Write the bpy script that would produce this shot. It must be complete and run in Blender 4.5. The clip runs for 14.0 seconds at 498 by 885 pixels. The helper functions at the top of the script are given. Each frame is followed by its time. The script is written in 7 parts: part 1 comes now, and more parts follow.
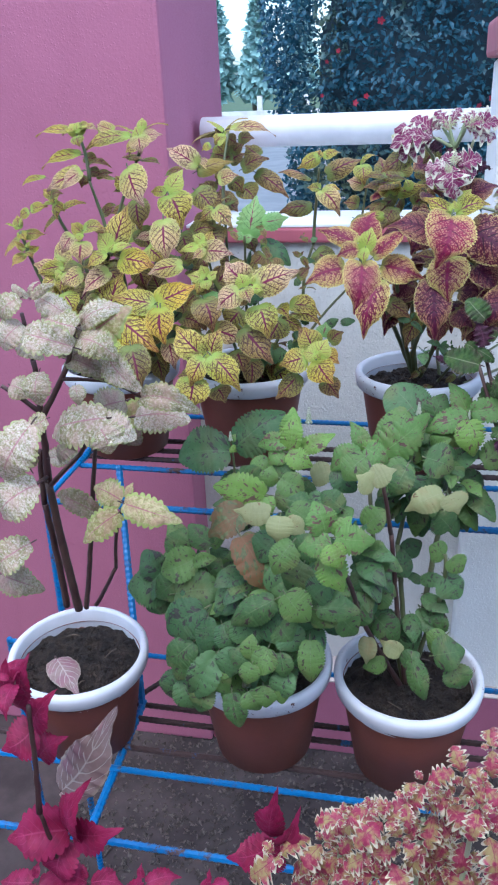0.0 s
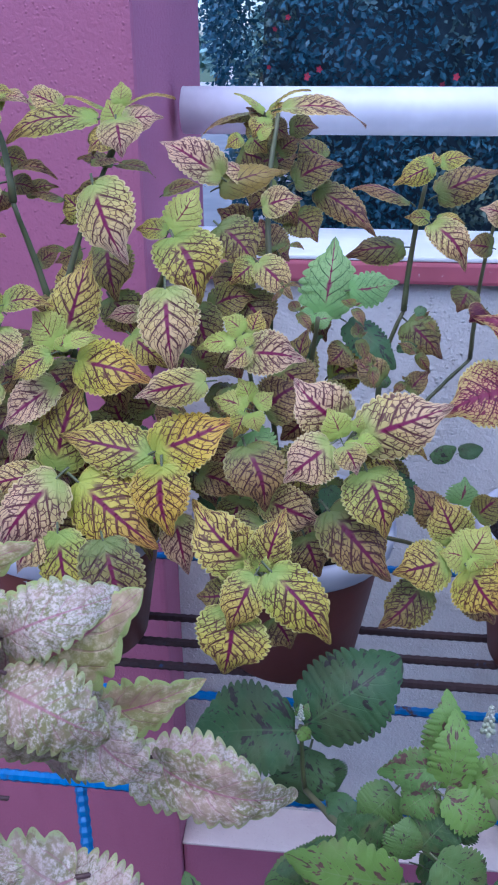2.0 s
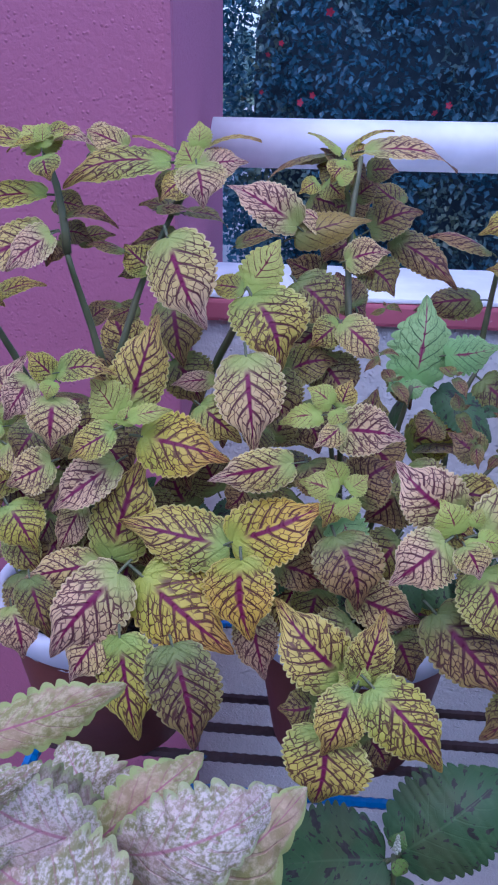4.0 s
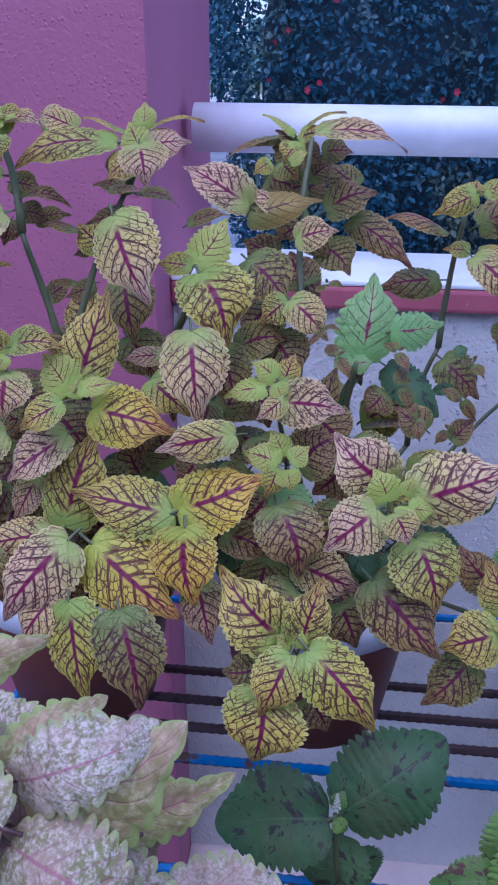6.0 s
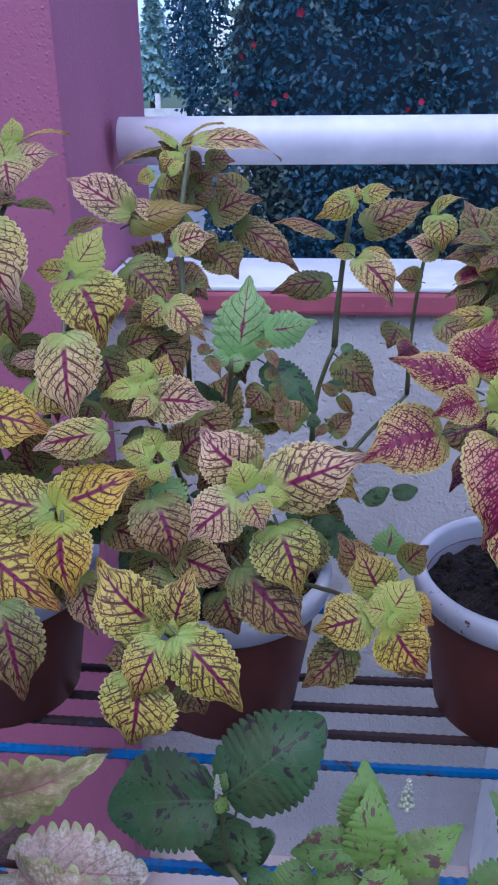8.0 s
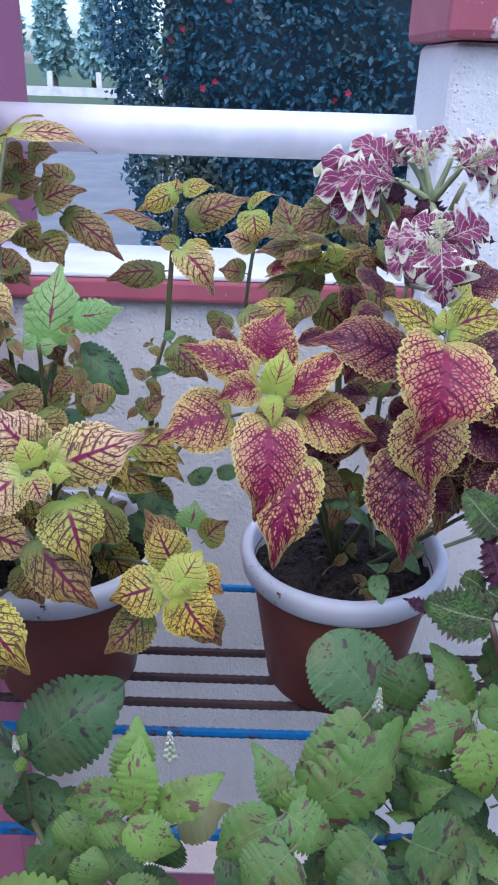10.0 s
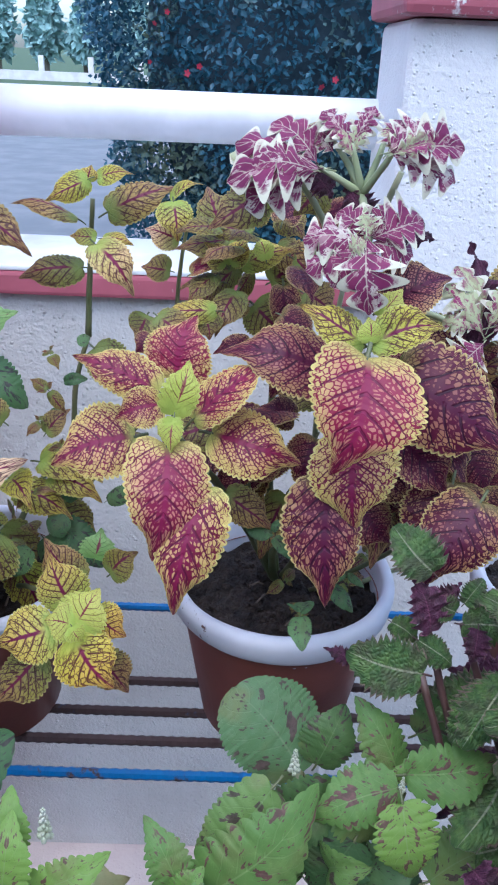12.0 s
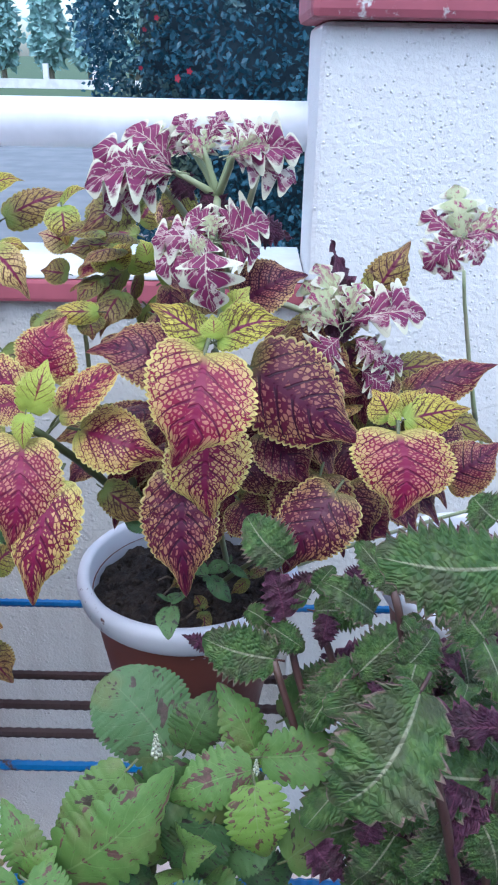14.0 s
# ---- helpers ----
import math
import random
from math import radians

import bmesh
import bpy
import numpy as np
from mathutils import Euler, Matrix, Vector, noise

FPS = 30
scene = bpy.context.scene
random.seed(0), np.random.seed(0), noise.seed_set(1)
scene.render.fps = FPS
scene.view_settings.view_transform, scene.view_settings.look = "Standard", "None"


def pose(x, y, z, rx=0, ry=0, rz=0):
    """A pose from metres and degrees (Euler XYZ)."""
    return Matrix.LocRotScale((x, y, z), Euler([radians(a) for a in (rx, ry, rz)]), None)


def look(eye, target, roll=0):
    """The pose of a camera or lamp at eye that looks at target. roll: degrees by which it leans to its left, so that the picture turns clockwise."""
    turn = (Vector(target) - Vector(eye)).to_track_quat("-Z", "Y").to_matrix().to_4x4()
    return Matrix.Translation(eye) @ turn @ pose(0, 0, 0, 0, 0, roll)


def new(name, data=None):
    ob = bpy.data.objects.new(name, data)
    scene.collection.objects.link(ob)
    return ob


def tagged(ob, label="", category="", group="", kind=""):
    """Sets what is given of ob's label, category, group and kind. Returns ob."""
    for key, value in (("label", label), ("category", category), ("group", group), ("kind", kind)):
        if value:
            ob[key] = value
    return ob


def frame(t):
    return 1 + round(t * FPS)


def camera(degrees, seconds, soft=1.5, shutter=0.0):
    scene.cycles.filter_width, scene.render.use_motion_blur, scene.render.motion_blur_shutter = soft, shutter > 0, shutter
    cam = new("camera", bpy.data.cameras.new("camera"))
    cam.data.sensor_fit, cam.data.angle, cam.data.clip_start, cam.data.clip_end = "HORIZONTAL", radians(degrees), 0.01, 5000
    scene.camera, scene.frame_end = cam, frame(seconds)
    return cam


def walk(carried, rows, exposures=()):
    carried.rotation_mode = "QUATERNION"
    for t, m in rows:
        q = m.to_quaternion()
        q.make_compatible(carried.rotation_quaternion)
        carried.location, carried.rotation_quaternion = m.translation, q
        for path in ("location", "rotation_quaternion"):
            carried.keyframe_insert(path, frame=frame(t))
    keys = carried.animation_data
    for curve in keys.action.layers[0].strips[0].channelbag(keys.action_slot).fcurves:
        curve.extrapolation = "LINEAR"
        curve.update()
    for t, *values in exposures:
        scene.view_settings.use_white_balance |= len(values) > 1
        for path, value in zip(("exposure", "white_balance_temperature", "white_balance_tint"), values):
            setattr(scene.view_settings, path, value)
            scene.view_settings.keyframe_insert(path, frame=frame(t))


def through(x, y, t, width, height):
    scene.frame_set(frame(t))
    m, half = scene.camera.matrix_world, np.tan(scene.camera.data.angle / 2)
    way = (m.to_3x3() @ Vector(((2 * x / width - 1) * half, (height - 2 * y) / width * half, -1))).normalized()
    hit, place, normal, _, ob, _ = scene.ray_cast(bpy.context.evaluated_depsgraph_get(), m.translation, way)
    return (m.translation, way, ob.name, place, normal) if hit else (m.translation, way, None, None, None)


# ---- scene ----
cam = camera(35.5, 14.0, 2.1)
PATH = [
    (0, (0.2100, 0.0278, 1.5221), (-0.0532, 1.2739, 0.9407), -2.35),
    (0.3, (0.1562, 0.1029, 1.5324), (-0.0790, 1.3312, 0.9030), -2.24),
    (0.5, (0.1243, 0.1462, 1.5166), (-0.0956, 1.3838, 0.8999), -1.26),
    (0.8, (0.0953, 0.2376, 1.5106), (-0.1463, 1.4760, 0.9041), -2.09),
    (1, (0.0780, 0.3170, 1.5118), (-0.1608, 1.5487, 0.8905), -2.86),
    (1.2, (0.0529, 0.3810, 1.5075), (-0.1923, 1.6125, 0.8885), -1.41),
    (1.5, (0.0333, 0.4533, 1.5028), (-0.2328, 1.6635, 0.8511), -1.55),
    (1.8, (0.0221, 0.5173, 1.5030), (-0.1885, 1.7369, 0.8487), -1.25),
    (2, (-0.0065, 0.5533, 1.5044), (-0.1318, 1.8017, 0.8833), -0.08),
    (2.3, (-0.0596, 0.5877, 1.5078), (-0.1541, 1.8614, 0.9343), 0.58),
    (2.5, (-0.0774, 0.6038, 1.5093), (-0.1753, 1.8605, 0.9000), 0.82),
    (3, (-0.0839, 0.6240, 1.5088), (-0.1602, 1.8866, 0.9087), 0.61),
    (3.2, (-0.0833, 0.6264, 1.5117), (-0.1547, 1.8938, 0.9213), 1.01),
    (5.3, (-0.0672, 0.6229, 1.5117), (-0.1940, 1.8866, 0.9227), 0.32),
    (5.5, (-0.0612, 0.6187, 1.5100), (-0.1901, 1.8825, 0.9216), 0.32),
    (6, (-0.0375, 0.6110, 1.5087), (-0.1508, 1.8681, 0.9030), 0.62),
    (6.5, (-0.0136, 0.6062, 1.5063), (-0.1271, 1.8595, 0.8928), 0.62),
    (7, (0.0060, 0.5991, 1.5098), (-0.1032, 1.8598, 0.9111), 0.82),
    (7.2, (0.0136, 0.5985, 1.5057), (-0.1011, 1.8652, 0.9207), 0.22),
    (9.3, (0.0916, 0.5722, 1.5211), (0.0356, 1.8397, 0.9291), 0.31),
    (9.5, (0.1047, 0.5687, 1.5228), (0.0669, 1.8369, 0.9312), 1.21),
    (10, (0.1398, 0.5646, 1.5198), (0.1489, 1.8259, 0.9127), 1.90),
    (10.5, (0.1559, 0.6008, 1.5176), (0.2553, 1.8539, 0.9013), 4.08),
    (11, (0.1505, 0.6199, 1.5112), (0.2934, 1.8698, 0.8968), 4.07),
    (11.5, (0.1642, 0.6199, 1.5070), (0.2496, 1.8675, 0.8774), 3.08),
    (12, (0.1933, 0.6329, 1.5130), (0.2165, 1.8859, 0.8887), 2.50),
    (12.5, (0.2047, 0.6448, 1.5136), (0.2257, 1.9003, 0.8944), 3.10),
    (13, (0.2237, 0.6460, 1.5177), (0.2461, 1.9025, 0.9006), 2.50),
    (13.5, (0.2475, 0.6341, 1.5171), (0.2636, 1.8880, 0.8945), 2.10),
    (14, (0.2856, 0.6175, 1.5177), (0.2877, 1.8724, 0.8970), 1.10),
]
EXPOSURES = [
    (0.0, 1.60, 5300, 4), (0.5, 1.51, 5400, 7), (1.5, 1.36, 5350, 13), (2.0, 1.12, 4800, 19), (3.0, 0.93, 4720, 30), (6.5, 0.82, 4620, 28), (7.2, 0.83, 4700, 26),
    (9.5, 1.12, 5250, 16), (10.5, 1.47, 5340, 13), (11.5, 1.51, 5360, 11), (12.5, 1.50, 5300, 7), (14.0, 1.55, 5380, 5),
]
walk(cam, [(t, look(eye, target, roll)) for t, eye, target, roll in PATH], EXPOSURES)

# ---- light ----
world = bpy.data.worlds.new("sky")
scene.world = world
world.use_nodes = True
wn = world.node_tree
sky = wn.nodes.new("ShaderNodeTexSky")
sky.sky_type, sky.sun_disc = "NISHITA", False
sky.sun_elevation, sky.sun_rotation = radians(65), radians(188)
sky.air_density, sky.dust_density, sky.ozone_density = 1.0, 2.5, 1.0
wn.links.new(sky.outputs[0], wn.nodes["Background"].inputs[0])
wn.nodes["Background"].inputs[1].default_value = 0.15
sun = new("sun", bpy.data.lights.new("sun", "SUN"))
sun.data.energy, sun.data.angle, sun.data.color = 0.62, radians(120), (1.0, 0.97, 0.92)
sun.matrix_world = look((-0.3, -2.6, 9), (0, 1.5, 0))

# ---- material helpers ----


def mat(name):
    m = bpy.data.materials.new(name)
    m.use_nodes = True
    nt = m.node_tree
    return m, nt, nt.nodes["Principled BSDF"]


def link(nt, a, b):
    nt.links.new(a, b)


def arith(nt, op, a, b=None, c=None):
    n = nt.nodes.new("ShaderNodeMath")
    n.operation = op
    for k, v in enumerate((a, b, c)):
        if v is None:
            continue
        if isinstance(v, (int, float)):
            n.inputs[k].default_value = v
        else:
            nt.links.new(v, n.inputs[k])
    return n.outputs[0]


def mixcol(nt, f, a, b, blend="MIX"):
    n = nt.nodes.new("ShaderNodeMix")
    n.data_type, n.blend_type = "RGBA", blend
    for k, v in ((0, f), (6, a), (7, b)):
        if isinstance(v, (int, float)):
            n.inputs[k].default_value = v
        elif isinstance(v, tuple):
            n.inputs[k].default_value = (*v, 1.0)
        else:
            nt.links.new(v, n.inputs[k])
    return n.outputs[2]


def smooth(nt, v, lo, hi, a=0.0, b=1.0):
    n = nt.nodes.new("ShaderNodeMapRange")
    n.interpolation_type = "SMOOTHSTEP"
    nt.links.new(v, n.inputs[0])
    for k, x in enumerate((lo, hi, a, b)):
        n.inputs[k + 1].default_value = x
    return n.outputs[0]


def coords(nt, scale=(1, 1, 1), uv=False):
    c = nt.nodes.new("ShaderNodeTexCoord")
    p = nt.nodes.new("ShaderNodeMapping")
    p.inputs["Scale"].default_value = scale
    nt.links.new(c.outputs["UV" if uv else "Object"], p.inputs[0])
    return p.outputs[0]


def noise_tex(nt, where, scale, detail=4.0, rough=0.55):
    n = nt.nodes.new("ShaderNodeTexNoise")
    n.inputs["Scale"].default_value, n.inputs["Detail"].default_value, n.inputs["Roughness"].default_value = scale, detail, rough
    nt.links.new(where, n.inputs["Vector"])
    return n.outputs[0]


def bump(nt, bsdf, height, strength=0.4, distance=0.004, after=None):
    b = nt.nodes.new("ShaderNodeBump")
    b.inputs["Strength"].default_value, b.inputs["Distance"].default_value = strength, distance
    nt.links.new(height, b.inputs["Height"])
    if after:
        nt.links.new(after, b.inputs["Normal"])
    nt.links.new(b.outputs[0], bsdf.inputs["Normal"])
    return b.outputs[0]


def plaster(name, colour, stain, rough=0.75, lumps=0.5, dirt=0.35):
    """Painted rough-cast plaster: fine grit, thrown lumps and wide stains."""
    m, nt, b = mat(name)
    where = coords(nt)
    wide = noise_tex(nt, where, 3.0, 6.0, 0.6)
    fine = noise_tex(nt, where, 260.0, 3.0)
    cells = nt.nodes.new("ShaderNodeTexVoronoi")
    cells.inputs["Scale"].default_value = 165.0
    link(nt, where, cells.inputs["Vector"])
    pick = nt.nodes.new("ShaderNodeSeparateColor")
    link(nt, cells.outputs["Color"], pick.inputs[0])
    reach = arith(nt, "MULTIPLY", pick.outputs[1], 0.28)
    spots = smooth(nt, arith(nt, "SUBTRACT", cells.outputs["Distance"], reach), 0.16, -0.04)
    spots = arith(nt, "MULTIPLY", spots, smooth(nt, pick.outputs[0], 0.25, 0.7))
    lump = noise_tex(nt, where, 130.0, 3.0, 0.6)
    spots = arith(nt, "ADD", spots, arith(nt, "MULTIPLY", lump, 1.1))
    streak = noise_tex(nt, coords(nt, (7, 7, 1.1)), 2.2, 5.0, 0.65)
    f = arith(nt, "MULTIPLY", smooth(nt, wide, 0.42, 0.75), dirt)
    f2 = arith(nt, "MULTIPLY", smooth(nt, streak, 0.5, 0.8), dirt * 0.8)
    col = mixcol(nt, f, colour, stain)
    col = mixcol(nt, f2, col, stain)
    link(nt, col, b.inputs["Base Color"])
    h = arith(nt, "ADD", arith(nt, "MULTIPLY", fine, 0.25), arith(nt, "MULTIPLY", spots, 1.0))
    bump(nt, b, h, lumps, 0.003)
    b.inputs["Roughness"].default_value = rough
    return m


def simple(name, colour, second, scale=30.0, rough=0.6, bumps=0.2, metallic=0.0, dist=0.002):
    m, nt, b = mat(name)
    where = coords(nt)
    n1 = noise_tex(nt, where, scale, 5.0, 0.6)
    n2 = noise_tex(nt, where, scale * 6, 3.0)
    link(nt, mixcol(nt, smooth(nt, n1, 0.35, 0.7), colour, second), b.inputs["Base Color"])
    bump(nt, b, n2, bumps, dist)
    b.inputs["Roughness"].default_value, b.inputs["Metallic"].default_value = rough, metallic
    return m


def worn(name, paint, under, scale, lo, hi, rough=0.5, ribs=0.0):
    """Paint that has flaked off in patches."""
    m, nt, b = mat(name)
    where = coords(nt)
    n1 = noise_tex(nt, where, scale, 6.0, 0.7)
    n2 = noise_tex(nt, where, 9.0, 4.0, 0.6)
    gone = smooth(nt, arith(nt, "ADD", arith(nt, "MULTIPLY", n1, 0.6), arith(nt, "MULTIPLY", n2, 0.4)), lo, hi)
    shade = mixcol(nt, smooth(nt, n2, 0.35, 0.65), paint, tuple(c * 0.82 for c in paint))
    link(nt, mixcol(nt, gone, shade, under), b.inputs["Base Color"])
    bump(nt, b, arith(nt, "SUBTRACT", 1.0, gone), 0.35, 0.0015)
    link(nt, smooth(nt, gone, 0.0, 1.0, rough, 0.85), b.inputs["Roughness"])
    return m


PINK = plaster("pink_plaster", (0.40, 0.13, 0.20), (0.31, 0.095, 0.15), 0.7, 0.4, 0.4)
# White plaster darkened: shade behind the plants and beige dirt share its colour.
WHITE_DIM = plaster("shaded_dirty_white_plaster", (0.63, 0.61, 0.57), (0.42, 0.39, 0.35), 0.8, 0.85, 0.5)
WHITE = plaster("white_plaster", (0.74, 0.73, 0.70), (0.56, 0.55, 0.52), 0.8, 0.65, 0.35)
CREAM = plaster("cream_plaster", (0.62, 0.52, 0.46), (0.42, 0.30, 0.28), 0.8, 0.4, 0.5)
COPING = worn("pink_coping_paint", (0.40, 0.10, 0.13), (0.62, 0.58, 0.56), 60.0, 0.60, 0.66, 0.6)
WHITE_TOP = worn("white_slab_paint", (0.78, 0.78, 0.77), (0.50, 0.47, 0.44), 50.0, 0.62, 0.70, 0.6)
RAIL = worn("white_rail_paint", (0.76, 0.77, 0.80), (0.40, 0.38, 0.40), 45.0, 0.66, 0.70, 0.35)
BLUE = worn("blue_bar_paint", (0.014, 0.16, 0.42), (0.09, 0.045, 0.03), 55.0, 0.55, 0.62, 0.4)
RUST = worn("rusty_bar", (0.06, 0.032, 0.03), (0.03, 0.11, 0.26), 30.0, 0.58, 0.64, 0.65)
CLAY = simple("brown_pot_plastic", (0.20, 0.056, 0.036), (0.15, 0.045, 0.030), 12.0, 0.5, 0.12)
LIP = worn("white_rim_paint", (0.66, 0.66, 0.70), (0.10, 0.04, 0.03), 130.0, 0.60, 0.63, 0.6)
TWIG = simple("dry_twig", (0.14, 0.10, 0.07), (0.08, 0.055, 0.04), 60.0, 0.8, 0.4)
SOIL = simple("dark_potting_soil", (0.020, 0.013, 0.010), (0.065, 0.042, 0.030), 55.0, 0.95, 1.0, 0.0, 0.012)
FLOOR = simple("damp_dark_floor", (0.032, 0.024, 0.023), (0.075, 0.058, 0.054), 9.0, 0.55, 0.6)
ROAD = simple("grey_road", (0.14, 0.145, 0.15), (0.19, 0.19, 0.19), 2.0, 0.75, 0.3)
GRASS = simple("far_lawn", (0.05, 0.09, 0.03), (0.08, 0.11, 0.05), 3.0, 0.9, 0.5)
STEM_G = simple("green_stem", (0.085, 0.105, 0.036), (0.14, 0.135, 0.06), 25.0, 0.5, 0.2)
STEM_R = simple("purple_stem", (0.055, 0.022, 0.022), (0.09, 0.05, 0.035), 25.0, 0.5, 0.2)
STEM_P = simple("pale_stem", (0.28, 0.33, 0.17), (0.35, 0.33, 0.22), 25.0, 0.5, 0.2)

# ---- mesh helpers ----


def thing(name, place, label="", category="", group="", kind=""):
    ob = new(name)
    ob.empty_display_size = 0.05
    ob.location = place
    ob.matrix_world = Matrix.Translation(place)
    return tagged(ob, label, category, group, kind)


def hang(ob, parent):
    ob.parent = parent
    base = parent
    m = Matrix.Identity(4)
    chain = []
    while base is not None:
        chain.append(base)
        base = base.parent
    for p in reversed(chain):
        m = m @ p.matrix_parent_inverse @ p.matrix_basis
    ob.matrix_parent_inverse = m.inverted()
    return ob


def finish(bm, name, material, smooth_faces=False):
    me = bpy.data.meshes.new(name)
    bm.normal_update()
    bm.to_mesh(me)
    bm.free()
    for m in material if isinstance(material, (list, tuple)) else (material,):
        me.materials.append(m)
    if smooth_faces:
        me.polygons.foreach_set("use_smooth", [True] * len(me.polygons))
    return me


def part(name, bm, material, parent, label="", smooth_faces=False):
    ob = new(name, bm if isinstance(bm, bpy.types.Mesh) else finish(bm, name, material, smooth_faces))
    if parent is not None:
        hang(ob, parent)
    return tagged(ob, label)


def box(lo, hi, bevel=0.0, segs=2):
    bm = bmesh.new()
    bmesh.ops.create_cube(bm, size=1.0)
    for v in bm.verts:
        v.co = Vector([lo[k] + (v.co[k] + 0.5) * (hi[k] - lo[k]) for k in range(3)])
    if bevel:
        bmesh.ops.bevel(bm, geom=bm.edges[:], offset=bevel, segments=segs, affect="EDGES", profile=0.6)
    return bm


def roughen(bm, amount, scale, cuts=0):
    """Uneven faces and edges, as hand-laid plaster has."""
    if cuts:
        bmesh.ops.subdivide_edges(bm, edges=bm.edges[:], cuts=cuts, use_grid_fill=True)
    for v in bm.verts:
        v.co += amount * noise.noise_vector(v.co * scale)
    return bm


def tube(points, radius, sides=8, bm=None, taper=1.0, wobble=0.0):
    bm = bm or bmesh.new()
    pts = [Vector(p) for p in points]
    rings = []
    axis = (pts[-1] - pts[0]).normalized()
    hint = Vector((0, 0, 1)) if abs(axis.z) < 0.7 else Vector((1, 0, 0)) if abs(axis.x) < 0.6 else Vector((0, 1, 0))
    for k, p in enumerate(pts):
        d = (pts[min(k + 1, len(pts) - 1)] - pts[max(k - 1, 0)]).normalized()
        side = d.cross(hint).normalized()
        up = side.cross(d)
        r = radius * (1 + (taper - 1) * k / max(1, len(pts) - 1)) * (1 + wobble * math.sin(k * 2.4))
        rings.append([bm.verts.new(p + r * (math.cos(a) * side + math.sin(a) * up)) for a in [2 * math.pi * j / sides for j in range(sides)]])
    for a, b in zip(rings, rings[1:]):
        for j in range(sides):
            bm.faces.new((a[j], a[(j + 1) % sides], b[(j + 1) % sides], b[j]))
    for ring, flip in ((rings[0], True), (rings[-1], False)):
        bm.faces.new(ring if flip else ring[::-1])
    bmesh.ops.recalc_face_normals(bm, faces=bm.faces[:])
    return bm


def rebar(a, b, radius=0.0043):
    """A ribbed steel bar from a to b, slightly bent."""
    a, b = Vector(a), Vector(b)
    n = max(8, int((b - a).length / 0.0045))
    d = (b - a).normalized()
    side = d.cross(Vector((0, 0, 1)) if abs(d.z) < 0.9 else Vector((1, 0, 0))).normalized()
    bow = 0.003 * (b - a).length
    bm = bmesh.new()
    rings = []
    for k in range(n + 1):
        f = k / n
        p = a + (b - a) * f + side * bow * math.sin(math.pi * f)
        r = radius * (1.12 if k % 2 else 0.94)
        u = side.cross(d)
        rings.append([bm.verts.new(p + r * (math.cos(c) * side + math.sin(c) * u)) for c in [2 * math.pi * j / 7 for j in range(7)]])
    for p, q in zip(rings, rings[1:]):
        for j in range(7):
            bm.faces.new((p[j], p[(j + 1) % 7], q[(j + 1) % 7], q[j]))
    bm.faces.new(rings[0])
    bm.faces.new(rings[-1][::-1])
    bmesh.ops.recalc_face_normals(bm, faces=bm.faces[:])
    return bm


def lathe(profile, sides=48):
    bm = bmesh.new()
    rings = [[bm.verts.new((r * math.cos(2 * math.pi * j / sides), r * math.sin(2 * math.pi * j / sides), z)) for j in range(sides)] for r, z in profile]
    for a, b in zip(rings, rings[1:]):
        for j in range(sides):
            bm.faces.new((a[j], a[(j + 1) % sides], b[(j + 1) % sides], b[j]))
    return bm, rings


# ---- the setting ----
ground = part("ground", box((-300, 1.75, -0.4), (300, 500, -0.005)), GRASS, None)
tagged(ground, "grass ground beyond the parapet", "ground", "", "structure")
road = part("road", box((-60, 4.2, -0.2), (60, 34, 0.0)), ROAD, None)
tagged(road, "pale grey asphalt road beyond the wall", "road", "", "structure")
floor = part("floor", box((-60, -60, -0.4), (60, 1.74, 0.0)), FLOOR, None)
tagged(floor, "dark damp concrete floor with crumbs", "floor", "", "structure")

# Added out of view: blocks low light so the lower parts darken.
wall_unseen = part("wall_unseen", box((-3, -1.5, 0.0), (4, -1.3, 2.7)), CREAM, None)
tagged(wall_unseen, "unseen cream wall added opposite the rack to cut low light", "wall", "", "structure")
wall_pink = part("wall_pink", box((-3, 1.47, 0.0), (-0.2226, 1.93, 3.0), 0.008), PINK, None)
tagged(wall_pink, "pink rough plastered wall", "wall", "", "structure")
wall_low = part("wall_low", box((-0.222, 1.5645, 0.232), (0.352, 1.729, 1.243)), WHITE_DIM, None)
tagged(wall_low, "low white plastered parapet wall", "wall", "", "structure")
baseboard = part("baseboard", roughen(box((-0.222, 1.481, 0.0), (2.0, 1.729, 0.2255), 0.006), 0.002, 9.0, 3), PINK, None)
tagged(baseboard, "dull pink plinth that juts out under the parapet", "baseboard", "", "structure")
wall_ledge = part("wall_ledge", roughen(box((-0.222, 1.477, 0.226), (2.0, 1.728, 0.2315), 0.002), 0.0012, 14.0, 3), CREAM, None)
tagged(wall_ledge, "cream painted ledge on top of the plinth", "ledge", "", "structure")
trim = part("trim", roughen(box((-0.2215, 1.549, 1.244), (0.351, 1.729, 1.272), 0.005), 0.0012, 20.0), COPING, None)
tagged(trim, "dark pink painted coping edge", "trim", "", "structure")
slab = part("trim", roughen(box((-0.221, 1.551, 1.2725), (0.351, 1.728, 1.2785), 0.002), 0.0008, 20.0), WHITE_TOP, None)
tagged(slab, "white painted top of the parapet", "trim", "", "structure")
wall_pillar = part("wall_pillar", box((0.3525, 1.506, 0.232), (2.0, 1.701, 1.553), 0.012, 3), WHITE, None)
tagged(wall_pillar, "thick white rough plastered pillar", "wall", "", "structure")
cap = part("trim", roughen(box((0.3395, 1.484, 1.5535), (2.0, 1.722, 1.617), 0.009), 0.002, 13.0), COPING, None)
tagged(cap, "dark pink painted cap of the pillar", "trim", "", "structure")

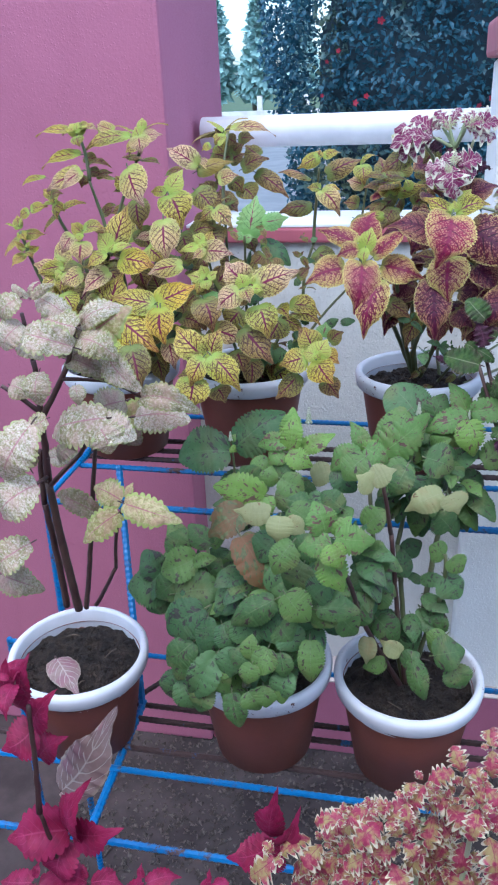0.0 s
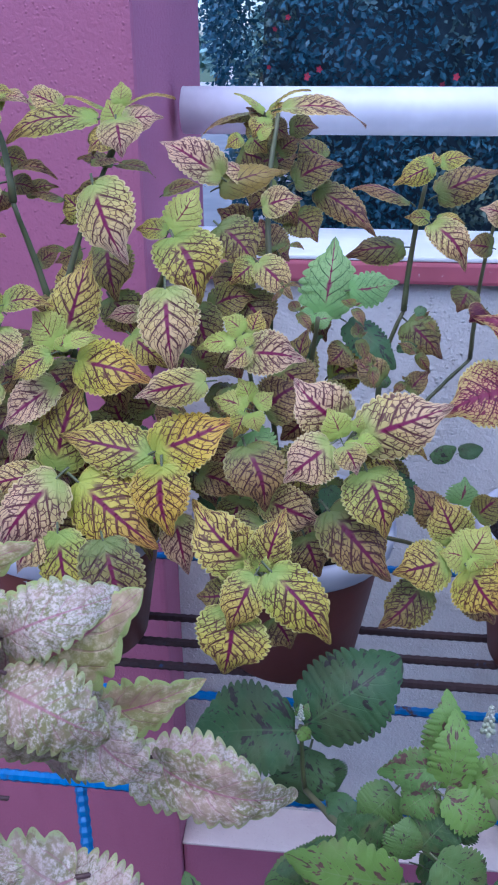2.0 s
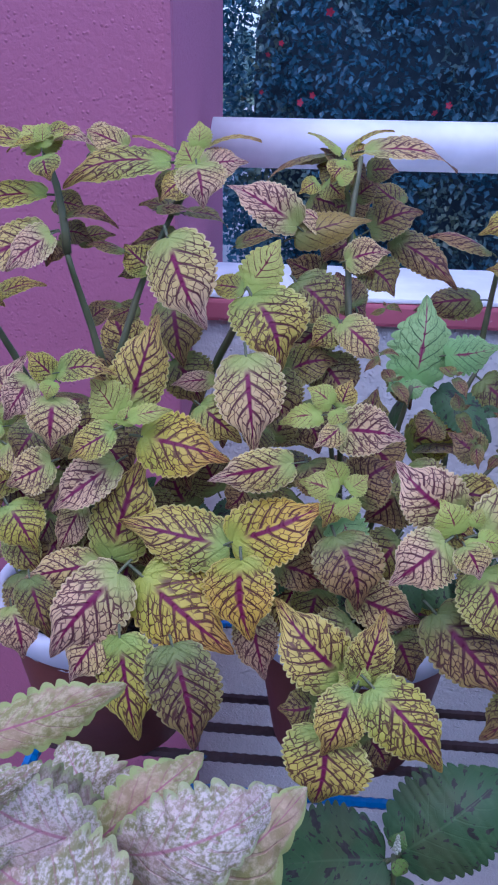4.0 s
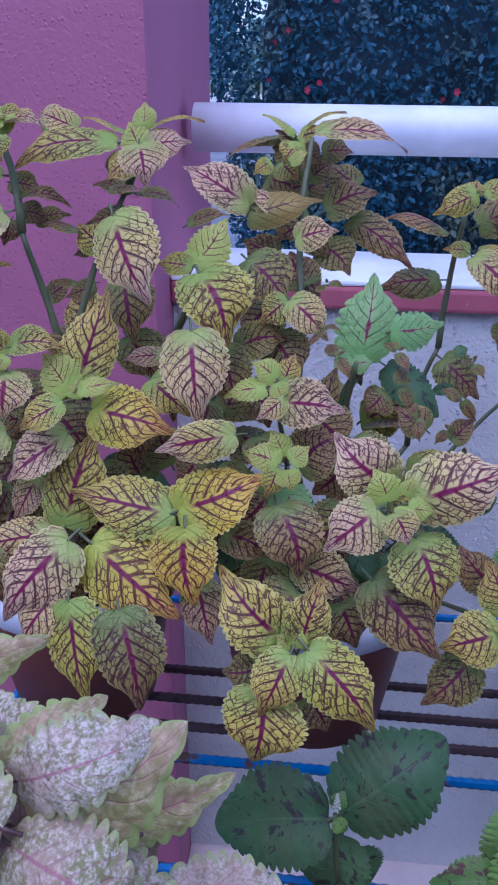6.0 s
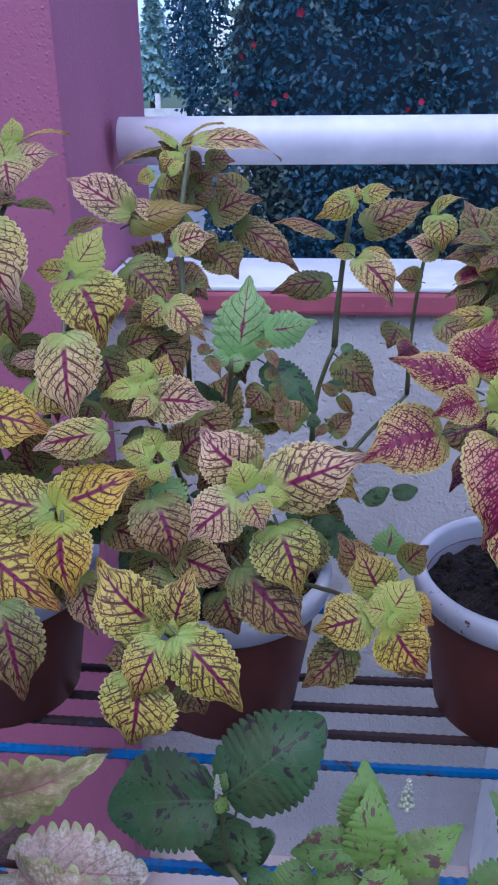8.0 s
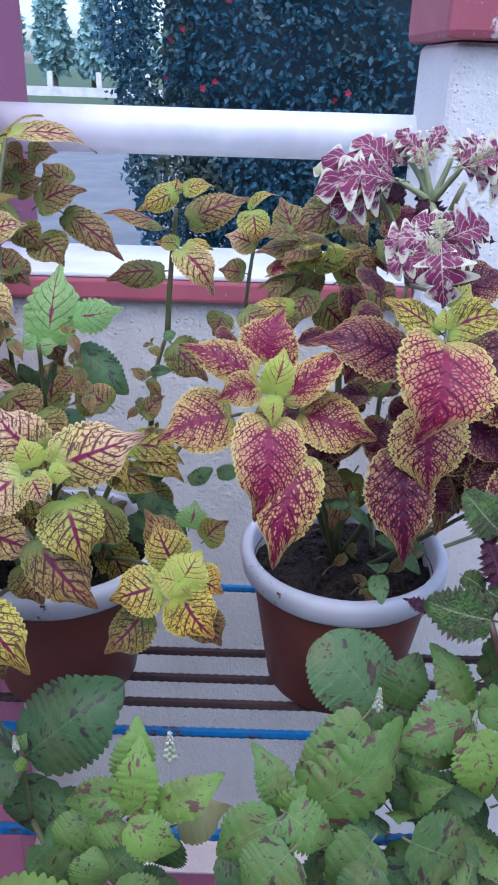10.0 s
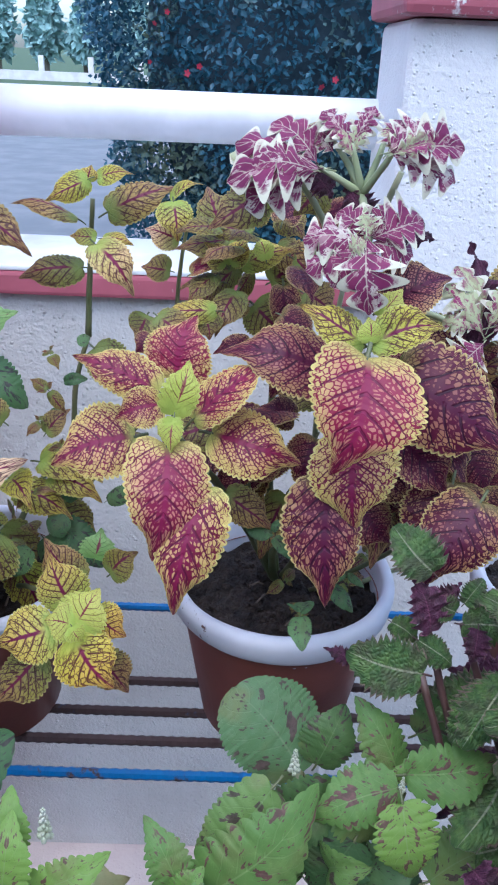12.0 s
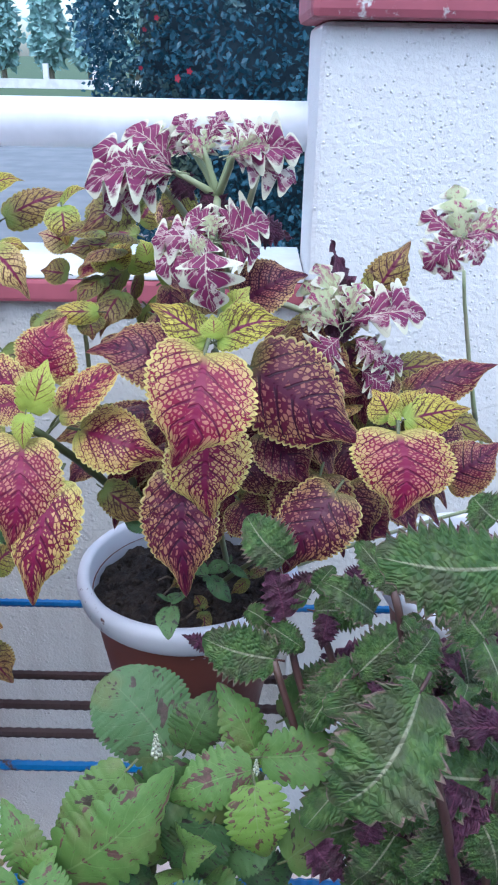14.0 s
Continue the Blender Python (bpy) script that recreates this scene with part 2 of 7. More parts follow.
railing = thing("railing", (-0.209, 1.68, 1.4405), "thick white painted steel pipe railing", "railing", "", "structure")
bm, rings = lathe([(0.0245, 0.012), (0.026, 0.0), (0.0298, 0.001), (0.0298, 0.2), (0.0298, 0.4), (0.0298, 0.58)], 40)
bm.faces.new(rings[0][::-1])
pipe = part("pipe", bm, RAIL, None, "", True)
pipe.matrix_basis = Matrix.Translation((-0.2088, 1.68, 1.4405)) @ Matrix.Rotation(radians(90), 4, "Y")
hang(pipe, railing)

# ---- the rack ----
rack = thing("plant_rack", (0, 1.05, 0), "stepped plant rack of blue painted ribbed steel bars", "plant rack")
X0, X1 = -0.301, 0.95
for y, m in ((1.318, BLUE), (1.206, RUST), (1.167, RUST), (1.133, RUST), (1.097, BLUE)):
    part("bar", rebar((X0, y, 0.968), (X1, y, 0.968)), m, rack)
part("bar", rebar((-0.322, 1.0045, 0.951), (X1, 1.0045, 0.951), 0.0048), BLUE, rack)
for y, m in ((1.0, BLUE), (0.890, RUST), (0.862, RUST), (0.806, RUST), (0.7665, BLUE)):
    part("bar", rebar((-0.434, y, 0.672), (X1, y, 0.672)), m, rack)
part("bar", rebar((-0.434, 0.6685, 0.655), (X1, 0.6685, 0.655), 0.0048), BLUE, rack)
for x in (-0.231, 0.875):
    part("leg", rebar((x, 1.092, 0.973), (x + 0.078, 0.885, 0.674), 0.0055), BLUE, rack)
    part("leg", rebar((x - 0.091, 1.0045, 0.956), (x - 0.091, 0.98, 0.0), 0.0055), BLUE, rack)
    part("brace", rebar((x - 0.07, 1.097, 0.973), (x - 0.091, 1.0045, 0.953)), BLUE, rack)
    part("brace", rebar((x - 0.07, 1.322, 0.973), (x - 0.07, 1.095, 0.973), 0.006), BLUE, rack)
for x in (-0.43, 0.945):
    part("leg", rebar((x, 0.672, 0.66), (x, 0.65, 0.0), 0.005), BLUE, rack)
    part("leg", rebar((x, 1.0, 0.677), (x, 1.0, 0.0), 0.005), BLUE, rack)
part("brace", rebar((-0.153, 0.893, 0.674), (-0.156, 0.665, 0.660), 0.0055), BLUE, rack)
part("brace", rebar((-0.205, 0.86, 0.664), (-0.06, 1.08, 0.66), 0.004), RUST, rack)

# ---- pots ----
POT_H = 0.150


def pot_meshes():
    h = POT_H
    bm, rings = lathe([(0.062, 0.0), (0.066, 0.003), (0.0855, h - 0.024), (0.0855, h - 0.02), (0.083, h - 0.02)], 48)
    bm.faces.new(rings[0][::-1])
    body = finish(bm, "body", CLAY, True)
    r = 0.096
    bm, _ = lathe([(0.085, h - 0.0245), (r - 0.004, h - 0.024), (r - 0.002, h - 0.0215), (r, h - 0.008), (r - 0.001, h - 0.003), (r - 0.004, h - 0.0004), (r - 0.009, h),
                   (r - 0.0115, h - 0.004), (r - 0.0125, h - 0.035)], 56)
    for v in bm.verts:
        v.co += 0.0009 * noise.noise_vector(v.co * 25)
    rim = finish(bm, "rim", LIP, True)
    bm = bmesh.new()
    n = 26
    grid = {}
    for i in range(n + 1):
        for j in range(n + 1):
            x, y = 2 * i / n - 1, 2 * j / n - 1
            px, py = x * math.sqrt(1 - y * y / 2), y * math.sqrt(1 - x * x / 2)
            p = Vector((px * 0.0838, py * 0.0838, 0))
            p.z = h - 0.03 + 0.010 * (1 - px * px - py * py) + 0.008 * noise.noise(p * 60) + 0.005 * noise.noise(p * 190)
            grid[i, j] = bm.verts.new(p)
    for i in range(n):
        for j in range(n):
            bm.faces.new((grid[i, j], grid[i + 1, j], grid[i + 1, j + 1], grid[i, j + 1]))
    rnd = random.Random(8)
    for k in range(420):
        a, q = rnd.uniform(0, 6.28), 0.078 * math.sqrt(rnd.random())
        c = Vector((q * math.cos(a), q * math.sin(a), 0))
        c.z = h - 0.029 + 0.010 * (1 - (q / 0.0838) ** 2) + 0.008 * noise.noise(c * 60)
        s = 0.0008 + 0.0040 * rnd.random() ** 2.5
        for v in bmesh.ops.create_icosphere(bm, subdivisions=1, radius=s)["verts"]:
            v.co = v.co * rnd.uniform(0.6, 1.2) + c
    for k in range(5):
        a = rnd.uniform(0, 6.28)
        c = Vector((rnd.uniform(-0.05, 0.05), rnd.uniform(-0.05, 0.05), h - 0.017))
        d = Vector((math.cos(a), math.sin(a), rnd.uniform(-0.1, 0.2))) * rnd.uniform(0.006, 0.015)
        first = len(bm.faces)
        tube([c - d, c + Vector((0.002, 0.001, 0.002)), c + d], 0.0009, 5, bm)
        bm.faces.ensure_lookup_table()
        for f in bm.faces[first:]:
            f.material_index = 1
    return body, rim, finish(bm, "soil", (SOIL, TWIG), True)


POT_PARTS = pot_meshes()


def pot(x, y, z, turn=0.0, lean=0.0, label="brown plastic flower pot with a white painted rim"):
    p = thing("flower_pot", (x, y, z), label, "flower pot", "pots on the rack")
    p.matrix_basis = pose(x, y, z, lean, 0, turn)
    for name, me in zip(("body", "rim", "soil"), POT_PARTS):
        ob = new(name, me)
        ob.parent = p
        if name == "soil":
            tagged(ob, "dark crumbly potting soil")
        if name == "rim":
            tagged(ob, "white painted rim, chipped")
    return p


TOP, MID = 0.973, 0.677
pot(-0.213, 0.824, MID, 40, 2)
pot(0.042, 0.845, MID, 100)
pot(0.236, 0.842, MID, 170)
pot(0.476, 0.826, MID, 10)
pot(-0.241, 1.175, TOP, 200)
pot(-0.028, 1.175, TOP, 70)
pot(0.236, 1.178, TOP, 25)
pot(0.498, 1.18, TOP, 300)


def crumbs(name, n, lo, hi, size, seed, material, label):
    """Loose crumbs lying on a surface, in one mesh."""
    rnd = np.random.RandomState(seed)
    c = rnd.uniform(lo, hi, (n, 3))
    s = size * rnd.uniform(0.4, 1.3, (n, 1, 1)) * rnd.uniform(0.5, 1.2, (n, 1, 3))
    shape = np.array(((1, 0, -0.3), (-0.6, 0.8, -0.3), (-0.5, -0.9, -0.3), (0, 0.1, 0.7)))
    a = rnd.uniform(0, 6.28, n)
    turn = np.stack((np.stack((np.cos(a), -np.sin(a), 0 * a), 1), np.stack((np.sin(a), np.cos(a), 0 * a), 1), np.stack((0 * a, 0 * a, 0 * a + 1), 1)), 1)
    v = c[:, None, :] + np.einsum("nij,nkj->nki", turn, shape[None] * s)
    k = 4 * np.arange(n)[:, None]
    faces = np.concatenate([k + np.array(q) for q in ((0, 1, 3), (1, 2, 3), (2, 0, 3), (0, 2, 1))], 0)
    me = bpy.data.meshes.new(name)
    me.from_pydata(v.reshape(-1, 3).tolist(), [], faces.tolist())
    me.materials.append(material)
    ob = new(name, me)
    return tagged(ob, label, "debris", "", "stuff")


CRUMB = simple("dry_crumb", (0.05, 0.038, 0.032), (0.17, 0.14, 0.12), 80.0, 0.9, 0.4)
crumbs("soil_crumbs", 5200, (-0.5, 0.90, 0.002), (0.7, 1.48, 0.006), 0.0065, 2, CRUMB, "scattered crumbs of soil and grit on the floor")
crumbs("soil_crumbs", 1600, (-0.9, 0.4, 0.002), (0.9, 0.95, 0.003), 0.0045, 3, CRUMB, "sparse grit on the dark floor")

# ---- leaves ----


def leaf_mesh(name, material, seed, width=0.62, teeth=12, depth=0.07, arch=0.10, fold=0.10, wave=0.0, veins=7, peak=0.50, tipped=1.0, petiole=0.16, twist=0.0, stem=None, lobes=0, heart=0.13, curl=0.55, point=0.40, sharp=0):
    """One leaf, 1 long along y from its base, its face up: a scalloped outline with a rounded base and a drawn-out tip, quilted between the veins, cupped along the midrib, on a short stalk."""
    rnd = random.Random(seed)
    rows_n, half = (80, 4) if lobes else (max(40, 6 * teeth), 3)
    top = (peak / (peak + tipped)) ** peak * (tipped / (peak + tipped)) ** tipped
    bm = bmesh.new()
    uv = bm.loops.layers.uv.new("UVMap")
    grid, tex = [], {}
    ph = [rnd.uniform(0, 6.28) for _ in range(6)]
    lean = rnd.uniform(-0.06, 0.06)
    low, high = (0.55, 1.25) if lobes or sharp else (0.8, 1.15)
    cut = [[rnd.uniform(low, high) for _ in range(teeth + 2)] for _ in range(2)]
    for k in range(rows_n + 1):
        v = k / rows_n
        w = 0.5 * width * (max(v, 1e-4) ** peak * (1 - v) ** tipped / top)
        if v > 0.66:
            w *= 1 - point * math.sin(math.pi * (v - 0.66) / 0.34)
        back = max(0.0, 1 - v / 0.22)
        ring = []
        for j in range(-half, half + 1):
            u = j / half
            edge = abs(u) ** (2 if lobes else 4 if not sharp else 2.5)
            side = 0 if u < 0 else 1
            way = teeth * v + (0.13 if side else 0.0)
            saw = abs(math.sin(math.pi * way))
            d = depth * cut[side][int(way)]
            saw = saw ** (0.8 if lobes else 0.7)
            if sharp:
                saw = (way % 1.0) ** 1.6
            ww = w * (1 + edge * d * (saw - 0.5) * 2) * (1 + 0.06 * math.sin(3 * v + ph[0]) * (1 if u > 0 else -1))
            x = u * ww + lean * math.sin(math.pi * v)
            y = v - heart * abs(u) ** 1.3 * back * w / (0.5 * width) + (0.10 * edge * saw * (1 - v) if lobes else edge * d * 0.1 * math.cos(2 * math.pi * way) * w)
            z = arch * 4 * v * (1 - v) * (1 - 0.15 * u * u) - curl * max(0.0, v - 0.55) ** 2
            z += fold * abs(u) * w * 2 - 0.35 * u * u * w * 0.9
            s = (veins * (v - 0.24 * abs(u) - 0.08 * u * u)) % 1.0
            z += 0.014 * math.sin(math.pi * s) * min(1, abs(u) * 2.5) * (1 - v) ** 0.3
            z += wave * abs(u) ** 2 * math.sin(2 * math.pi * teeth * 0.5 * v + ph[1] + (1.7 if u > 0 else 0))
            if lobes:
                z += 0.06 * edge * math.sin(math.pi * way) * (1 if int(way) % 2 else -1)
            z += 0.03 * math.sin(5 * v + ph[2]) * u + twist * u * v * w
            vert = bm.verts.new((x, y, z))
            uu = u
            if lobes and u:
                uu = math.copysign(max(abs(u), (1 - min(1.0, 2.2 * saw ** 1.5)) * min(1.0, 1.6 * abs(u))), u)
            tex[vert] = (uu * 0.5 + 0.5, v)
            ring.append(vert)
        grid.append(ring)
    for a, b in zip(grid, grid[1:]):
        for j in range(2 * half):
            f = bm.faces.new((a[j], a[j + 1], b[j + 1], b[j]))
            f.smooth = True
            for loop in f.loops:
                loop[uv].uv = tex[loop.vert]
    rings = []
    for k in range(4):
        c = Vector((0, -petiole * (1 - k / 3) + 0.02, -0.06 * (1 - k / 3) ** 2 + 0.002))
        rings.append([bm.verts.new(c + 0.016 * Vector((math.cos(a), 0, math.sin(a)))) for a in [2 * math.pi * j / 5 for j in range(5)]])
    for a, b in zip(rings, rings[1:]):
        for j in range(5):
            f = bm.faces.new((a[j], b[j], b[(j + 1) % 5], a[(j + 1) % 5]))
            f.smooth, f.material_index = True, 1
    return finish(bm, name, (material, stem or STEM_G))


def leaf_base(name):
    """Coordinates of a leaf: distance from the midrib (0 to 1), way along it, side veins, a fine net and a random number of the leaf."""
    m, nt, b = mat(name)
    c = nt.nodes.new("ShaderNodeTexCoord")
    sep = nt.nodes.new("ShaderNodeSeparateXYZ")
    link(nt, c.outputs["UV"], sep.inputs[0])
    u = arith(nt, "ABSOLUTE", arith(nt, "SUBTRACT", arith(nt, "MULTIPLY", sep.outputs[0], 2.0), 1.0))
    v = sep.outputs[1]
    rand = nt.nodes.new("ShaderNodeObjectInfo").outputs["Random"]
    shift = nt.nodes.new("ShaderNodeCombineXYZ")
    link(nt, arith(nt, "MULTIPLY", rand, 37.0), shift.inputs[2])
    where = nt.nodes.new("ShaderNodeVectorMath")
    link(nt, c.outputs["Object"], where.inputs[0])
    link(nt, shift.outputs[0], where.inputs[1])
    where = where.outputs[0]
    return m, nt, b, u, v, rand, where


def vein_masks(nt, u, v, where, count=7, net=(4.5, 2.2), thick=1.0):
    """Tapering side veins that bow towards the tip, the midrib, and the net of small veins between them."""
    warp = arith(nt, "MULTIPLY", arith(nt, "SUBTRACT", noise_tex(nt, where, 4.0, 3.0), 0.5), 0.34)
    sep = nt.nodes.new("ShaderNodeSeparateXYZ")
    link(nt, where, sep.inputs[0])
    lean = arith(nt, "MULTIPLY", arith(nt, "GREATER_THAN", sep.outputs[0], 0.0), 0.42)
    bow = arith(nt, "ADD", arith(nt, "MULTIPLY", u, 0.24), arith(nt, "MULTIPLY", arith(nt, "MULTIPLY", u, u), 0.08))
    phase = arith(nt, "ADD", arith(nt, "ADD", arith(nt, "MULTIPLY", arith(nt, "SUBTRACT", v, bow), float(count)), warp), lean)

    def lines(p, broad, narrow):
        """Lines where p is whole, as broad as given at the midrib and as narrow as given at the margin."""
        away = arith(nt, "SUBTRACT", 0.5, arith(nt, "ABSOLUTE", arith(nt, "SUBTRACT", arith(nt, "FRACT", p), 0.5)))
        reach = arith(nt, "SUBTRACT", broad * thick, arith(nt, "MULTIPLY", u, (broad - narrow) * thick))
        return smooth(nt, arith(nt, "DIVIDE", away, reach), 1.0, 0.4)

    side = lines(phase, 0.15, 0.035)
    mid = smooth(nt, arith(nt, "ADD", u, arith(nt, "MULTIPLY", v, 0.03)), 0.085 * thick, 0.035 * thick)
    spot = nt.nodes.new("ShaderNodeCombineXYZ")
    along = arith(nt, "ADD", arith(nt, "MULTIPLY", arith(nt, "ABSOLUTE", sep.outputs[0]), 0.85), arith(nt, "MULTIPLY", v, 0.5))
    link(nt, arith(nt, "MULTIPLY", along, 2.8 * net[0]), spot.inputs[0])
    which = arith(nt, "MULTIPLY", arith(nt, "SIGN", sep.outputs[0]), 5.0)
    link(nt, arith(nt, "MULTIPLY", phase, net[1]), spot.inputs[1])
    link(nt, arith(nt, "ADD", sep.outputs[2], which), spot.inputs[2])
    cells = nt.nodes.new("ShaderNodeTexVoronoi")
    cells.feature = "DISTANCE_TO_EDGE"
    cells.inputs["Scale"].default_value = 1.0
    cells.inputs["Randomness"].default_value = 0.8
    link(nt, spot.outputs[0], cells.inputs["Vector"])
    web = smooth(nt, cells.outputs["Distance"], 0.075 * thick, 0.02 * thick)
    web = arith(nt, "MULTIPLY", web, smooth(nt, u, 0.06, 0.25))
    return side, mid, web, cells.outputs["Distance"]


def leaf_end(nt, b, colour, height, rough=0.42, through=0.22, strength=0.5, dist=0.0008):
    link(nt, colour, b.inputs["Base Color"])
    bump(nt, b, height, strength, dist)
    b.inputs["Roughness"].default_value = rough
    b.inputs["Specular IOR Level"].default_value = 0.28
    t = nt.nodes.new("ShaderNodeBsdfTranslucent")
    link(nt, colour, t.inputs[0])
    mix = nt.nodes.new("ShaderNodeMixShader")
    mix.inputs[0].default_value = through
    link(nt, b.outputs[0], mix.inputs[1])
    link(nt, t.outputs[0], mix.inputs[2])
    link(nt, mix.outputs[0], nt.nodes["Material Output"].inputs[0])


def veined_leaf(name, ground_a, ground_b, ground_c, vein, rib, blush, fill, rim_col, green, tip, count=7, thick=1.0, web_amount=0.45, net=(5.0, 1.9), wash=0.0, bare=0.16):
    """A coloured ground cut by dark veins; fill: how far the rib's colour spreads from the midrib; wash: how much of it tints the cells; green: the plain part at the base, bare long; tip: the warmer end."""
    m, nt, b, u, v, rand, where = leaf_base(name)
    side, mid, web, gap = vein_masks(nt, u, v, where, count, net, thick)
    blot = noise_tex(nt, where, 2.6, 4.0)
    ground = mixcol(nt, smooth(nt, arith(nt, "ADD", arith(nt, "MULTIPLY", rand, 0.7), arith(nt, "MULTIPLY", blot, 0.5)), 0.3, 0.85), ground_a, ground_b)
    third = arith(nt, "FRACT", arith(nt, "MULTIPLY", rand, 7.31))
    ground = mixcol(nt, arith(nt, "MULTIPLY", smooth(nt, third, 0.55, 1.0), blush), ground, ground_c)
    far = arith(nt, "ADD", u, arith(nt, "MULTIPLY", arith(nt, "SUBTRACT", blot, 0.5), 0.5))
    spread = arith(nt, "MULTIPLY", smooth(nt, far, fill, fill * 0.35), smooth(nt, v, 0.08, 0.3))
    way = arith(nt, "ADD", v, arith(nt, "MULTIPLY", arith(nt, "SUBTRACT", blot, 0.5), 0.5))
    col = mixcol(nt, arith(nt, "MULTIPLY", smooth(nt, way, 0.35, 1.0), arith(nt, "ADD", 0.2, arith(nt, "MULTIPLY", third, 0.6))), ground, tip)
    col = mixcol(nt, arith(nt, "MULTIPLY", smooth(nt, way, 0.45, 0.1), 0.55), col, green)
    if wash:
        tint = arith(nt, "MULTIPLY", smooth(nt, far, 0.95, 0.25), arith(nt, "ADD", wash * 0.65, arith(nt, "MULTIPLY", third, wash * 0.7)))
        col = mixcol(nt, tint, col, rib)
    col = mixcol(nt, arith(nt, "MULTIPLY", spread, 0.8), col, rib)
    dark = arith(nt, "MAXIMUM", side, arith(nt, "MULTIPLY", web, web_amount))
    dark = arith(nt, "MULTIPLY", dark, smooth(nt, u, 0.99, 0.90))
    plain = arith(nt, "MULTIPLY", smooth(nt, arith(nt, "ADD", v, arith(nt, "MULTIPLY", blot, 0.08)), bare + 0.09, bare - 0.05), smooth(nt, u, 1.0, 0.55))
    dark = arith(nt, "MULTIPLY", dark, arith(nt, "SUBTRACT", 1.0, plain))
    col = mixcol(nt, arith(nt, "MULTIPLY", dark, 0.92), col, mixcol(nt, smooth(nt, u, 0.02, 0.22), rib, vein))
    col = mixcol(nt, arith(nt, "MULTIPLY", mid, smooth(nt, v, bare * 0.6, bare + 0.12)), col, rib)
    col = mixcol(nt, arith(nt, "MULTIPLY", plain, 0.9), col, green)
    col = mixcol(nt, smooth(nt, u, 0.94, 0.99), col, rim_col)
    h = arith(nt, "SUBTRACT", 1.0, arith(nt, "ADD", arith(nt, "MULTIPLY", side, 0.6), arith(nt, "MULTIPLY", web, 0.4)))
    leaf_end(nt, b, col, h, 0.40, 0.22, 0.8, 0.0012)
    return m


def celled_leaf(name, ground_a, ground_b, cell_a, cell_b, vein, rib, rim_col, green, near, far, count=7, net=(8.5, 3.4), bare=0.07):
    """A deep ground with dark veins and fine pale cells between them, sparse along the midrib and crowded at the margin; near, far: how much net stands round the cells there."""
    m, nt, b, u, v, rand, where = leaf_base(name)
    side, mid, web, gap = vein_masks(nt, u, v, where, count, net, 1.0)
    blot = noise_tex(nt, where, 2.6, 4.0)
    fine = noise_tex(nt, where, 9.0, 3.0)
    ground = mixcol(nt, smooth(nt, arith(nt, "ADD", arith(nt, "MULTIPLY", rand, 0.6), arith(nt, "MULTIPLY", blot, 0.6)), 0.3, 0.9), ground_a, ground_b)
    out = arith(nt, "ADD", u, arith(nt, "MULTIPLY", arith(nt, "SUBTRACT", blot, 0.5), 0.7))
    out = arith(nt, "MAXIMUM", out, smooth(nt, v, 0.22, 0.06))
    edge = arith(nt, "ADD", smooth(nt, out, 0.05, 0.85, near, far), arith(nt, "MULTIPLY", arith(nt, "SUBTRACT", fine, 0.5), 0.30))
    cell = smooth(nt, arith(nt, "SUBTRACT", gap, edge), 0.0, 0.07)
    cell = arith(nt, "MULTIPLY", cell, arith(nt, "SUBTRACT", 1.0, side))
    cell = arith(nt, "MULTIPLY", cell, smooth(nt, u, 0.04, 0.16))
    pale = mixcol(nt, smooth(nt, out, 0.3, 1.0), cell_b, cell_a)
    col = mixcol(nt, arith(nt, "MULTIPLY", smooth(nt, u, 0.5, 0.1), 0.6), ground, rib)
    col = mixcol(nt, arith(nt, "MULTIPLY", side, smooth(nt, u, 1.0, 0.85)), col, vein)
    col = mixcol(nt, arith(nt, "MULTIPLY", cell, 0.9), col, pale)
    col = mixcol(nt, mid, col, rib)
    plain = arith(nt, "MULTIPLY", smooth(nt, arith(nt, "ADD", v, arith(nt, "MULTIPLY", blot, 0.08)), bare + 0.09, bare - 0.05), 0.85)
    col = mixcol(nt, plain, col, green)
    col = mixcol(nt, smooth(nt, u, 0.93, 0.98), col, rim_col)
    h = arith(nt, "ADD", arith(nt, "MULTIPLY", cell, 0.4), arith(nt, "SUBTRACT", 1.0, arith(nt, "MULTIPLY", side, 0.8)))
    leaf_end(nt, b, col, h, 0.40, 0.22, 0.7, 0.0011)
    return m


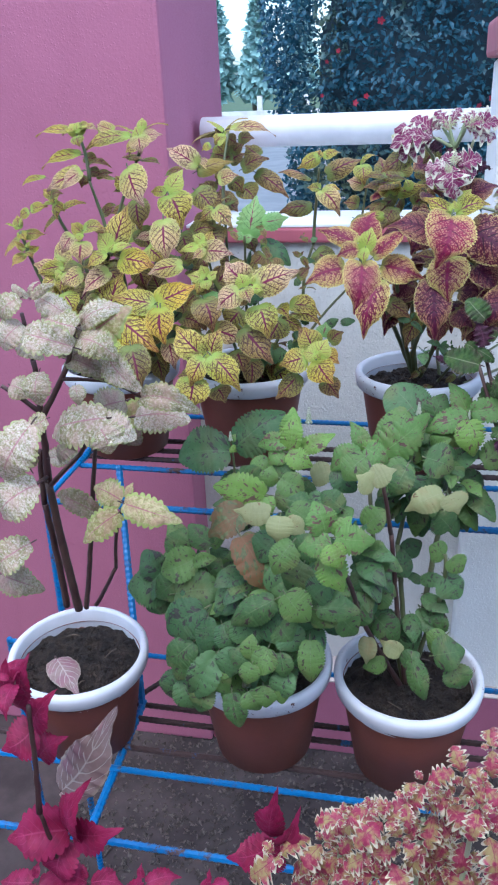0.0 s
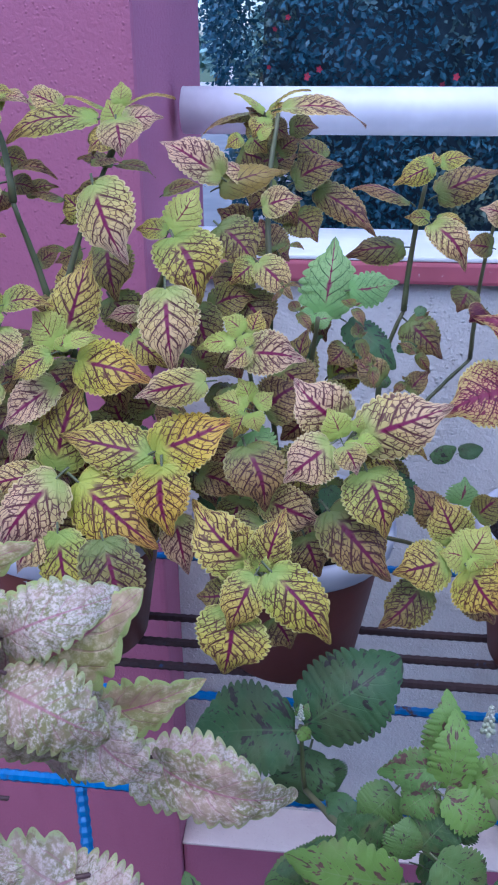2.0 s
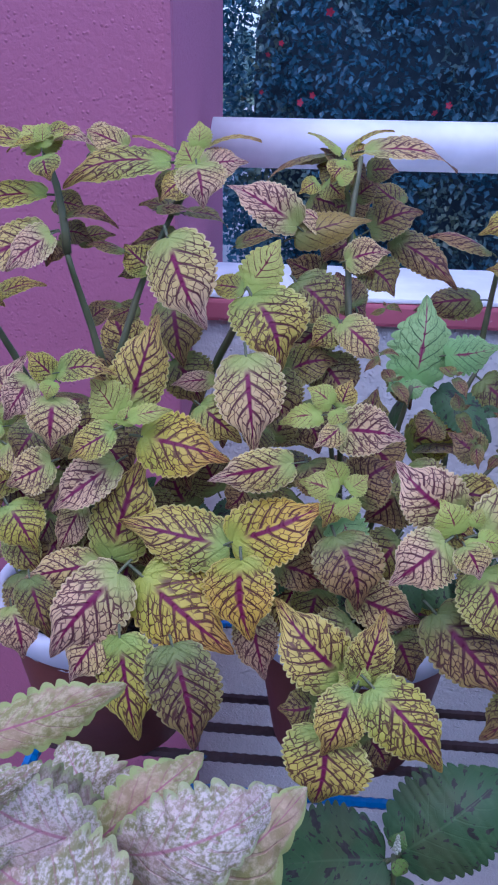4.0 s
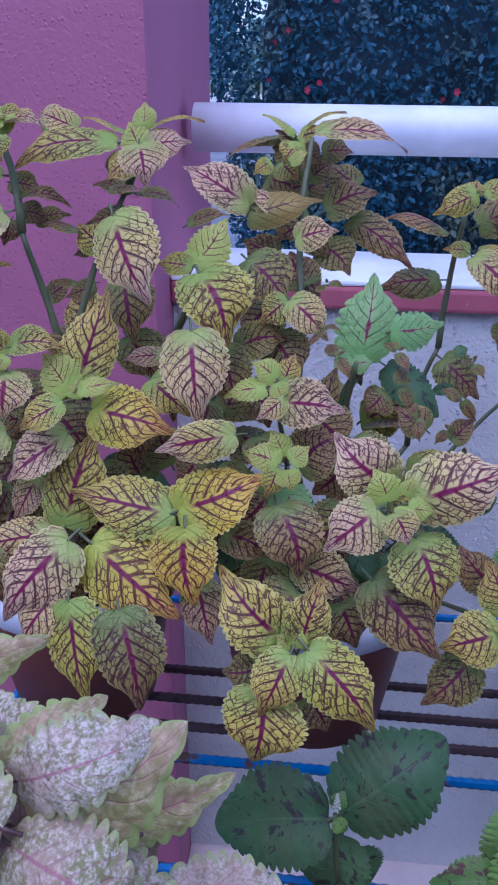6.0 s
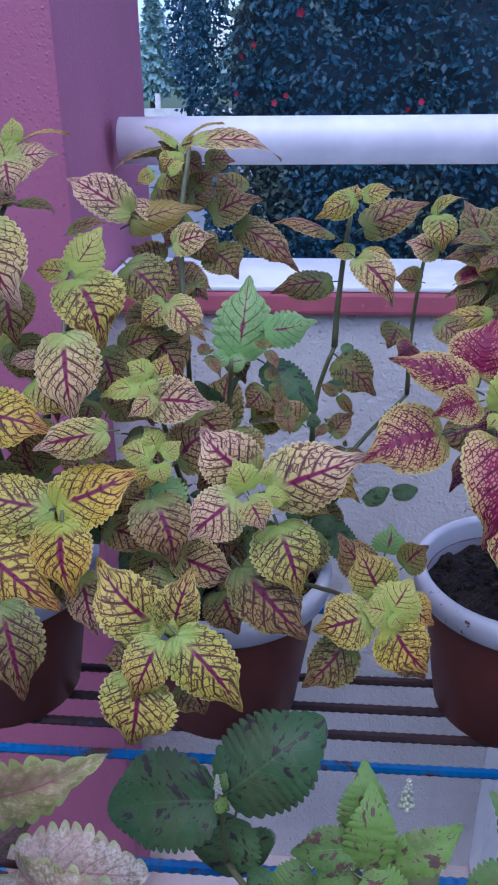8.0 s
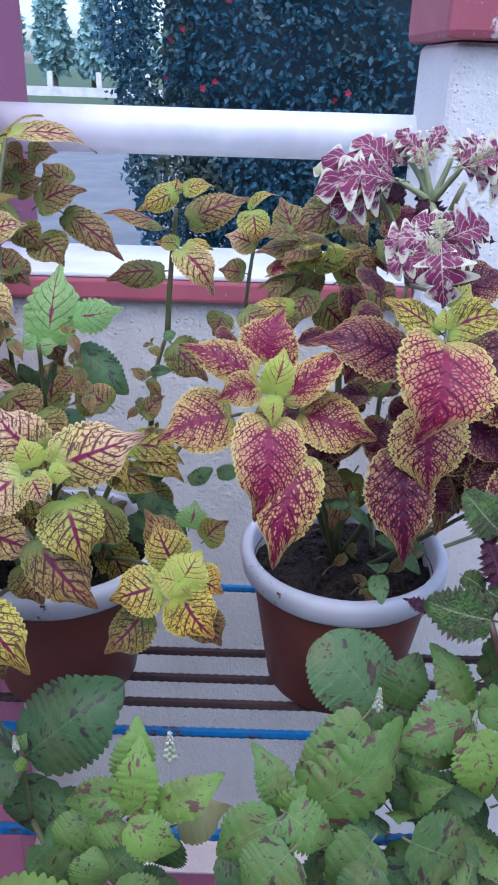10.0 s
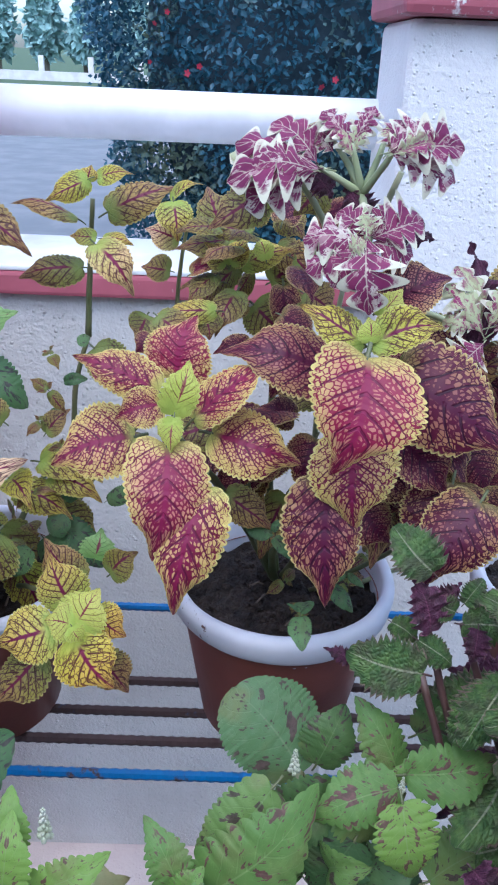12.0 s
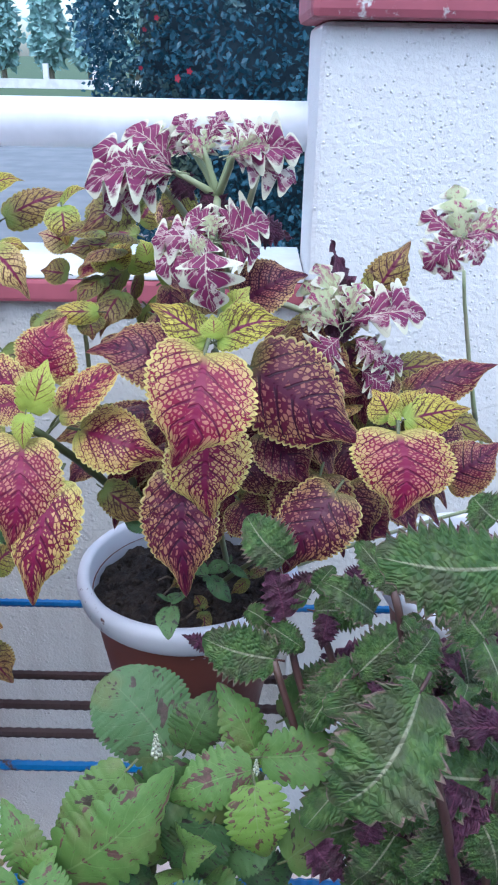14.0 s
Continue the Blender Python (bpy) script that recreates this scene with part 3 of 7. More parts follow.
def spotted_leaf(name, light, deep, spot, amount, rib, rough=0.48, warm=(0.16, 0.17, 0.06)):
    """A green leaf with torn dark blotches, large along the veins and small between them, and duller patches."""
    m, nt, b, u, v, rand, where = leaf_base(name)
    side, mid, web, gap = vein_masks(nt, u, v, where, 7, (5.0, 2.4), 0.55)
    blot = noise_tex(nt, where, 2.0, 4.0)
    col = mixcol(nt, smooth(nt, arith(nt, "ADD", arith(nt, "MULTIPLY", rand, 0.9), arith(nt, "MULTIPLY", blot, 0.4)), 0.3, 1.0), light, deep)
    old = noise_tex(nt, where, 1.7, 3.0)
    col = mixcol(nt, arith(nt, "MULTIPLY", smooth(nt, old, 0.50, 0.68), 0.6), col, warm)
    slant = nt.nodes.new("ShaderNodeCombineXYZ")
    link(nt, arith(nt, "ADD", arith(nt, "MULTIPLY", u, 3.0), arith(nt, "MULTIPLY", rand, 50.0)), slant.inputs[0])
    link(nt, arith(nt, "SUBTRACT", arith(nt, "MULTIPLY", v, 10.0), arith(nt, "MULTIPLY", u, 2.4)), slant.inputs[1])
    sep = nt.nodes.new("ShaderNodeSeparateXYZ")
    link(nt, where, sep.inputs[0])
    link(nt, arith(nt, "MULTIPLY", arith(nt, "SIGN", sep.outputs[0]), 4.0), slant.inputs[2])
    large = noise_tex(nt, slant.outputs[0], 0.62, 3.0, 0.55)
    small = noise_tex(nt, slant.outputs[0], 1.9, 3.0, 0.6)
    f = arith(nt, "MAXIMUM", smooth(nt, large, 0.665 - amount, 0.685 - amount), smooth(nt, small, 0.70 - amount, 0.72 - amount))
    f = arith(nt, "MULTIPLY", f, smooth(nt, u, 1.02, 0.9))
    fade = noise_tex(nt, where, 9.0, 4.0, 0.65)
    col = mixcol(nt, arith(nt, "MULTIPLY", smooth(nt, fade, 0.45, 0.75), 0.40), col, tuple(0.5 * c + 0.5 * d for c, d in zip(rib, light)))
    col = mixcol(nt, arith(nt, "MULTIPLY", side, 0.16), col, rib)
    col = mixcol(nt, arith(nt, "MULTIPLY", f, 0.90), col, mixcol(nt, smooth(nt, fade, 0.4, 0.7), spot, tuple(1.9 * c for c in spot)))
    col = mixcol(nt, arith(nt, "MULTIPLY", mid, 0.45), col, rib)
    h = arith(nt, "SUBTRACT", 1.0, arith(nt, "ADD", arith(nt, "MULTIPLY", side, 0.5), arith(nt, "MULTIPLY", web, 0.25)))
    leaf_end(nt, b, col, h, rough, 0.22, 0.35, 0.0007)
    return m


def mottled_leaf(name, a, c, d, margin, rib, edge=0.75, scale=14.0, lo=0.42, hi=0.6, side_amount=0.3, through=0.22, under=0.0, quilt=0.0):
    """Broken patches of two colours, a margin of its own and a rib."""
    m, nt, b, u, v, rand, where = leaf_base(name)
    side, mid, web, gap = vein_masks(nt, u, v, where, 7, (5.0, 2.4), 0.8)
    n1 = noise_tex(nt, where, scale, 5.0, 0.65)
    n2 = noise_tex(nt, where, 3.0, 3.0)
    col = mixcol(nt, smooth(nt, arith(nt, "ADD", n1, arith(nt, "MULTIPLY", arith(nt, "SUBTRACT", rand, 0.5), 0.12)), lo, hi), a, c)
    if under:
        speck = noise_tex(nt, where, scale * 1.9, 4.0, 0.6)
        col = mixcol(nt, arith(nt, "MULTIPLY", smooth(nt, speck, 0.48, 0.60), 0.6), col, a)
    col = mixcol(nt, arith(nt, "MULTIPLY", smooth(nt, n2, 0.42, 0.64), under or 0.7), col, d)
    col = mixcol(nt, arith(nt, "MULTIPLY", side, side_amount), col, rib)
    rim_f = smooth(nt, arith(nt, "ADD", u, arith(nt, "MULTIPLY", arith(nt, "SUBTRACT", n1, 0.5), 0.5)), edge - 0.06, edge + 0.08)
    col = mixcol(nt, rim_f, col, margin)
    col = mixcol(nt, arith(nt, "MULTIPLY", mid, 0.8), col, rib)
    h = arith(nt, "SUBTRACT", n1, arith(nt, "MULTIPLY", side, 0.5))
    if quilt:
        h = arith(nt, "MULTIPLY", gap, 2.5)
    leaf_end(nt, b, col, h, 0.5, through, 0.6, quilt or 0.001)
    return m


YELLOW = veined_leaf("yellow_veined_leaf", (0.48, 0.44, 0.055), (0.60, 0.48, 0.09), (0.40, 0.42, 0.08), (0.080, 0.010, 0.026), (0.15, 0.010, 0.050), 0.8, 0.07, (0.56, 0.50, 0.15), (0.32, 0.42, 0.08), (0.62, 0.38, 0.09), 7, 1.3, 0.92, (5.0, 2.2), 0.05)
CREAM_LEAF = veined_leaf("cream_veined_leaf", (0.66, 0.50, 0.15), (0.68, 0.45, 0.24), (0.62, 0.50, 0.11), (0.085, 0.009, 0.030), (0.18, 0.010, 0.058), 0.8, 0.09, (0.68, 0.55, 0.25), (0.38, 0.44, 0.10), (0.70, 0.46, 0.34), 7, 1.3, 0.92, (5.0, 2.2), 0.06)
GOLD = veined_leaf("golden_veined_leaf", (0.62, 0.44, 0.035), (0.68, 0.42, 0.09), (0.56, 0.48, 0.05), (0.090, 0.011, 0.022), (0.17, 0.011, 0.046), 0.8, 0.07, (0.66, 0.50, 0.13), (0.42, 0.46, 0.06), (0.68, 0.33, 0.09), 7, 1.3, 0.92, (5.0, 2.2), 0.06)
OLIVE = veined_leaf("ochre_veined_leaf", (0.34, 0.25, 0.055), (0.38, 0.29, 0.07), (0.30, 0.26, 0.06), (0.10, 0.05, 0.03), (0.12, 0.03, 0.03), 0.8, 0.05, (0.40, 0.32, 0.12), (0.24, 0.26, 0.07), (0.40, 0.24, 0.08), 7, 0.7, 0.5)
# Darker copy of the yellow leaf: crown shade in the colour, partly true olive.
SHADE = veined_leaf("shaded_olive_leaf", (0.28, 0.25, 0.045), (0.37, 0.25, 0.08), (0.20, 0.22, 0.05), (0.060, 0.011, 0.024), (0.13, 0.012, 0.044), 0.8, 0.09, (0.34, 0.29, 0.10), (0.20, 0.25, 0.06), (0.38, 0.20, 0.09), 7, 1.35, 0.92, (5.0, 2.2), 0.08)
RED = celled_leaf("crimson_celled_leaf", (0.25, 0.016, 0.050), (0.17, 0.013, 0.038), (0.62, 0.46, 0.15), (0.50, 0.20, 0.14), (0.13, 0.009, 0.040), (0.22, 0.012, 0.060), (0.62, 0.50, 0.15), (0.46, 0.42, 0.10), 0.19, 0.06)
ROSE = celled_leaf("yellow_celled_crimson_leaf", (0.22, 0.014, 0.044), (0.15, 0.012, 0.034), (0.62, 0.48, 0.13), (0.58, 0.34, 0.14), (0.11, 0.007, 0.034), (0.20, 0.011, 0.056), (0.62, 0.53, 0.17), (0.42, 0.44, 0.10), 0.15, 0.03, bare=0.09)
# Darker crimson leaf: a real wine tone with inner crown shade painted in.
WINE = celled_leaf("shaded_wine_leaf", (0.120, 0.010, 0.032), (0.065, 0.007, 0.022), (0.42, 0.25, 0.10), (0.30, 0.11, 0.09), (0.036, 0.004, 0.018), (0.075, 0.005, 0.030), (0.50, 0.40, 0.14), (0.20, 0.17, 0.05), 0.16, 0.08)
LIME = veined_leaf("lime_young_leaf", (0.44, 0.50, 0.08), (0.52, 0.53, 0.11), (0.46, 0.50, 0.10), (0.16, 0.06, 0.04), (0.20, 0.03, 0.05), 0.6, 0.05, (0.54, 0.55, 0.16), (0.42, 0.52, 0.09), (0.54, 0.50, 0.11), 7, 0.75, 0.5, (6.5, 2.4), 0.0, 0.25)
MINT = veined_leaf("mint_veined_leaf", (0.24, 0.43, 0.14), (0.28, 0.43, 0.14), (0.34, 0.44, 0.14), (0.06, 0.12, 0.04), (0.20, 0.02, 0.07), 0.6, 0.06, (0.30, 0.45, 0.16), (0.22, 0.41, 0.11), (0.30, 0.43, 0.14), 7, 0.6, 0.5)
GREEN = spotted_leaf("spotted_green_leaf", (0.120, 0.200, 0.048), (0.058, 0.112, 0.034), (0.045, 0.026, 0.026), 0.055, (0.17, 0.24, 0.10))
STAR = spotted_leaf("blotched_green_leaf", (0.165, 0.275, 0.050), (0.105, 0.195, 0.046), (0.085, 0.034, 0.036), 0.065, (0.22, 0.30, 0.11))
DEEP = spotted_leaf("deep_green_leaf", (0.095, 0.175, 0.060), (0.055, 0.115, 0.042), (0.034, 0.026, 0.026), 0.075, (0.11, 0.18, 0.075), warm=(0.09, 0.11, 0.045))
DISC = spotted_leaf("broad_dusty_green_leaf", (0.125, 0.205, 0.095), (0.085, 0.165, 0.060), (0.06, 0.034, 0.034), 0.06, (0.19, 0.25, 0.13))
FADED = spotted_leaf("faded_pale_leaf", (0.27, 0.28, 0.12), (0.24, 0.24, 0.11), (0.14, 0.08, 0.04), 0.0, (0.32, 0.31, 0.16), warm=(0.30, 0.22, 0.10))
BROWN = spotted_leaf("withered_brown_leaf", (0.18, 0.085, 0.038), (0.13, 0.075, 0.032), (0.07, 0.09, 0.034), 0.10, (0.22, 0.13, 0.06), warm=(0.10, 0.11, 0.04))
ASH = mottled_leaf("ashy_mottled_leaf", (0.25, 0.23, 0.085), (0.68, 0.59, 0.47), (0.55, 0.36, 0.29), (0.40, 0.42, 0.17), (0.42, 0.17, 0.20), 0.90, 22.0, 0.37, 0.58, 0.35, 0.22, 0.55)
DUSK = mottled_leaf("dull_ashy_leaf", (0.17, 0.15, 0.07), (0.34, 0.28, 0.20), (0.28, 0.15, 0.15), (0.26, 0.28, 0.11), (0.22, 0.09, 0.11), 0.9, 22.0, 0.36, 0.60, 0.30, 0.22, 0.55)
ASH_GREEN = mottled_leaf("green_edged_ashy_leaf", (0.30, 0.28, 0.085), (0.58, 0.49, 0.26), (0.50, 0.31, 0.20), (0.36, 0.41, 0.12), (0.40, 0.11, 0.17), 0.80, 14.0, 0.38, 0.62, 0.30, 0.22, 0.6)
FRILL = mottled_leaf("green_purple_frilled_leaf", (0.060, 0.115, 0.034), (0.115, 0.190, 0.052), (0.080, 0.075, 0.046), (0.22, 0.15, 0.12), (0.34, 0.34, 0.22), 0.93, 7.0, 0.4, 0.66, 0.05, quilt=0.003)
PLUM = mottled_leaf("plum_leaf", (0.060, 0.016, 0.036), (0.095, 0.030, 0.058), (0.050, 0.030, 0.030), (0.15, 0.06, 0.09), (0.15, 0.05, 0.085), 0.88, 8.0, quilt=0.002)
MAGENTA = mottled_leaf("magenta_leaf", (0.25, 0.010, 0.055), (0.18, 0.009, 0.045), (0.32, 0.022, 0.09), (0.22, 0.01, 0.05), (0.36, 0.045, 0.12), 0.95, 5.0)
GREYPINK = mottled_leaf("dull_pink_leaf", (0.30, 0.20, 0.18), (0.36, 0.27, 0.24), (0.30, 0.12, 0.16), (0.40, 0.33, 0.26), (0.58, 0.50, 0.44), 0.93, 6.0, 0.4, 0.6, 0.85)
CANDY = mottled_leaf("pink_cream_frilled_leaf", (0.30, 0.030, 0.075), (0.40, 0.10, 0.12), (0.35, 0.34, 0.10), (0.58, 0.51, 0.36), (0.24, 0.02, 0.07), 0.80, 6.0)
LACE = mottled_leaf("purple_white_lace_leaf", (0.18, 0.024, 0.085), (0.62, 0.56, 0.46), (0.24, 0.036, 0.105), (0.64, 0.62, 0.46), (0.56, 0.48, 0.38), 0.80, 6.0, 0.54, 0.58, 0.75)
LACE_PALE = mottled_leaf("cream_green_lace_leaf", (0.46, 0.48, 0.28), (0.26, 0.035, 0.12), (0.40, 0.44, 0.22), (0.64, 0.62, 0.48), (0.42, 0.44, 0.26), 0.80, 8.0, 0.48, 0.54, 0.3)

LACED = dict(width=0.80, teeth=4, depth=0.78, wave=0.05, arch=0.10, peak=0.80, tipped=0.62, lobes=1, point=0.1, heart=0.0, stem=STEM_P)
BROAD = dict(width=0.66, teeth=15, depth=0.055)
KINDS = {}
for kind, material, shape in (
    ("yellow", YELLOW, BROAD), ("cream", CREAM_LEAF, BROAD), ("gold", GOLD, BROAD), ("olive", OLIVE, BROAD), ("shade", SHADE, BROAD),
    ("red", RED, dict(width=0.70, teeth=20, depth=0.05, heart=0.20, peak=0.44)), ("rose", ROSE, dict(width=0.66, teeth=18, depth=0.05)), ("wine", WINE, dict(width=0.72, teeth=20, depth=0.05, heart=0.17, peak=0.46)),
    ("lime", LIME, dict(width=0.62, teeth=10, depth=0.09, point=0.3)), ("mint", MINT, dict(width=0.7, teeth=9, depth=0.11)),
    ("green", GREEN, dict(width=0.70, teeth=14, depth=0.07, point=0.15, tipped=0.75)), ("deep", DEEP, dict(width=0.76, teeth=15, depth=0.07, point=0.12, tipped=0.7)), ("star", STAR, dict(width=0.62, teeth=12, depth=0.11, point=0.2, tipped=0.85)), ("disc", DISC, dict(width=0.92, teeth=20, depth=0.04, peak=0.5, tipped=0.5, point=0.05, curl=0.2)),
    ("faded", FADED, dict(width=0.72, teeth=12, depth=0.05, arch=0.14)), ("brown", BROWN, dict(width=0.66, teeth=12, depth=0.05, arch=0.14, tipped=0.8)),
    ("ash", ASH, dict(width=0.68, teeth=11, depth=0.12, arch=0.24, wave=0.03, curl=0.8, tipped=0.72, point=0.15, stem=STEM_R)), ("dusk", DUSK, dict(width=0.66, teeth=11, depth=0.10, arch=0.24, wave=0.03, curl=0.8, tipped=0.72, point=0.15, stem=STEM_R)), ("ash_green", ASH_GREEN, dict(width=0.68, teeth=9, depth=0.13, arch=0.14, wave=0.02, curl=0.5, point=0.30, tipped=0.8, stem=STEM_R)),
    ("frill", FRILL, dict(width=0.76, teeth=13, depth=0.17, wave=0.045, peak=0.45, tipped=0.55, point=0.1, heart=0.16, sharp=1, stem=STEM_R)), ("plum", PLUM, dict(width=0.6, teeth=10, depth=0.26, wave=0.10, sharp=1, stem=STEM_R)),
    ("magenta", MAGENTA, dict(width=0.56, teeth=10, depth=0.10, stem=STEM_R)), ("greypink", GREYPINK, dict(width=0.42, teeth=16, depth=0.02, wave=0.01, stem=STEM_R)),
    ("candy", CANDY, dict(width=0.74, teeth=5, depth=0.55, wave=0.05, arch=0.16, peak=0.6, tipped=0.6, lobes=1, point=0.1, stem=STEM_P)), ("lace", LACE, LACED), ("lace_pale", LACE_PALE, LACED),
):
    KINDS[kind] = []
    for seed in range(5):
        shape_n = dict(shape)
        shape_n["arch"] = shape_n.get("arch", 0.10) * (0.4, 0.9, 1.4, 1.1, 1.8)[seed]
        shape_n["fold"] = (0.06, 0.20, 0.12, 0.0, 0.28)[seed]
        shape_n["twist"] = (-0.15, 0.1, 0.2, 0.0, -0.25)[seed]
        me = leaf_mesh("leaf", material, 11 * seed + len(kind), **shape_n)
        KINDS[kind].append((me, shape["width"]))

OPEN_SIDE = Vector((0.0, -0.80, 0.60))
LEVEL = Vector((0.0, -0.38, 0.93))
RAISED = Vector((0.0, 0.25, 0.97))
count_leaf = [0]


def leaf(plant, kind, base, tip, wide, face=OPEN_SIDE):
    """A leaf of a plant from its base to its tip; wide: metres across."""
    count_leaf[0] += 1
    rnd = random.Random(count_leaf[0])
    b, t = Vector(base), Vector(tip)
    y = t - b
    size = y.length
    y.normalize()
    z = Vector(face) + 0.20 * Vector((rnd.uniform(-1, 1), rnd.uniform(-1, 1), rnd.uniform(-1, 1)))
    z = (z - z.dot(y) * y)
    if z.length < 0.05:
        z = Vector((0.3, 0.2, 1)) - Vector((0.3, 0.2, 1)).dot(y) * y
    z.normalize()
    x = y.cross(z)
    me, w = KINDS[kind][rnd.randrange(5)]
    ob = new("leaf", me)
    s = max(0.55, min(1.9, wide / (size * w)))
    m = Matrix((x * size * s, y * size, z * size * 0.9)).transposed().to_4x4()
    m.translation = b
    ob.matrix_basis = m
    hang(ob, plant)
    return ob


def stalk(plant, a, b, radius=0.003, bend=0.02, material=None, knots=7, taper=0.65, seed=1):
    """A stem from a to b, bowed, with slight knots."""
    rnd = random.Random(seed + int(1000 * abs(b[0])))
    a, b = Vector(a), Vector(b)
    side = Vector((rnd.uniform(-1, 1), rnd.uniform(-1, 1), 0.2)) * bend
    long = (b - a).length
    n = max(4, int(long / 0.012))
    side *= min(1.0, long / 0.1)
    pts = [a + (b - a) * (k / n) + side * math.sin(math.pi * k / n) + 0.0004 * Vector((rnd.uniform(-1, 1), rnd.uniform(-1, 1), 0)) for k in range(n + 1)]
    return part("stem", tube(pts, radius, 7, taper=taper, wobble=0.04), material or STEM_G, plant, "", True)


def rosette(plant, kind, place, size, seed, axis=(0, -0.5, 0.85), pairs=3, wide=0.62, young=None, spread=0.85):
    """A shoot tip: crossed pairs of leaves, the lower the larger and the more drooping."""
    rnd = random.Random(seed)
    ax = (Vector(axis).normalized() + 0.38 * Vector((rnd.uniform(-1, 1), rnd.uniform(-1, 1), rnd.uniform(-1, 1)))).normalized()
    size *= rnd.uniform(0.72, 1.25)
    sx = ax.cross(Vector((0.1, 1, 0.2))).normalized()
    sy = ax.cross(sx)
    turn = rnd.uniform(0, 3.14)
    c = Vector(place)
    for k in range(pairs):
        f = k / max(1, pairs - 1)
        long = size * (0.38 + 0.62 * f) * rnd.uniform(0.88, 1.1)
        for s in (0, 1):
            a = turn + k * 1.57 + s * 3.14 + rnd.uniform(-0.25, 0.25)
            out = math.cos(a) * sx + math.sin(a) * sy
            rise = 0.75 - 1.05 * f * spread + rnd.uniform(-0.3, 0.3)
            d = (out + ax * rise).normalized()
            b = c - ax * size * 0.22 * k + out * size * 0.07
            leaf(plant, young if young and k == 0 else kind, b, b + d * long + Vector((0, 0, -0.15 * long * f)), long * wide * rnd.uniform(0.9, 1.1), ax + 0.3 * Vector((0, 0, 1)))


def plant_thing(place, label, category="coleus plant", group="coleus plants"):
    return thing("coleus_plant", place, label, category, group)


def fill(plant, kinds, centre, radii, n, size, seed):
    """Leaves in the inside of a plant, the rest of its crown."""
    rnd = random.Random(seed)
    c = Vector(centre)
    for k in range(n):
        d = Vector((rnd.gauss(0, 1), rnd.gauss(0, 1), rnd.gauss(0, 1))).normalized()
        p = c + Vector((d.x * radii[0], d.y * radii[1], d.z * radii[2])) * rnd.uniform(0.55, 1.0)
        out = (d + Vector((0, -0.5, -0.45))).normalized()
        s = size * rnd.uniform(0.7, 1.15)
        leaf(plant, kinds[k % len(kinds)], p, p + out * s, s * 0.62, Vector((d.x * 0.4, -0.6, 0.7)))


def flower_spike(plant, place, tall, seed):
    """A young spike of pale buds in whorls on a shoot tip."""
    rnd = random.Random(seed)
    bm = bmesh.new()
    for k in range(9):
        f = k / 8
        for j in range(4):
            a = j * 1.57 + k * 0.8 + rnd.uniform(-0.2, 0.2)
            r = tall * 0.16 * (1 - 0.7 * f)
            c = Vector(place) + Vector((r * math.cos(a), r * math.sin(a), tall * f))
            made = bmesh.ops.create_icosphere(bm, subdivisions=1, radius=tall * 0.085 * (1.1 - 0.6 * f))
            for v in made["verts"]:
                v.co = Vector((v.co.x, v.co.y, v.co.z * 1.5)) + c
    return part("flower_spike", bm, BUD, plant, "pale young flower buds", True)


BUD = simple("pale_bud", (0.34, 0.38, 0.24), (0.50, 0.50, 0.40), 200.0, 0.6, 0.3)

# ---- yellow plants on the upper shelf ----
yellow_a = plant_thing((-0.241, 1.19, 1.09), "tall yellow coleus with dark purple veins on the leaves")
yellow_b = plant_thing((-0.028, 1.19, 1.09), "bushy yellow coleus with purple veins hanging over its pot")
for b, t, w in (
    ((-0.166, 1.110, 1.467), (-0.232, 1.105, 1.456), 0.024),
    ((-0.186, 1.054, 1.327), (-0.170, 1.083, 1.384), 0.035),
    ((-0.191, 1.040, 1.323), (-0.219, 1.032, 1.307), 0.022),
    ((-0.230, 1.060, 1.346), (-0.250, 1.067, 1.361), 0.018),
    ((-0.226, 1.055, 1.352), (-0.191, 1.055, 1.353), 0.019),
    ((-0.196, 1.034, 1.237), (-0.178, 1.065, 1.298), 0.041),
    ((-0.120, 1.022, 1.258), (-0.190, 1.027, 1.269), 0.038),
    ((-0.181, 0.986, 1.215), (-0.168, 0.958, 1.160), 0.040),
    ((-0.218, 1.075, 1.251), (-0.231, 1.088, 1.278), 0.028),
    ((-0.266, 1.050, 1.241), (-0.244, 1.038, 1.217), 0.024),
    ((-0.262, 1.040, 1.268), (-0.242, 1.027, 1.242), 0.034),
    ((-0.145, 1.080, 1.325), (-0.117, 1.070, 1.305), 0.030),
):
    leaf(yellow_a, "yellow", b, t, w)
for b, t, w in (
    ((-0.239, 1.100, 1.470), (-0.234, 1.094, 1.457), 0.023),
    ((-0.295, 1.100, 1.277), (-0.323, 1.091, 1.258), 0.022),
    ((-0.286, 1.105, 1.292), (-0.329, 1.101, 1.283), 0.021),
    ((-0.283, 1.090, 1.280), (-0.286, 1.079, 1.258), 0.024),
    ((-0.313, 1.160, 1.382), (-0.331, 1.166, 1.395), 0.017),
    ((-0.357, 1.170, 1.364), (-0.330, 1.173, 1.370), 0.020),
    ((-0.360, 1.170, 1.362), (-0.376, 1.166, 1.353), 0.020),
    ((-0.313, 1.160, 1.373), (-0.295, 1.156, 1.364), 0.018),
    ((-0.155, 1.100, 1.460), (-0.170, 1.094, 1.448), 0.022),
    ((-0.181, 1.120, 1.401), (-0.200, 1.127, 1.416), 0.023),
):
    leaf(yellow_a, "yellow", b, t, w)
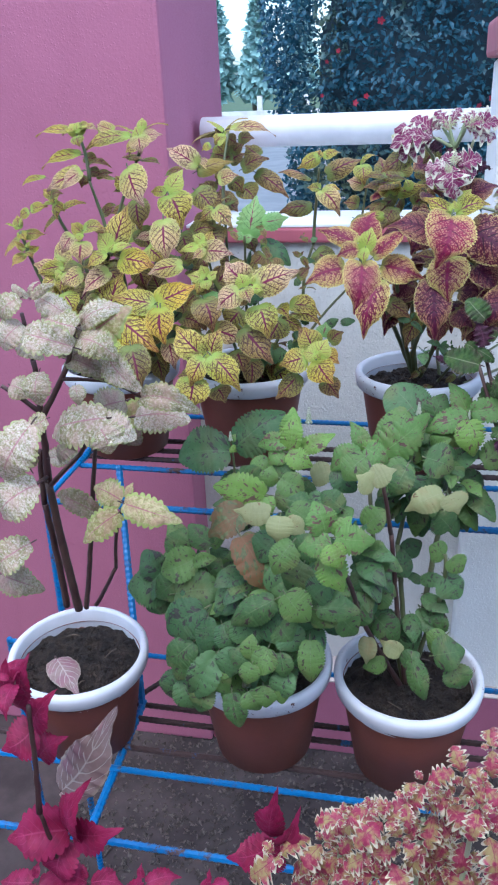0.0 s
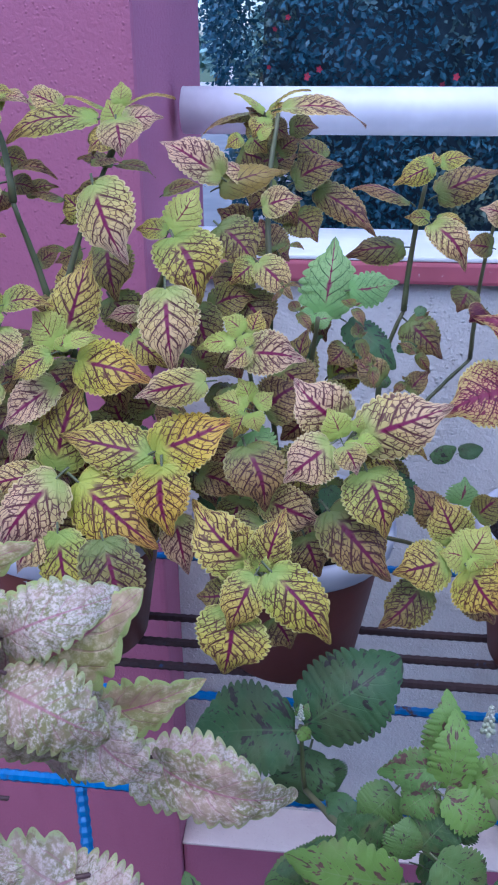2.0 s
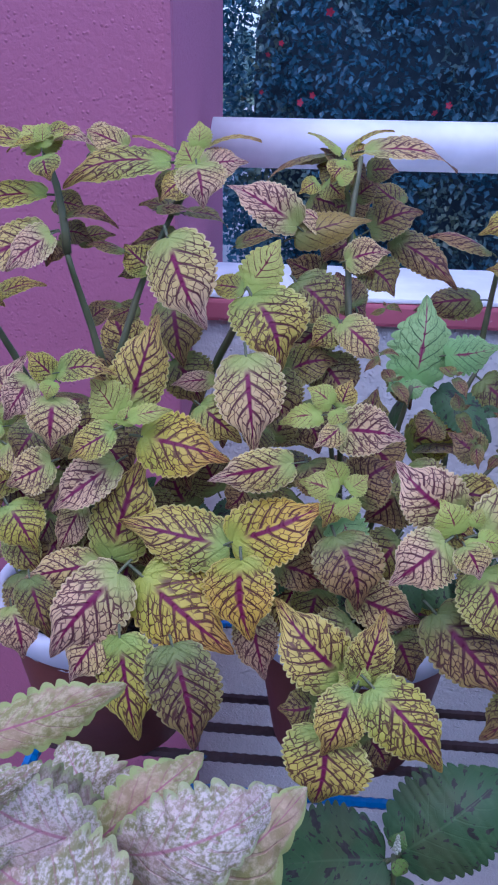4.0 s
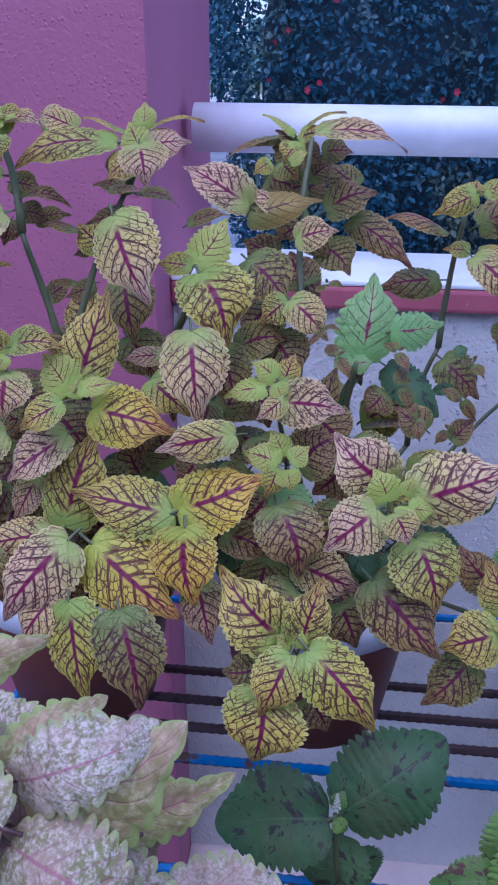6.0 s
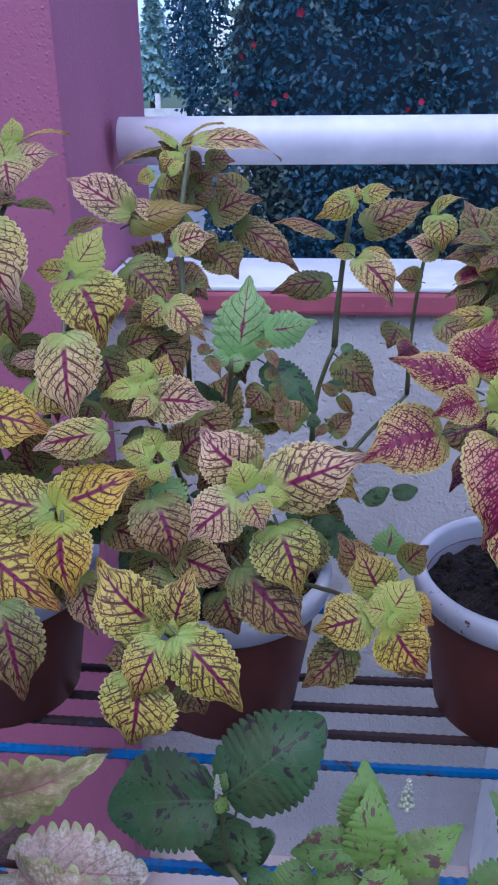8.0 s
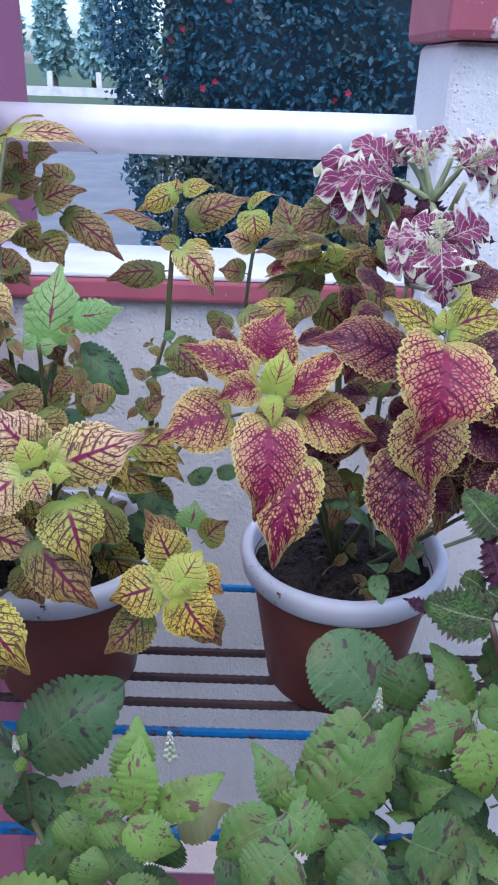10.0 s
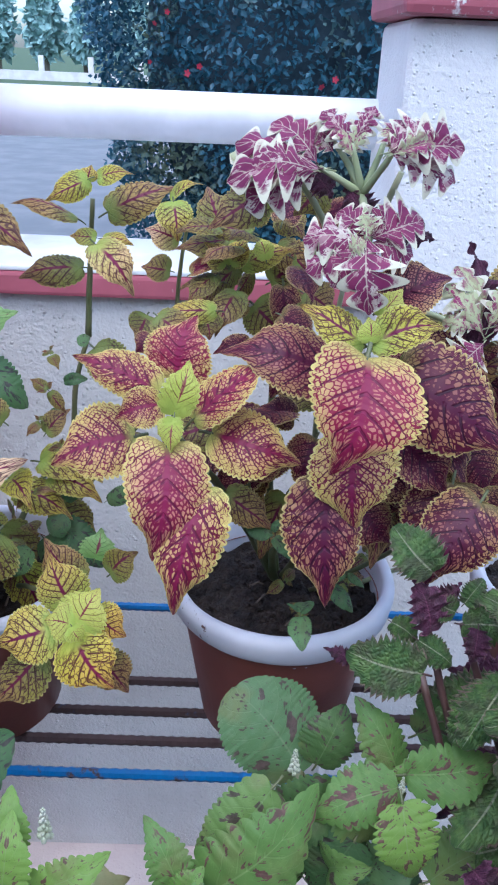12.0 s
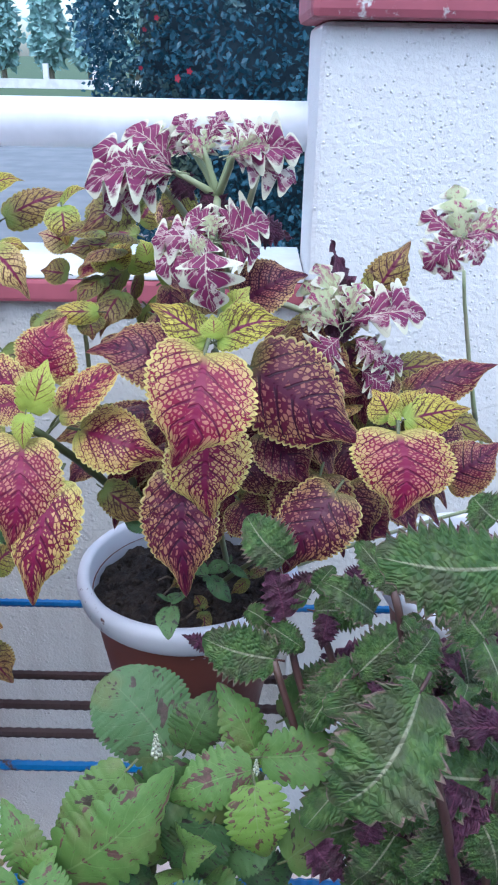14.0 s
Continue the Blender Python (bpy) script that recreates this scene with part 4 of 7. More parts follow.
for b, t, w in (
    ((-0.163, 1.120, 1.473), (-0.189, 1.120, 1.483), 0.011),
    ((-0.146, 1.110, 1.474), (-0.112, 1.110, 1.483), 0.012),
    ((-0.239, 1.110, 1.478), (-0.265, 1.110, 1.473), 0.014),
    ((-0.239, 1.110, 1.480), (-0.220, 1.110, 1.483), 0.011),
    ((-0.255, 1.130, 1.473), (-0.314, 1.130, 1.474), 0.024),
    ((-0.249, 1.130, 1.444), (-0.311, 1.126, 1.431), 0.021),
    ((-0.313, 1.140, 1.413), (-0.350, 1.138, 1.406), 0.018),
):
    leaf(yellow_a, "yellow", b, t, w, LEVEL)
for b, t, w in (
    ((-0.148, 1.105, 1.476), (-0.148, 1.112, 1.491), 0.014),
    ((-0.241, 1.105, 1.474), (-0.242, 1.111, 1.487), 0.013),
    ((-0.190, 1.050, 1.325), (-0.210, 1.061, 1.347), 0.027),
    ((-0.183, 1.045, 1.329), (-0.157, 1.048, 1.335), 0.013),
    ((-0.187, 1.045, 1.324), (-0.184, 1.051, 1.335), 0.012),
    ((-0.228, 1.050, 1.348), (-0.232, 1.045, 1.338), 0.012),
    ((-0.246, 1.120, 1.471), (-0.259, 1.127, 1.486), 0.020),
    ((-0.246, 1.120, 1.472), (-0.233, 1.127, 1.486), 0.020),
    ((-0.284, 1.090, 1.287), (-0.292, 1.085, 1.277), 0.018),
    ((-0.149, 1.100, 1.464), (-0.158, 1.108, 1.480), 0.019),
):
    leaf(yellow_a, "lime", b, t, w)
for b, t, w in (
    ((-0.146, 1.085, 1.469), (-0.141, 1.074, 1.447), 0.029),
    ((-0.145, 1.100, 1.467), (-0.118, 1.102, 1.470), 0.019),
    ((-0.194, 1.125, 1.474), (-0.221, 1.130, 1.484), 0.017),
    ((-0.162, 1.076, 1.430), (-0.138, 1.052, 1.383), 0.042),
    ((-0.238, 1.100, 1.425), (-0.267, 1.090, 1.405), 0.028),
    ((-0.229, 1.050, 1.338), (-0.230, 1.036, 1.310), 0.033),
    ((-0.246, 1.060, 1.346), (-0.262, 1.049, 1.322), 0.024),
    ((-0.137, 1.090, 1.339), (-0.166, 1.088, 1.335), 0.013),
    ((-0.084, 1.035, 1.309), (-0.135, 1.030, 1.298), 0.025),
    ((-0.193, 1.050, 1.297), (-0.235, 1.036, 1.267), 0.030),
    ((-0.234, 1.050, 1.295), (-0.264, 1.043, 1.280), 0.029),
    ((-0.219, 1.055, 1.262), (-0.234, 1.041, 1.233), 0.022),
):
    leaf(yellow_a, "cream", b, t, w)
for b, t, w in (
    ((-0.204, 1.030, 1.234), (-0.253, 1.025, 1.223), 0.028),
    ((-0.184, 1.006, 1.246), (-0.226, 0.982, 1.197), 0.044),
    ((-0.107, 1.021, 1.210), (-0.095, 1.002, 1.173), 0.029),
    ((-0.189, 0.995, 1.216), (-0.214, 0.979, 1.183), 0.030),
    ((-0.255, 1.010, 1.213), (-0.246, 0.996, 1.183), 0.027),
    ((-0.221, 1.140, 1.469), (-0.198, 1.145, 1.480), 0.024),
    ((-0.248, 1.120, 1.422), (-0.300, 1.109, 1.400), 0.031),
    ((-0.291, 1.109, 1.299), (-0.275, 1.129, 1.338), 0.034),
    ((-0.296, 1.110, 1.282), (-0.341, 1.116, 1.294), 0.030),
    ((-0.279, 1.090, 1.286), (-0.251, 1.083, 1.272), 0.032),
    ((-0.331, 1.130, 1.247), (-0.296, 1.128, 1.242), 0.020),
):
    leaf(yellow_a, "cream", b, t, w)
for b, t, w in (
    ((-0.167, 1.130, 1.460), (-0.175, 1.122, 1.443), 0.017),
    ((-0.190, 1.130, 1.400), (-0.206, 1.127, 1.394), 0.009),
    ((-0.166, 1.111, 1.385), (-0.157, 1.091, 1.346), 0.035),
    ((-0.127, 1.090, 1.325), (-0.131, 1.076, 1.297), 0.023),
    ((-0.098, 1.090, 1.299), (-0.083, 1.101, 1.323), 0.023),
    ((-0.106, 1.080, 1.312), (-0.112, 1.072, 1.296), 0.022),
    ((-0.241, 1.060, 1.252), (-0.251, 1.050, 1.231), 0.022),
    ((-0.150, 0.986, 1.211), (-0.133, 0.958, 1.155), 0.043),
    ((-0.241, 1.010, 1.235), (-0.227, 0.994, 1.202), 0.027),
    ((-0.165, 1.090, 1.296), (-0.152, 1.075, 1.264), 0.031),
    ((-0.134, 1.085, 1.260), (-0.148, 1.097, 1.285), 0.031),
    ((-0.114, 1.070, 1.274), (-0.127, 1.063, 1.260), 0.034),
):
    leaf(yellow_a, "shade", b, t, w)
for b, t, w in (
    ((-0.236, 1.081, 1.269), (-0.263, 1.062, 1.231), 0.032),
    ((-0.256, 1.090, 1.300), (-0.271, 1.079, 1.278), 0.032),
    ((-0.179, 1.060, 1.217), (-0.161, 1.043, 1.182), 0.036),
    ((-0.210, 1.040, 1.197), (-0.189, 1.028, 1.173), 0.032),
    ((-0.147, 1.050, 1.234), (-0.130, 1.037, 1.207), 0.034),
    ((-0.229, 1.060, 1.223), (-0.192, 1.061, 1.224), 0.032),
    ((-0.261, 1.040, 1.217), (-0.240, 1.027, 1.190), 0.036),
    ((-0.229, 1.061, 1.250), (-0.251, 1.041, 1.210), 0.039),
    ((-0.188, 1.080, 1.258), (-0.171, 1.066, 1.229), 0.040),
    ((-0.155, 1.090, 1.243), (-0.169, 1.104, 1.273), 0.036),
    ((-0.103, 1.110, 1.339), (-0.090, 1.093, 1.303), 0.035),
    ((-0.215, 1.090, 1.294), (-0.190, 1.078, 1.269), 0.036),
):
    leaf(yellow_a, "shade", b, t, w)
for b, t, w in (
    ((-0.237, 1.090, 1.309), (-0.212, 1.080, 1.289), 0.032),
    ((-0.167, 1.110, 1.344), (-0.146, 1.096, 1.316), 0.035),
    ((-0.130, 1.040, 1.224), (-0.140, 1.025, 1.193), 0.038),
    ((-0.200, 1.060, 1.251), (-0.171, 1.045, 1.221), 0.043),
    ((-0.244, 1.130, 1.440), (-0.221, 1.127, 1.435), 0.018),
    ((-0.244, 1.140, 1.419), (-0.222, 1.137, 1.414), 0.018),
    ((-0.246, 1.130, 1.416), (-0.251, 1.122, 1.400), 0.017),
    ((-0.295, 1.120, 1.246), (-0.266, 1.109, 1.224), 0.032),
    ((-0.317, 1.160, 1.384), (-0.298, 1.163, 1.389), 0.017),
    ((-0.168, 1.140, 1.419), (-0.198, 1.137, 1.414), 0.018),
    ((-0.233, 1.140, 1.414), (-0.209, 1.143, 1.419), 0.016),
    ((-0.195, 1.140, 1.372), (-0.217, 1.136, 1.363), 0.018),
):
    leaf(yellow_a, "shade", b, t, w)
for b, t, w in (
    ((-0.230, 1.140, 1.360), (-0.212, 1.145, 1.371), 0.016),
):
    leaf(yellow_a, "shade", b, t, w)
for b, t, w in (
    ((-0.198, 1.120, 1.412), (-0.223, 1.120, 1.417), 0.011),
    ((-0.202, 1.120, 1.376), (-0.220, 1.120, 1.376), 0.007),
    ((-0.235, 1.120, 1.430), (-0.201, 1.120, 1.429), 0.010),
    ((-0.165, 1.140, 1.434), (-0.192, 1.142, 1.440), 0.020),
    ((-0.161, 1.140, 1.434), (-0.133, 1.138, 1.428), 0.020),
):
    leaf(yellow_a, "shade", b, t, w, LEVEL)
for b, t, w in (
    ((-0.178, 1.130, 1.437), (-0.155, 1.130, 1.438), 0.012),
    ((-0.241, 1.120, 1.475), (-0.214, 1.121, 1.477), 0.020),
):
    leaf(yellow_a, "cream", b, t, w, LEVEL)
for b, t, w in (
    ((-0.177, 1.050, 1.315), (-0.122, 1.045, 1.305), 0.041),
    ((-0.172, 1.011, 1.241), (-0.113, 0.991, 1.202), 0.051),
    ((-0.112, 1.011, 1.257), (-0.104, 0.989, 1.213), 0.043),
    ((-0.119, 1.022, 1.261), (-0.063, 1.034, 1.285), 0.041),
):
    leaf(yellow_a, "gold", b, t, w)
stalk(yellow_a, (-0.214, 1.114, 1.333), (-0.233, 1.112, 1.411), 0.0029, 0.006, STEM_G)
stalk(yellow_a, (-0.233, 1.112, 1.411), (-0.247, 1.123, 1.477), 0.0029, 0.006, STEM_G)
stalk(yellow_a, (-0.206, 1.118, 1.339), (-0.168, 1.138, 1.436), 0.0027, 0.006, STEM_G)
stalk(yellow_a, (-0.168, 1.138, 1.436), (-0.152, 1.125, 1.479), 0.0027, 0.006, STEM_G)
stalk(yellow_a, (-0.25, 1.19, 1.09), (-0.214, 1.114, 1.333), 0.005, 0.02)
stalk(yellow_a, (-0.22, 1.19, 1.09), (-0.206, 1.118, 1.339), 0.005, 0.02)
stalk(yellow_a, (-0.26, 1.18, 1.09), (-0.321, 1.172, 1.365), 0.004, 0.02)
stalk(yellow_a, (-0.27, 1.18, 1.09), (-0.374, 1.157, 1.334), 0.004, 0.02)
stalk(yellow_a, (-0.20, 1.18, 1.09), (-0.112, 1.130, 1.392), 0.004, 0.02)
rosette(yellow_a, "yellow", (-0.379, 1.161, 1.342), 0.043, 610, young="lime")
rosette(yellow_a, "yellow", (-0.321, 1.176, 1.373), 0.047, 28, young="lime")
rosette(yellow_a, "yellow", (-0.291, 1.121, 1.290), 0.051, 278, young="lime")
rosette(yellow_a, "yellow", (-0.363, 1.145, 1.311), 0.035, 755, young="lime")
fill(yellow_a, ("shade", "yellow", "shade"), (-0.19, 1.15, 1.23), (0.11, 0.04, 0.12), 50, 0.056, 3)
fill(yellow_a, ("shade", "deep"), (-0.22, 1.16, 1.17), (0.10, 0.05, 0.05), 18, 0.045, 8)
for b, t, w in (
    ((-0.061, 1.220, 1.458), (-0.075, 1.223, 1.470), 0.018),
    ((-0.128, 1.140, 1.414), (-0.098, 1.140, 1.422), 0.015),
    ((0.062, 1.260, 1.392), (0.011, 1.260, 1.406), 0.021),
):
    leaf(yellow_b, "shade", b, t, w, LEVEL)
for b, t, w in (
    ((-0.057, 1.210, 1.462), (-0.038, 1.213, 1.474), 0.019),
    ((-0.056, 1.220, 1.467), (-0.026, 1.220, 1.484), 0.014),
    ((0.139, 1.235, 1.412), (0.163, 1.235, 1.427), 0.013),
):
    leaf(yellow_b, "yellow", b, t, w, LEVEL)
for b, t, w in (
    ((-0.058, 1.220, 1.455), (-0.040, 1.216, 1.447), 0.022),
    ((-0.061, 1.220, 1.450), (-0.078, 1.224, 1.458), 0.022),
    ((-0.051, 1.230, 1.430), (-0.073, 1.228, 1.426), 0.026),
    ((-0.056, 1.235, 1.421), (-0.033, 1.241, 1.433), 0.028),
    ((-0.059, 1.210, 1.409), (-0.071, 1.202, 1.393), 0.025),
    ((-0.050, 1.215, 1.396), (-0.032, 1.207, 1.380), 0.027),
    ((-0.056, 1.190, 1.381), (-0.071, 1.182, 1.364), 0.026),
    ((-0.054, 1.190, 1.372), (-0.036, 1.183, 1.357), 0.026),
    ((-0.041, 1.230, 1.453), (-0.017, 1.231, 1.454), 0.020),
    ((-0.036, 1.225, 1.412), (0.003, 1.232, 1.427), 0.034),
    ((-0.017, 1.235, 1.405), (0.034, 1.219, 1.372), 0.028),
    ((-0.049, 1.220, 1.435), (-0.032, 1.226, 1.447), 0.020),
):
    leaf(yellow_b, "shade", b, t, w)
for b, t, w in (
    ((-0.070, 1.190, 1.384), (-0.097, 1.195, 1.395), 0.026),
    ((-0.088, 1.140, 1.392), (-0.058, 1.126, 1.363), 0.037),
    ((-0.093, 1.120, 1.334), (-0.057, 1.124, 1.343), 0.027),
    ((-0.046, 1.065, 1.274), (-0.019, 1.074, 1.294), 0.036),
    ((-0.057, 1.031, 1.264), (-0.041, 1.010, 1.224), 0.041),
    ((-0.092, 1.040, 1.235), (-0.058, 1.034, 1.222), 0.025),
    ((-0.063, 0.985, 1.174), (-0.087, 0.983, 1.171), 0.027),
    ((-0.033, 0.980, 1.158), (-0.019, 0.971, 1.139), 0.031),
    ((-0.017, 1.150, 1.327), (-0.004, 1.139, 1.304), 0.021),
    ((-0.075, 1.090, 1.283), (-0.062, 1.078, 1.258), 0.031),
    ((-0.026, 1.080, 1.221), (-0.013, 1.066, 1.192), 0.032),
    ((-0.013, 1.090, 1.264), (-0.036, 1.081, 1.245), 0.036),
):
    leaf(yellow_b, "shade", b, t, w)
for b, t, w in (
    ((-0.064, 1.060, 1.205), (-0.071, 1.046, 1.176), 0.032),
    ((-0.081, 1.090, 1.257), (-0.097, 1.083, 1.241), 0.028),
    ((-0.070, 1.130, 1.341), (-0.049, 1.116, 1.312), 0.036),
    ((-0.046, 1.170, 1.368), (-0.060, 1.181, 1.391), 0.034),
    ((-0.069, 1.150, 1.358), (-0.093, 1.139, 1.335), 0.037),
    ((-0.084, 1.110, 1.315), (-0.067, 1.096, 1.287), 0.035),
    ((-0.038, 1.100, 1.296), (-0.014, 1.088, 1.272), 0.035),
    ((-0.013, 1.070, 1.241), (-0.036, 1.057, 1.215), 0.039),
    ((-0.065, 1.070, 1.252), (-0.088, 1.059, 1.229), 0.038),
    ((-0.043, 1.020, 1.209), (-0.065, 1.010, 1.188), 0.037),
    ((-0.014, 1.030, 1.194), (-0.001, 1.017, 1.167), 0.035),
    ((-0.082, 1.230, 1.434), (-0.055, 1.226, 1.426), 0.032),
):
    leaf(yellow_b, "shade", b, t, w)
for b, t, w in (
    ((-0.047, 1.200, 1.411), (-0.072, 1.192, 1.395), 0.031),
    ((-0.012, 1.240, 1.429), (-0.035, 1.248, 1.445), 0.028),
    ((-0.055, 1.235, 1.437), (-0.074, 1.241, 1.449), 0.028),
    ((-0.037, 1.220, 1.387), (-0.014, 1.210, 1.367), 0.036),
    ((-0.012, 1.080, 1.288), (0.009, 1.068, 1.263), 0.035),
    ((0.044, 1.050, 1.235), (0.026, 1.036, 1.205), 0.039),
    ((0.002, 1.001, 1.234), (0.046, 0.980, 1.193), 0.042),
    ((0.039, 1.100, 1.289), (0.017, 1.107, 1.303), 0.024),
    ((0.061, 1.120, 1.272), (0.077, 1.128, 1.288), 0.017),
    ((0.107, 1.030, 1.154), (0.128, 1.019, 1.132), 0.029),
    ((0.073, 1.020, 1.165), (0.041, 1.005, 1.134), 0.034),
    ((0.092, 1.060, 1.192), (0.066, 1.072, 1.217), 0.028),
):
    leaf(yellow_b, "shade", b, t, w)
for b, t, w in (
    ((0.112, 1.060, 1.198), (0.130, 1.067, 1.212), 0.023),
    ((0.086, 1.260, 1.398), (0.141, 1.271, 1.420), 0.033),
    ((0.062, 1.270, 1.351), (0.008, 1.266, 1.343), 0.029),
    ((0.070, 1.260, 1.285), (0.105, 1.246, 1.255), 0.038),
    ((0.010, 1.120, 1.308), (-0.003, 1.114, 1.295), 0.027),
):
    leaf(yellow_b, "shade", b, t, w)
for b, t, w in (
    ((-0.059, 1.200, 1.461), (-0.068, 1.194, 1.449), 0.019),
    ((-0.077, 1.200, 1.449), (-0.090, 1.196, 1.441), 0.015),
    ((-0.120, 1.105, 1.394), (-0.143, 1.106, 1.396), 0.018),
    ((-0.115, 1.101, 1.391), (-0.094, 1.080, 1.349), 0.047),
    ((-0.059, 1.125, 1.369), (-0.078, 1.118, 1.354), 0.022),
    ((-0.057, 1.070, 1.331), (-0.051, 1.078, 1.348), 0.016),
    ((-0.058, 1.035, 1.288), (-0.065, 1.027, 1.271), 0.015),
    ((-0.047, 0.984, 1.196), (-0.091, 1.004, 1.236), 0.040),
    ((-0.039, 0.979, 1.197), (-0.026, 0.999, 1.235), 0.029),
    ((-0.044, 0.965, 1.204), (-0.061, 0.948, 1.169), 0.030),
    ((-0.034, 0.966, 1.207), (0.008, 0.945, 1.167), 0.038),
    ((-0.059, 0.966, 1.175), (-0.064, 0.945, 1.135), 0.051),
):
    leaf(yellow_b, "yellow", b, t, w)
for b, t, w in (
    ((-0.070, 1.210, 1.448), (-0.057, 1.204, 1.437), 0.026),
    ((0.025, 1.001, 1.265), (0.040, 0.981, 1.226), 0.042),
    ((0.093, 1.025, 1.199), (0.078, 1.039, 1.227), 0.033),
    ((0.085, 1.010, 1.193), (0.048, 1.005, 1.182), 0.036),
    ((0.077, 1.235, 1.426), (0.045, 1.228, 1.411), 0.022),
    ((0.075, 1.240, 1.424), (0.078, 1.245, 1.435), 0.022),
    ((0.083, 1.240, 1.426), (0.110, 1.243, 1.431), 0.018),
    ((0.079, 1.245, 1.381), (0.058, 1.246, 1.382), 0.015),
    ((0.085, 1.240, 1.382), (0.109, 1.238, 1.379), 0.015),
    ((0.141, 1.225, 1.414), (0.145, 1.212, 1.388), 0.027),
):
    leaf(yellow_b, "yellow", b, t, w)
for b, t, w in (
    ((-0.067, 1.225, 1.464), (-0.115, 1.225, 1.450), 0.026),
):
    leaf(yellow_b, "shade", b, t, w, RAISED)
for b, t, w in (
    ((-0.061, 1.220, 1.466), (-0.084, 1.220, 1.481), 0.013),
    ((-0.063, 1.190, 1.450), (-0.050, 1.190, 1.458), 0.014),
):
    leaf(yellow_b, "lime", b, t, w, LEVEL)
for b, t, w in (
    ((-0.045, 1.200, 1.469), (0.020, 1.200, 1.462), 0.017),
    ((-0.066, 1.175, 1.417), (-0.093, 1.175, 1.435), 0.019),
):
    leaf(yellow_b, "cream", b, t, w, LEVEL)
for b, t, w in (
    ((-0.058, 1.200, 1.463), (-0.058, 1.193, 1.449), 0.013),
    ((-0.119, 1.105, 1.394), (-0.099, 1.120, 1.424), 0.027),
    ((-0.068, 1.065, 1.328), (-0.095, 1.062, 1.323), 0.017),
    ((-0.062, 1.070, 1.333), (-0.078, 1.075, 1.342), 0.016),
    ((-0.061, 1.055, 1.336), (-0.056, 1.050, 1.326), 0.012),
    ((-0.057, 1.040, 1.288), (-0.081, 1.043, 1.294), 0.018),
    ((-0.055, 1.045, 1.291), (-0.064, 1.052, 1.306), 0.016),
    ((-0.051, 1.040, 1.291), (-0.039, 1.044, 1.300), 0.014),
    ((-0.051, 1.030, 1.290), (-0.047, 1.025, 1.278), 0.016),
    ((-0.044, 0.975, 1.202), (-0.039, 0.980, 1.212), 0.017),
    ((-0.044, 0.975, 1.200), (-0.053, 0.978, 1.206), 0.015),
    ((0.007, 1.000, 1.288), (-0.002, 1.008, 1.305), 0.020),
):
    leaf(yellow_b, "lime", b, t, w)
for b, t, w in (
    ((0.016, 1.000, 1.293), (0.020, 1.005, 1.303), 0.009),
    ((0.018, 0.995, 1.288), (0.033, 0.994, 1.287), 0.013),
    ((0.015, 0.990, 1.292), (0.016, 0.985, 1.281), 0.012),
    ((0.098, 1.010, 1.194), (0.112, 1.021, 1.216), 0.032),
    ((0.099, 1.010, 1.195), (0.079, 1.011, 1.198), 0.027),
    ((0.099, 1.000, 1.203), (0.106, 0.996, 1.195), 0.018),
    ((0.147, 1.230, 1.400), (0.135, 1.236, 1.412), 0.017),
):
    leaf(yellow_b, "lime", b, t, w)
for b, t, w in (
    ((-0.089, 1.170, 1.422), (-0.139, 1.183, 1.449), 0.032),
    ((-0.056, 1.150, 1.404), (-0.026, 1.153, 1.411), 0.023),
    ((-0.057, 1.125, 1.369), (-0.030, 1.114, 1.345), 0.026),
    ((-0.115, 1.066, 1.364), (-0.107, 1.040, 1.312), 0.042),
    ((-0.060, 1.055, 1.323), (-0.017, 1.053, 1.320), 0.031),
    ((-0.056, 1.050, 1.329), (-0.073, 1.044, 1.316), 0.015),
    ((-0.045, 1.030, 1.223), (0.001, 1.023, 1.208), 0.031),
    ((0.009, 1.020, 1.288), (-0.025, 1.033, 1.315), 0.037),
    ((0.001, 0.995, 1.286), (-0.029, 0.984, 1.263), 0.033),
    ((0.009, 0.985, 1.290), (0.018, 0.977, 1.274), 0.020),
    ((0.020, 1.000, 1.289), (0.078, 1.010, 1.310), 0.041),
    ((0.080, 1.235, 1.378), (0.111, 1.218, 1.344), 0.030),
):
    leaf(yellow_b, "cream", b, t, w)
for b, t, w in (
    ((0.145, 1.230, 1.385), (0.118, 1.234, 1.393), 0.023),
):
    leaf(yellow_b, "cream", b, t, w)
for b, t, w in (
    ((-0.091, 1.170, 1.415), (-0.038, 1.177, 1.429), 0.026),
):
    leaf(yellow_b, "olive", b, t, w)
for b, t, w in (
    ((-0.053, 1.045, 1.269), (-0.038, 1.034, 1.247), 0.028),
    ((0.100, 1.070, 1.203), (0.104, 1.079, 1.222), 0.023),
    ((-0.007, 1.114, 1.333), (-0.001, 1.141, 1.387), 0.040),
    ((0.011, 1.120, 1.351), (0.048, 1.124, 1.358), 0.025),
    ((-0.014, 1.110, 1.330), (0.001, 1.111, 1.333), 0.015),
    ((-0.014, 1.110, 1.335), (-0.026, 1.107, 1.329), 0.013),
):
    leaf(yellow_b, "mint", b, t, w)
for b, t, w in (
    ((0.099, 1.005, 1.191), (0.124, 0.991, 1.163), 0.038),
    ((0.108, 1.020, 1.197), (0.129, 1.014, 1.184), 0.025),
):
    leaf(yellow_b, "gold", b, t, w)
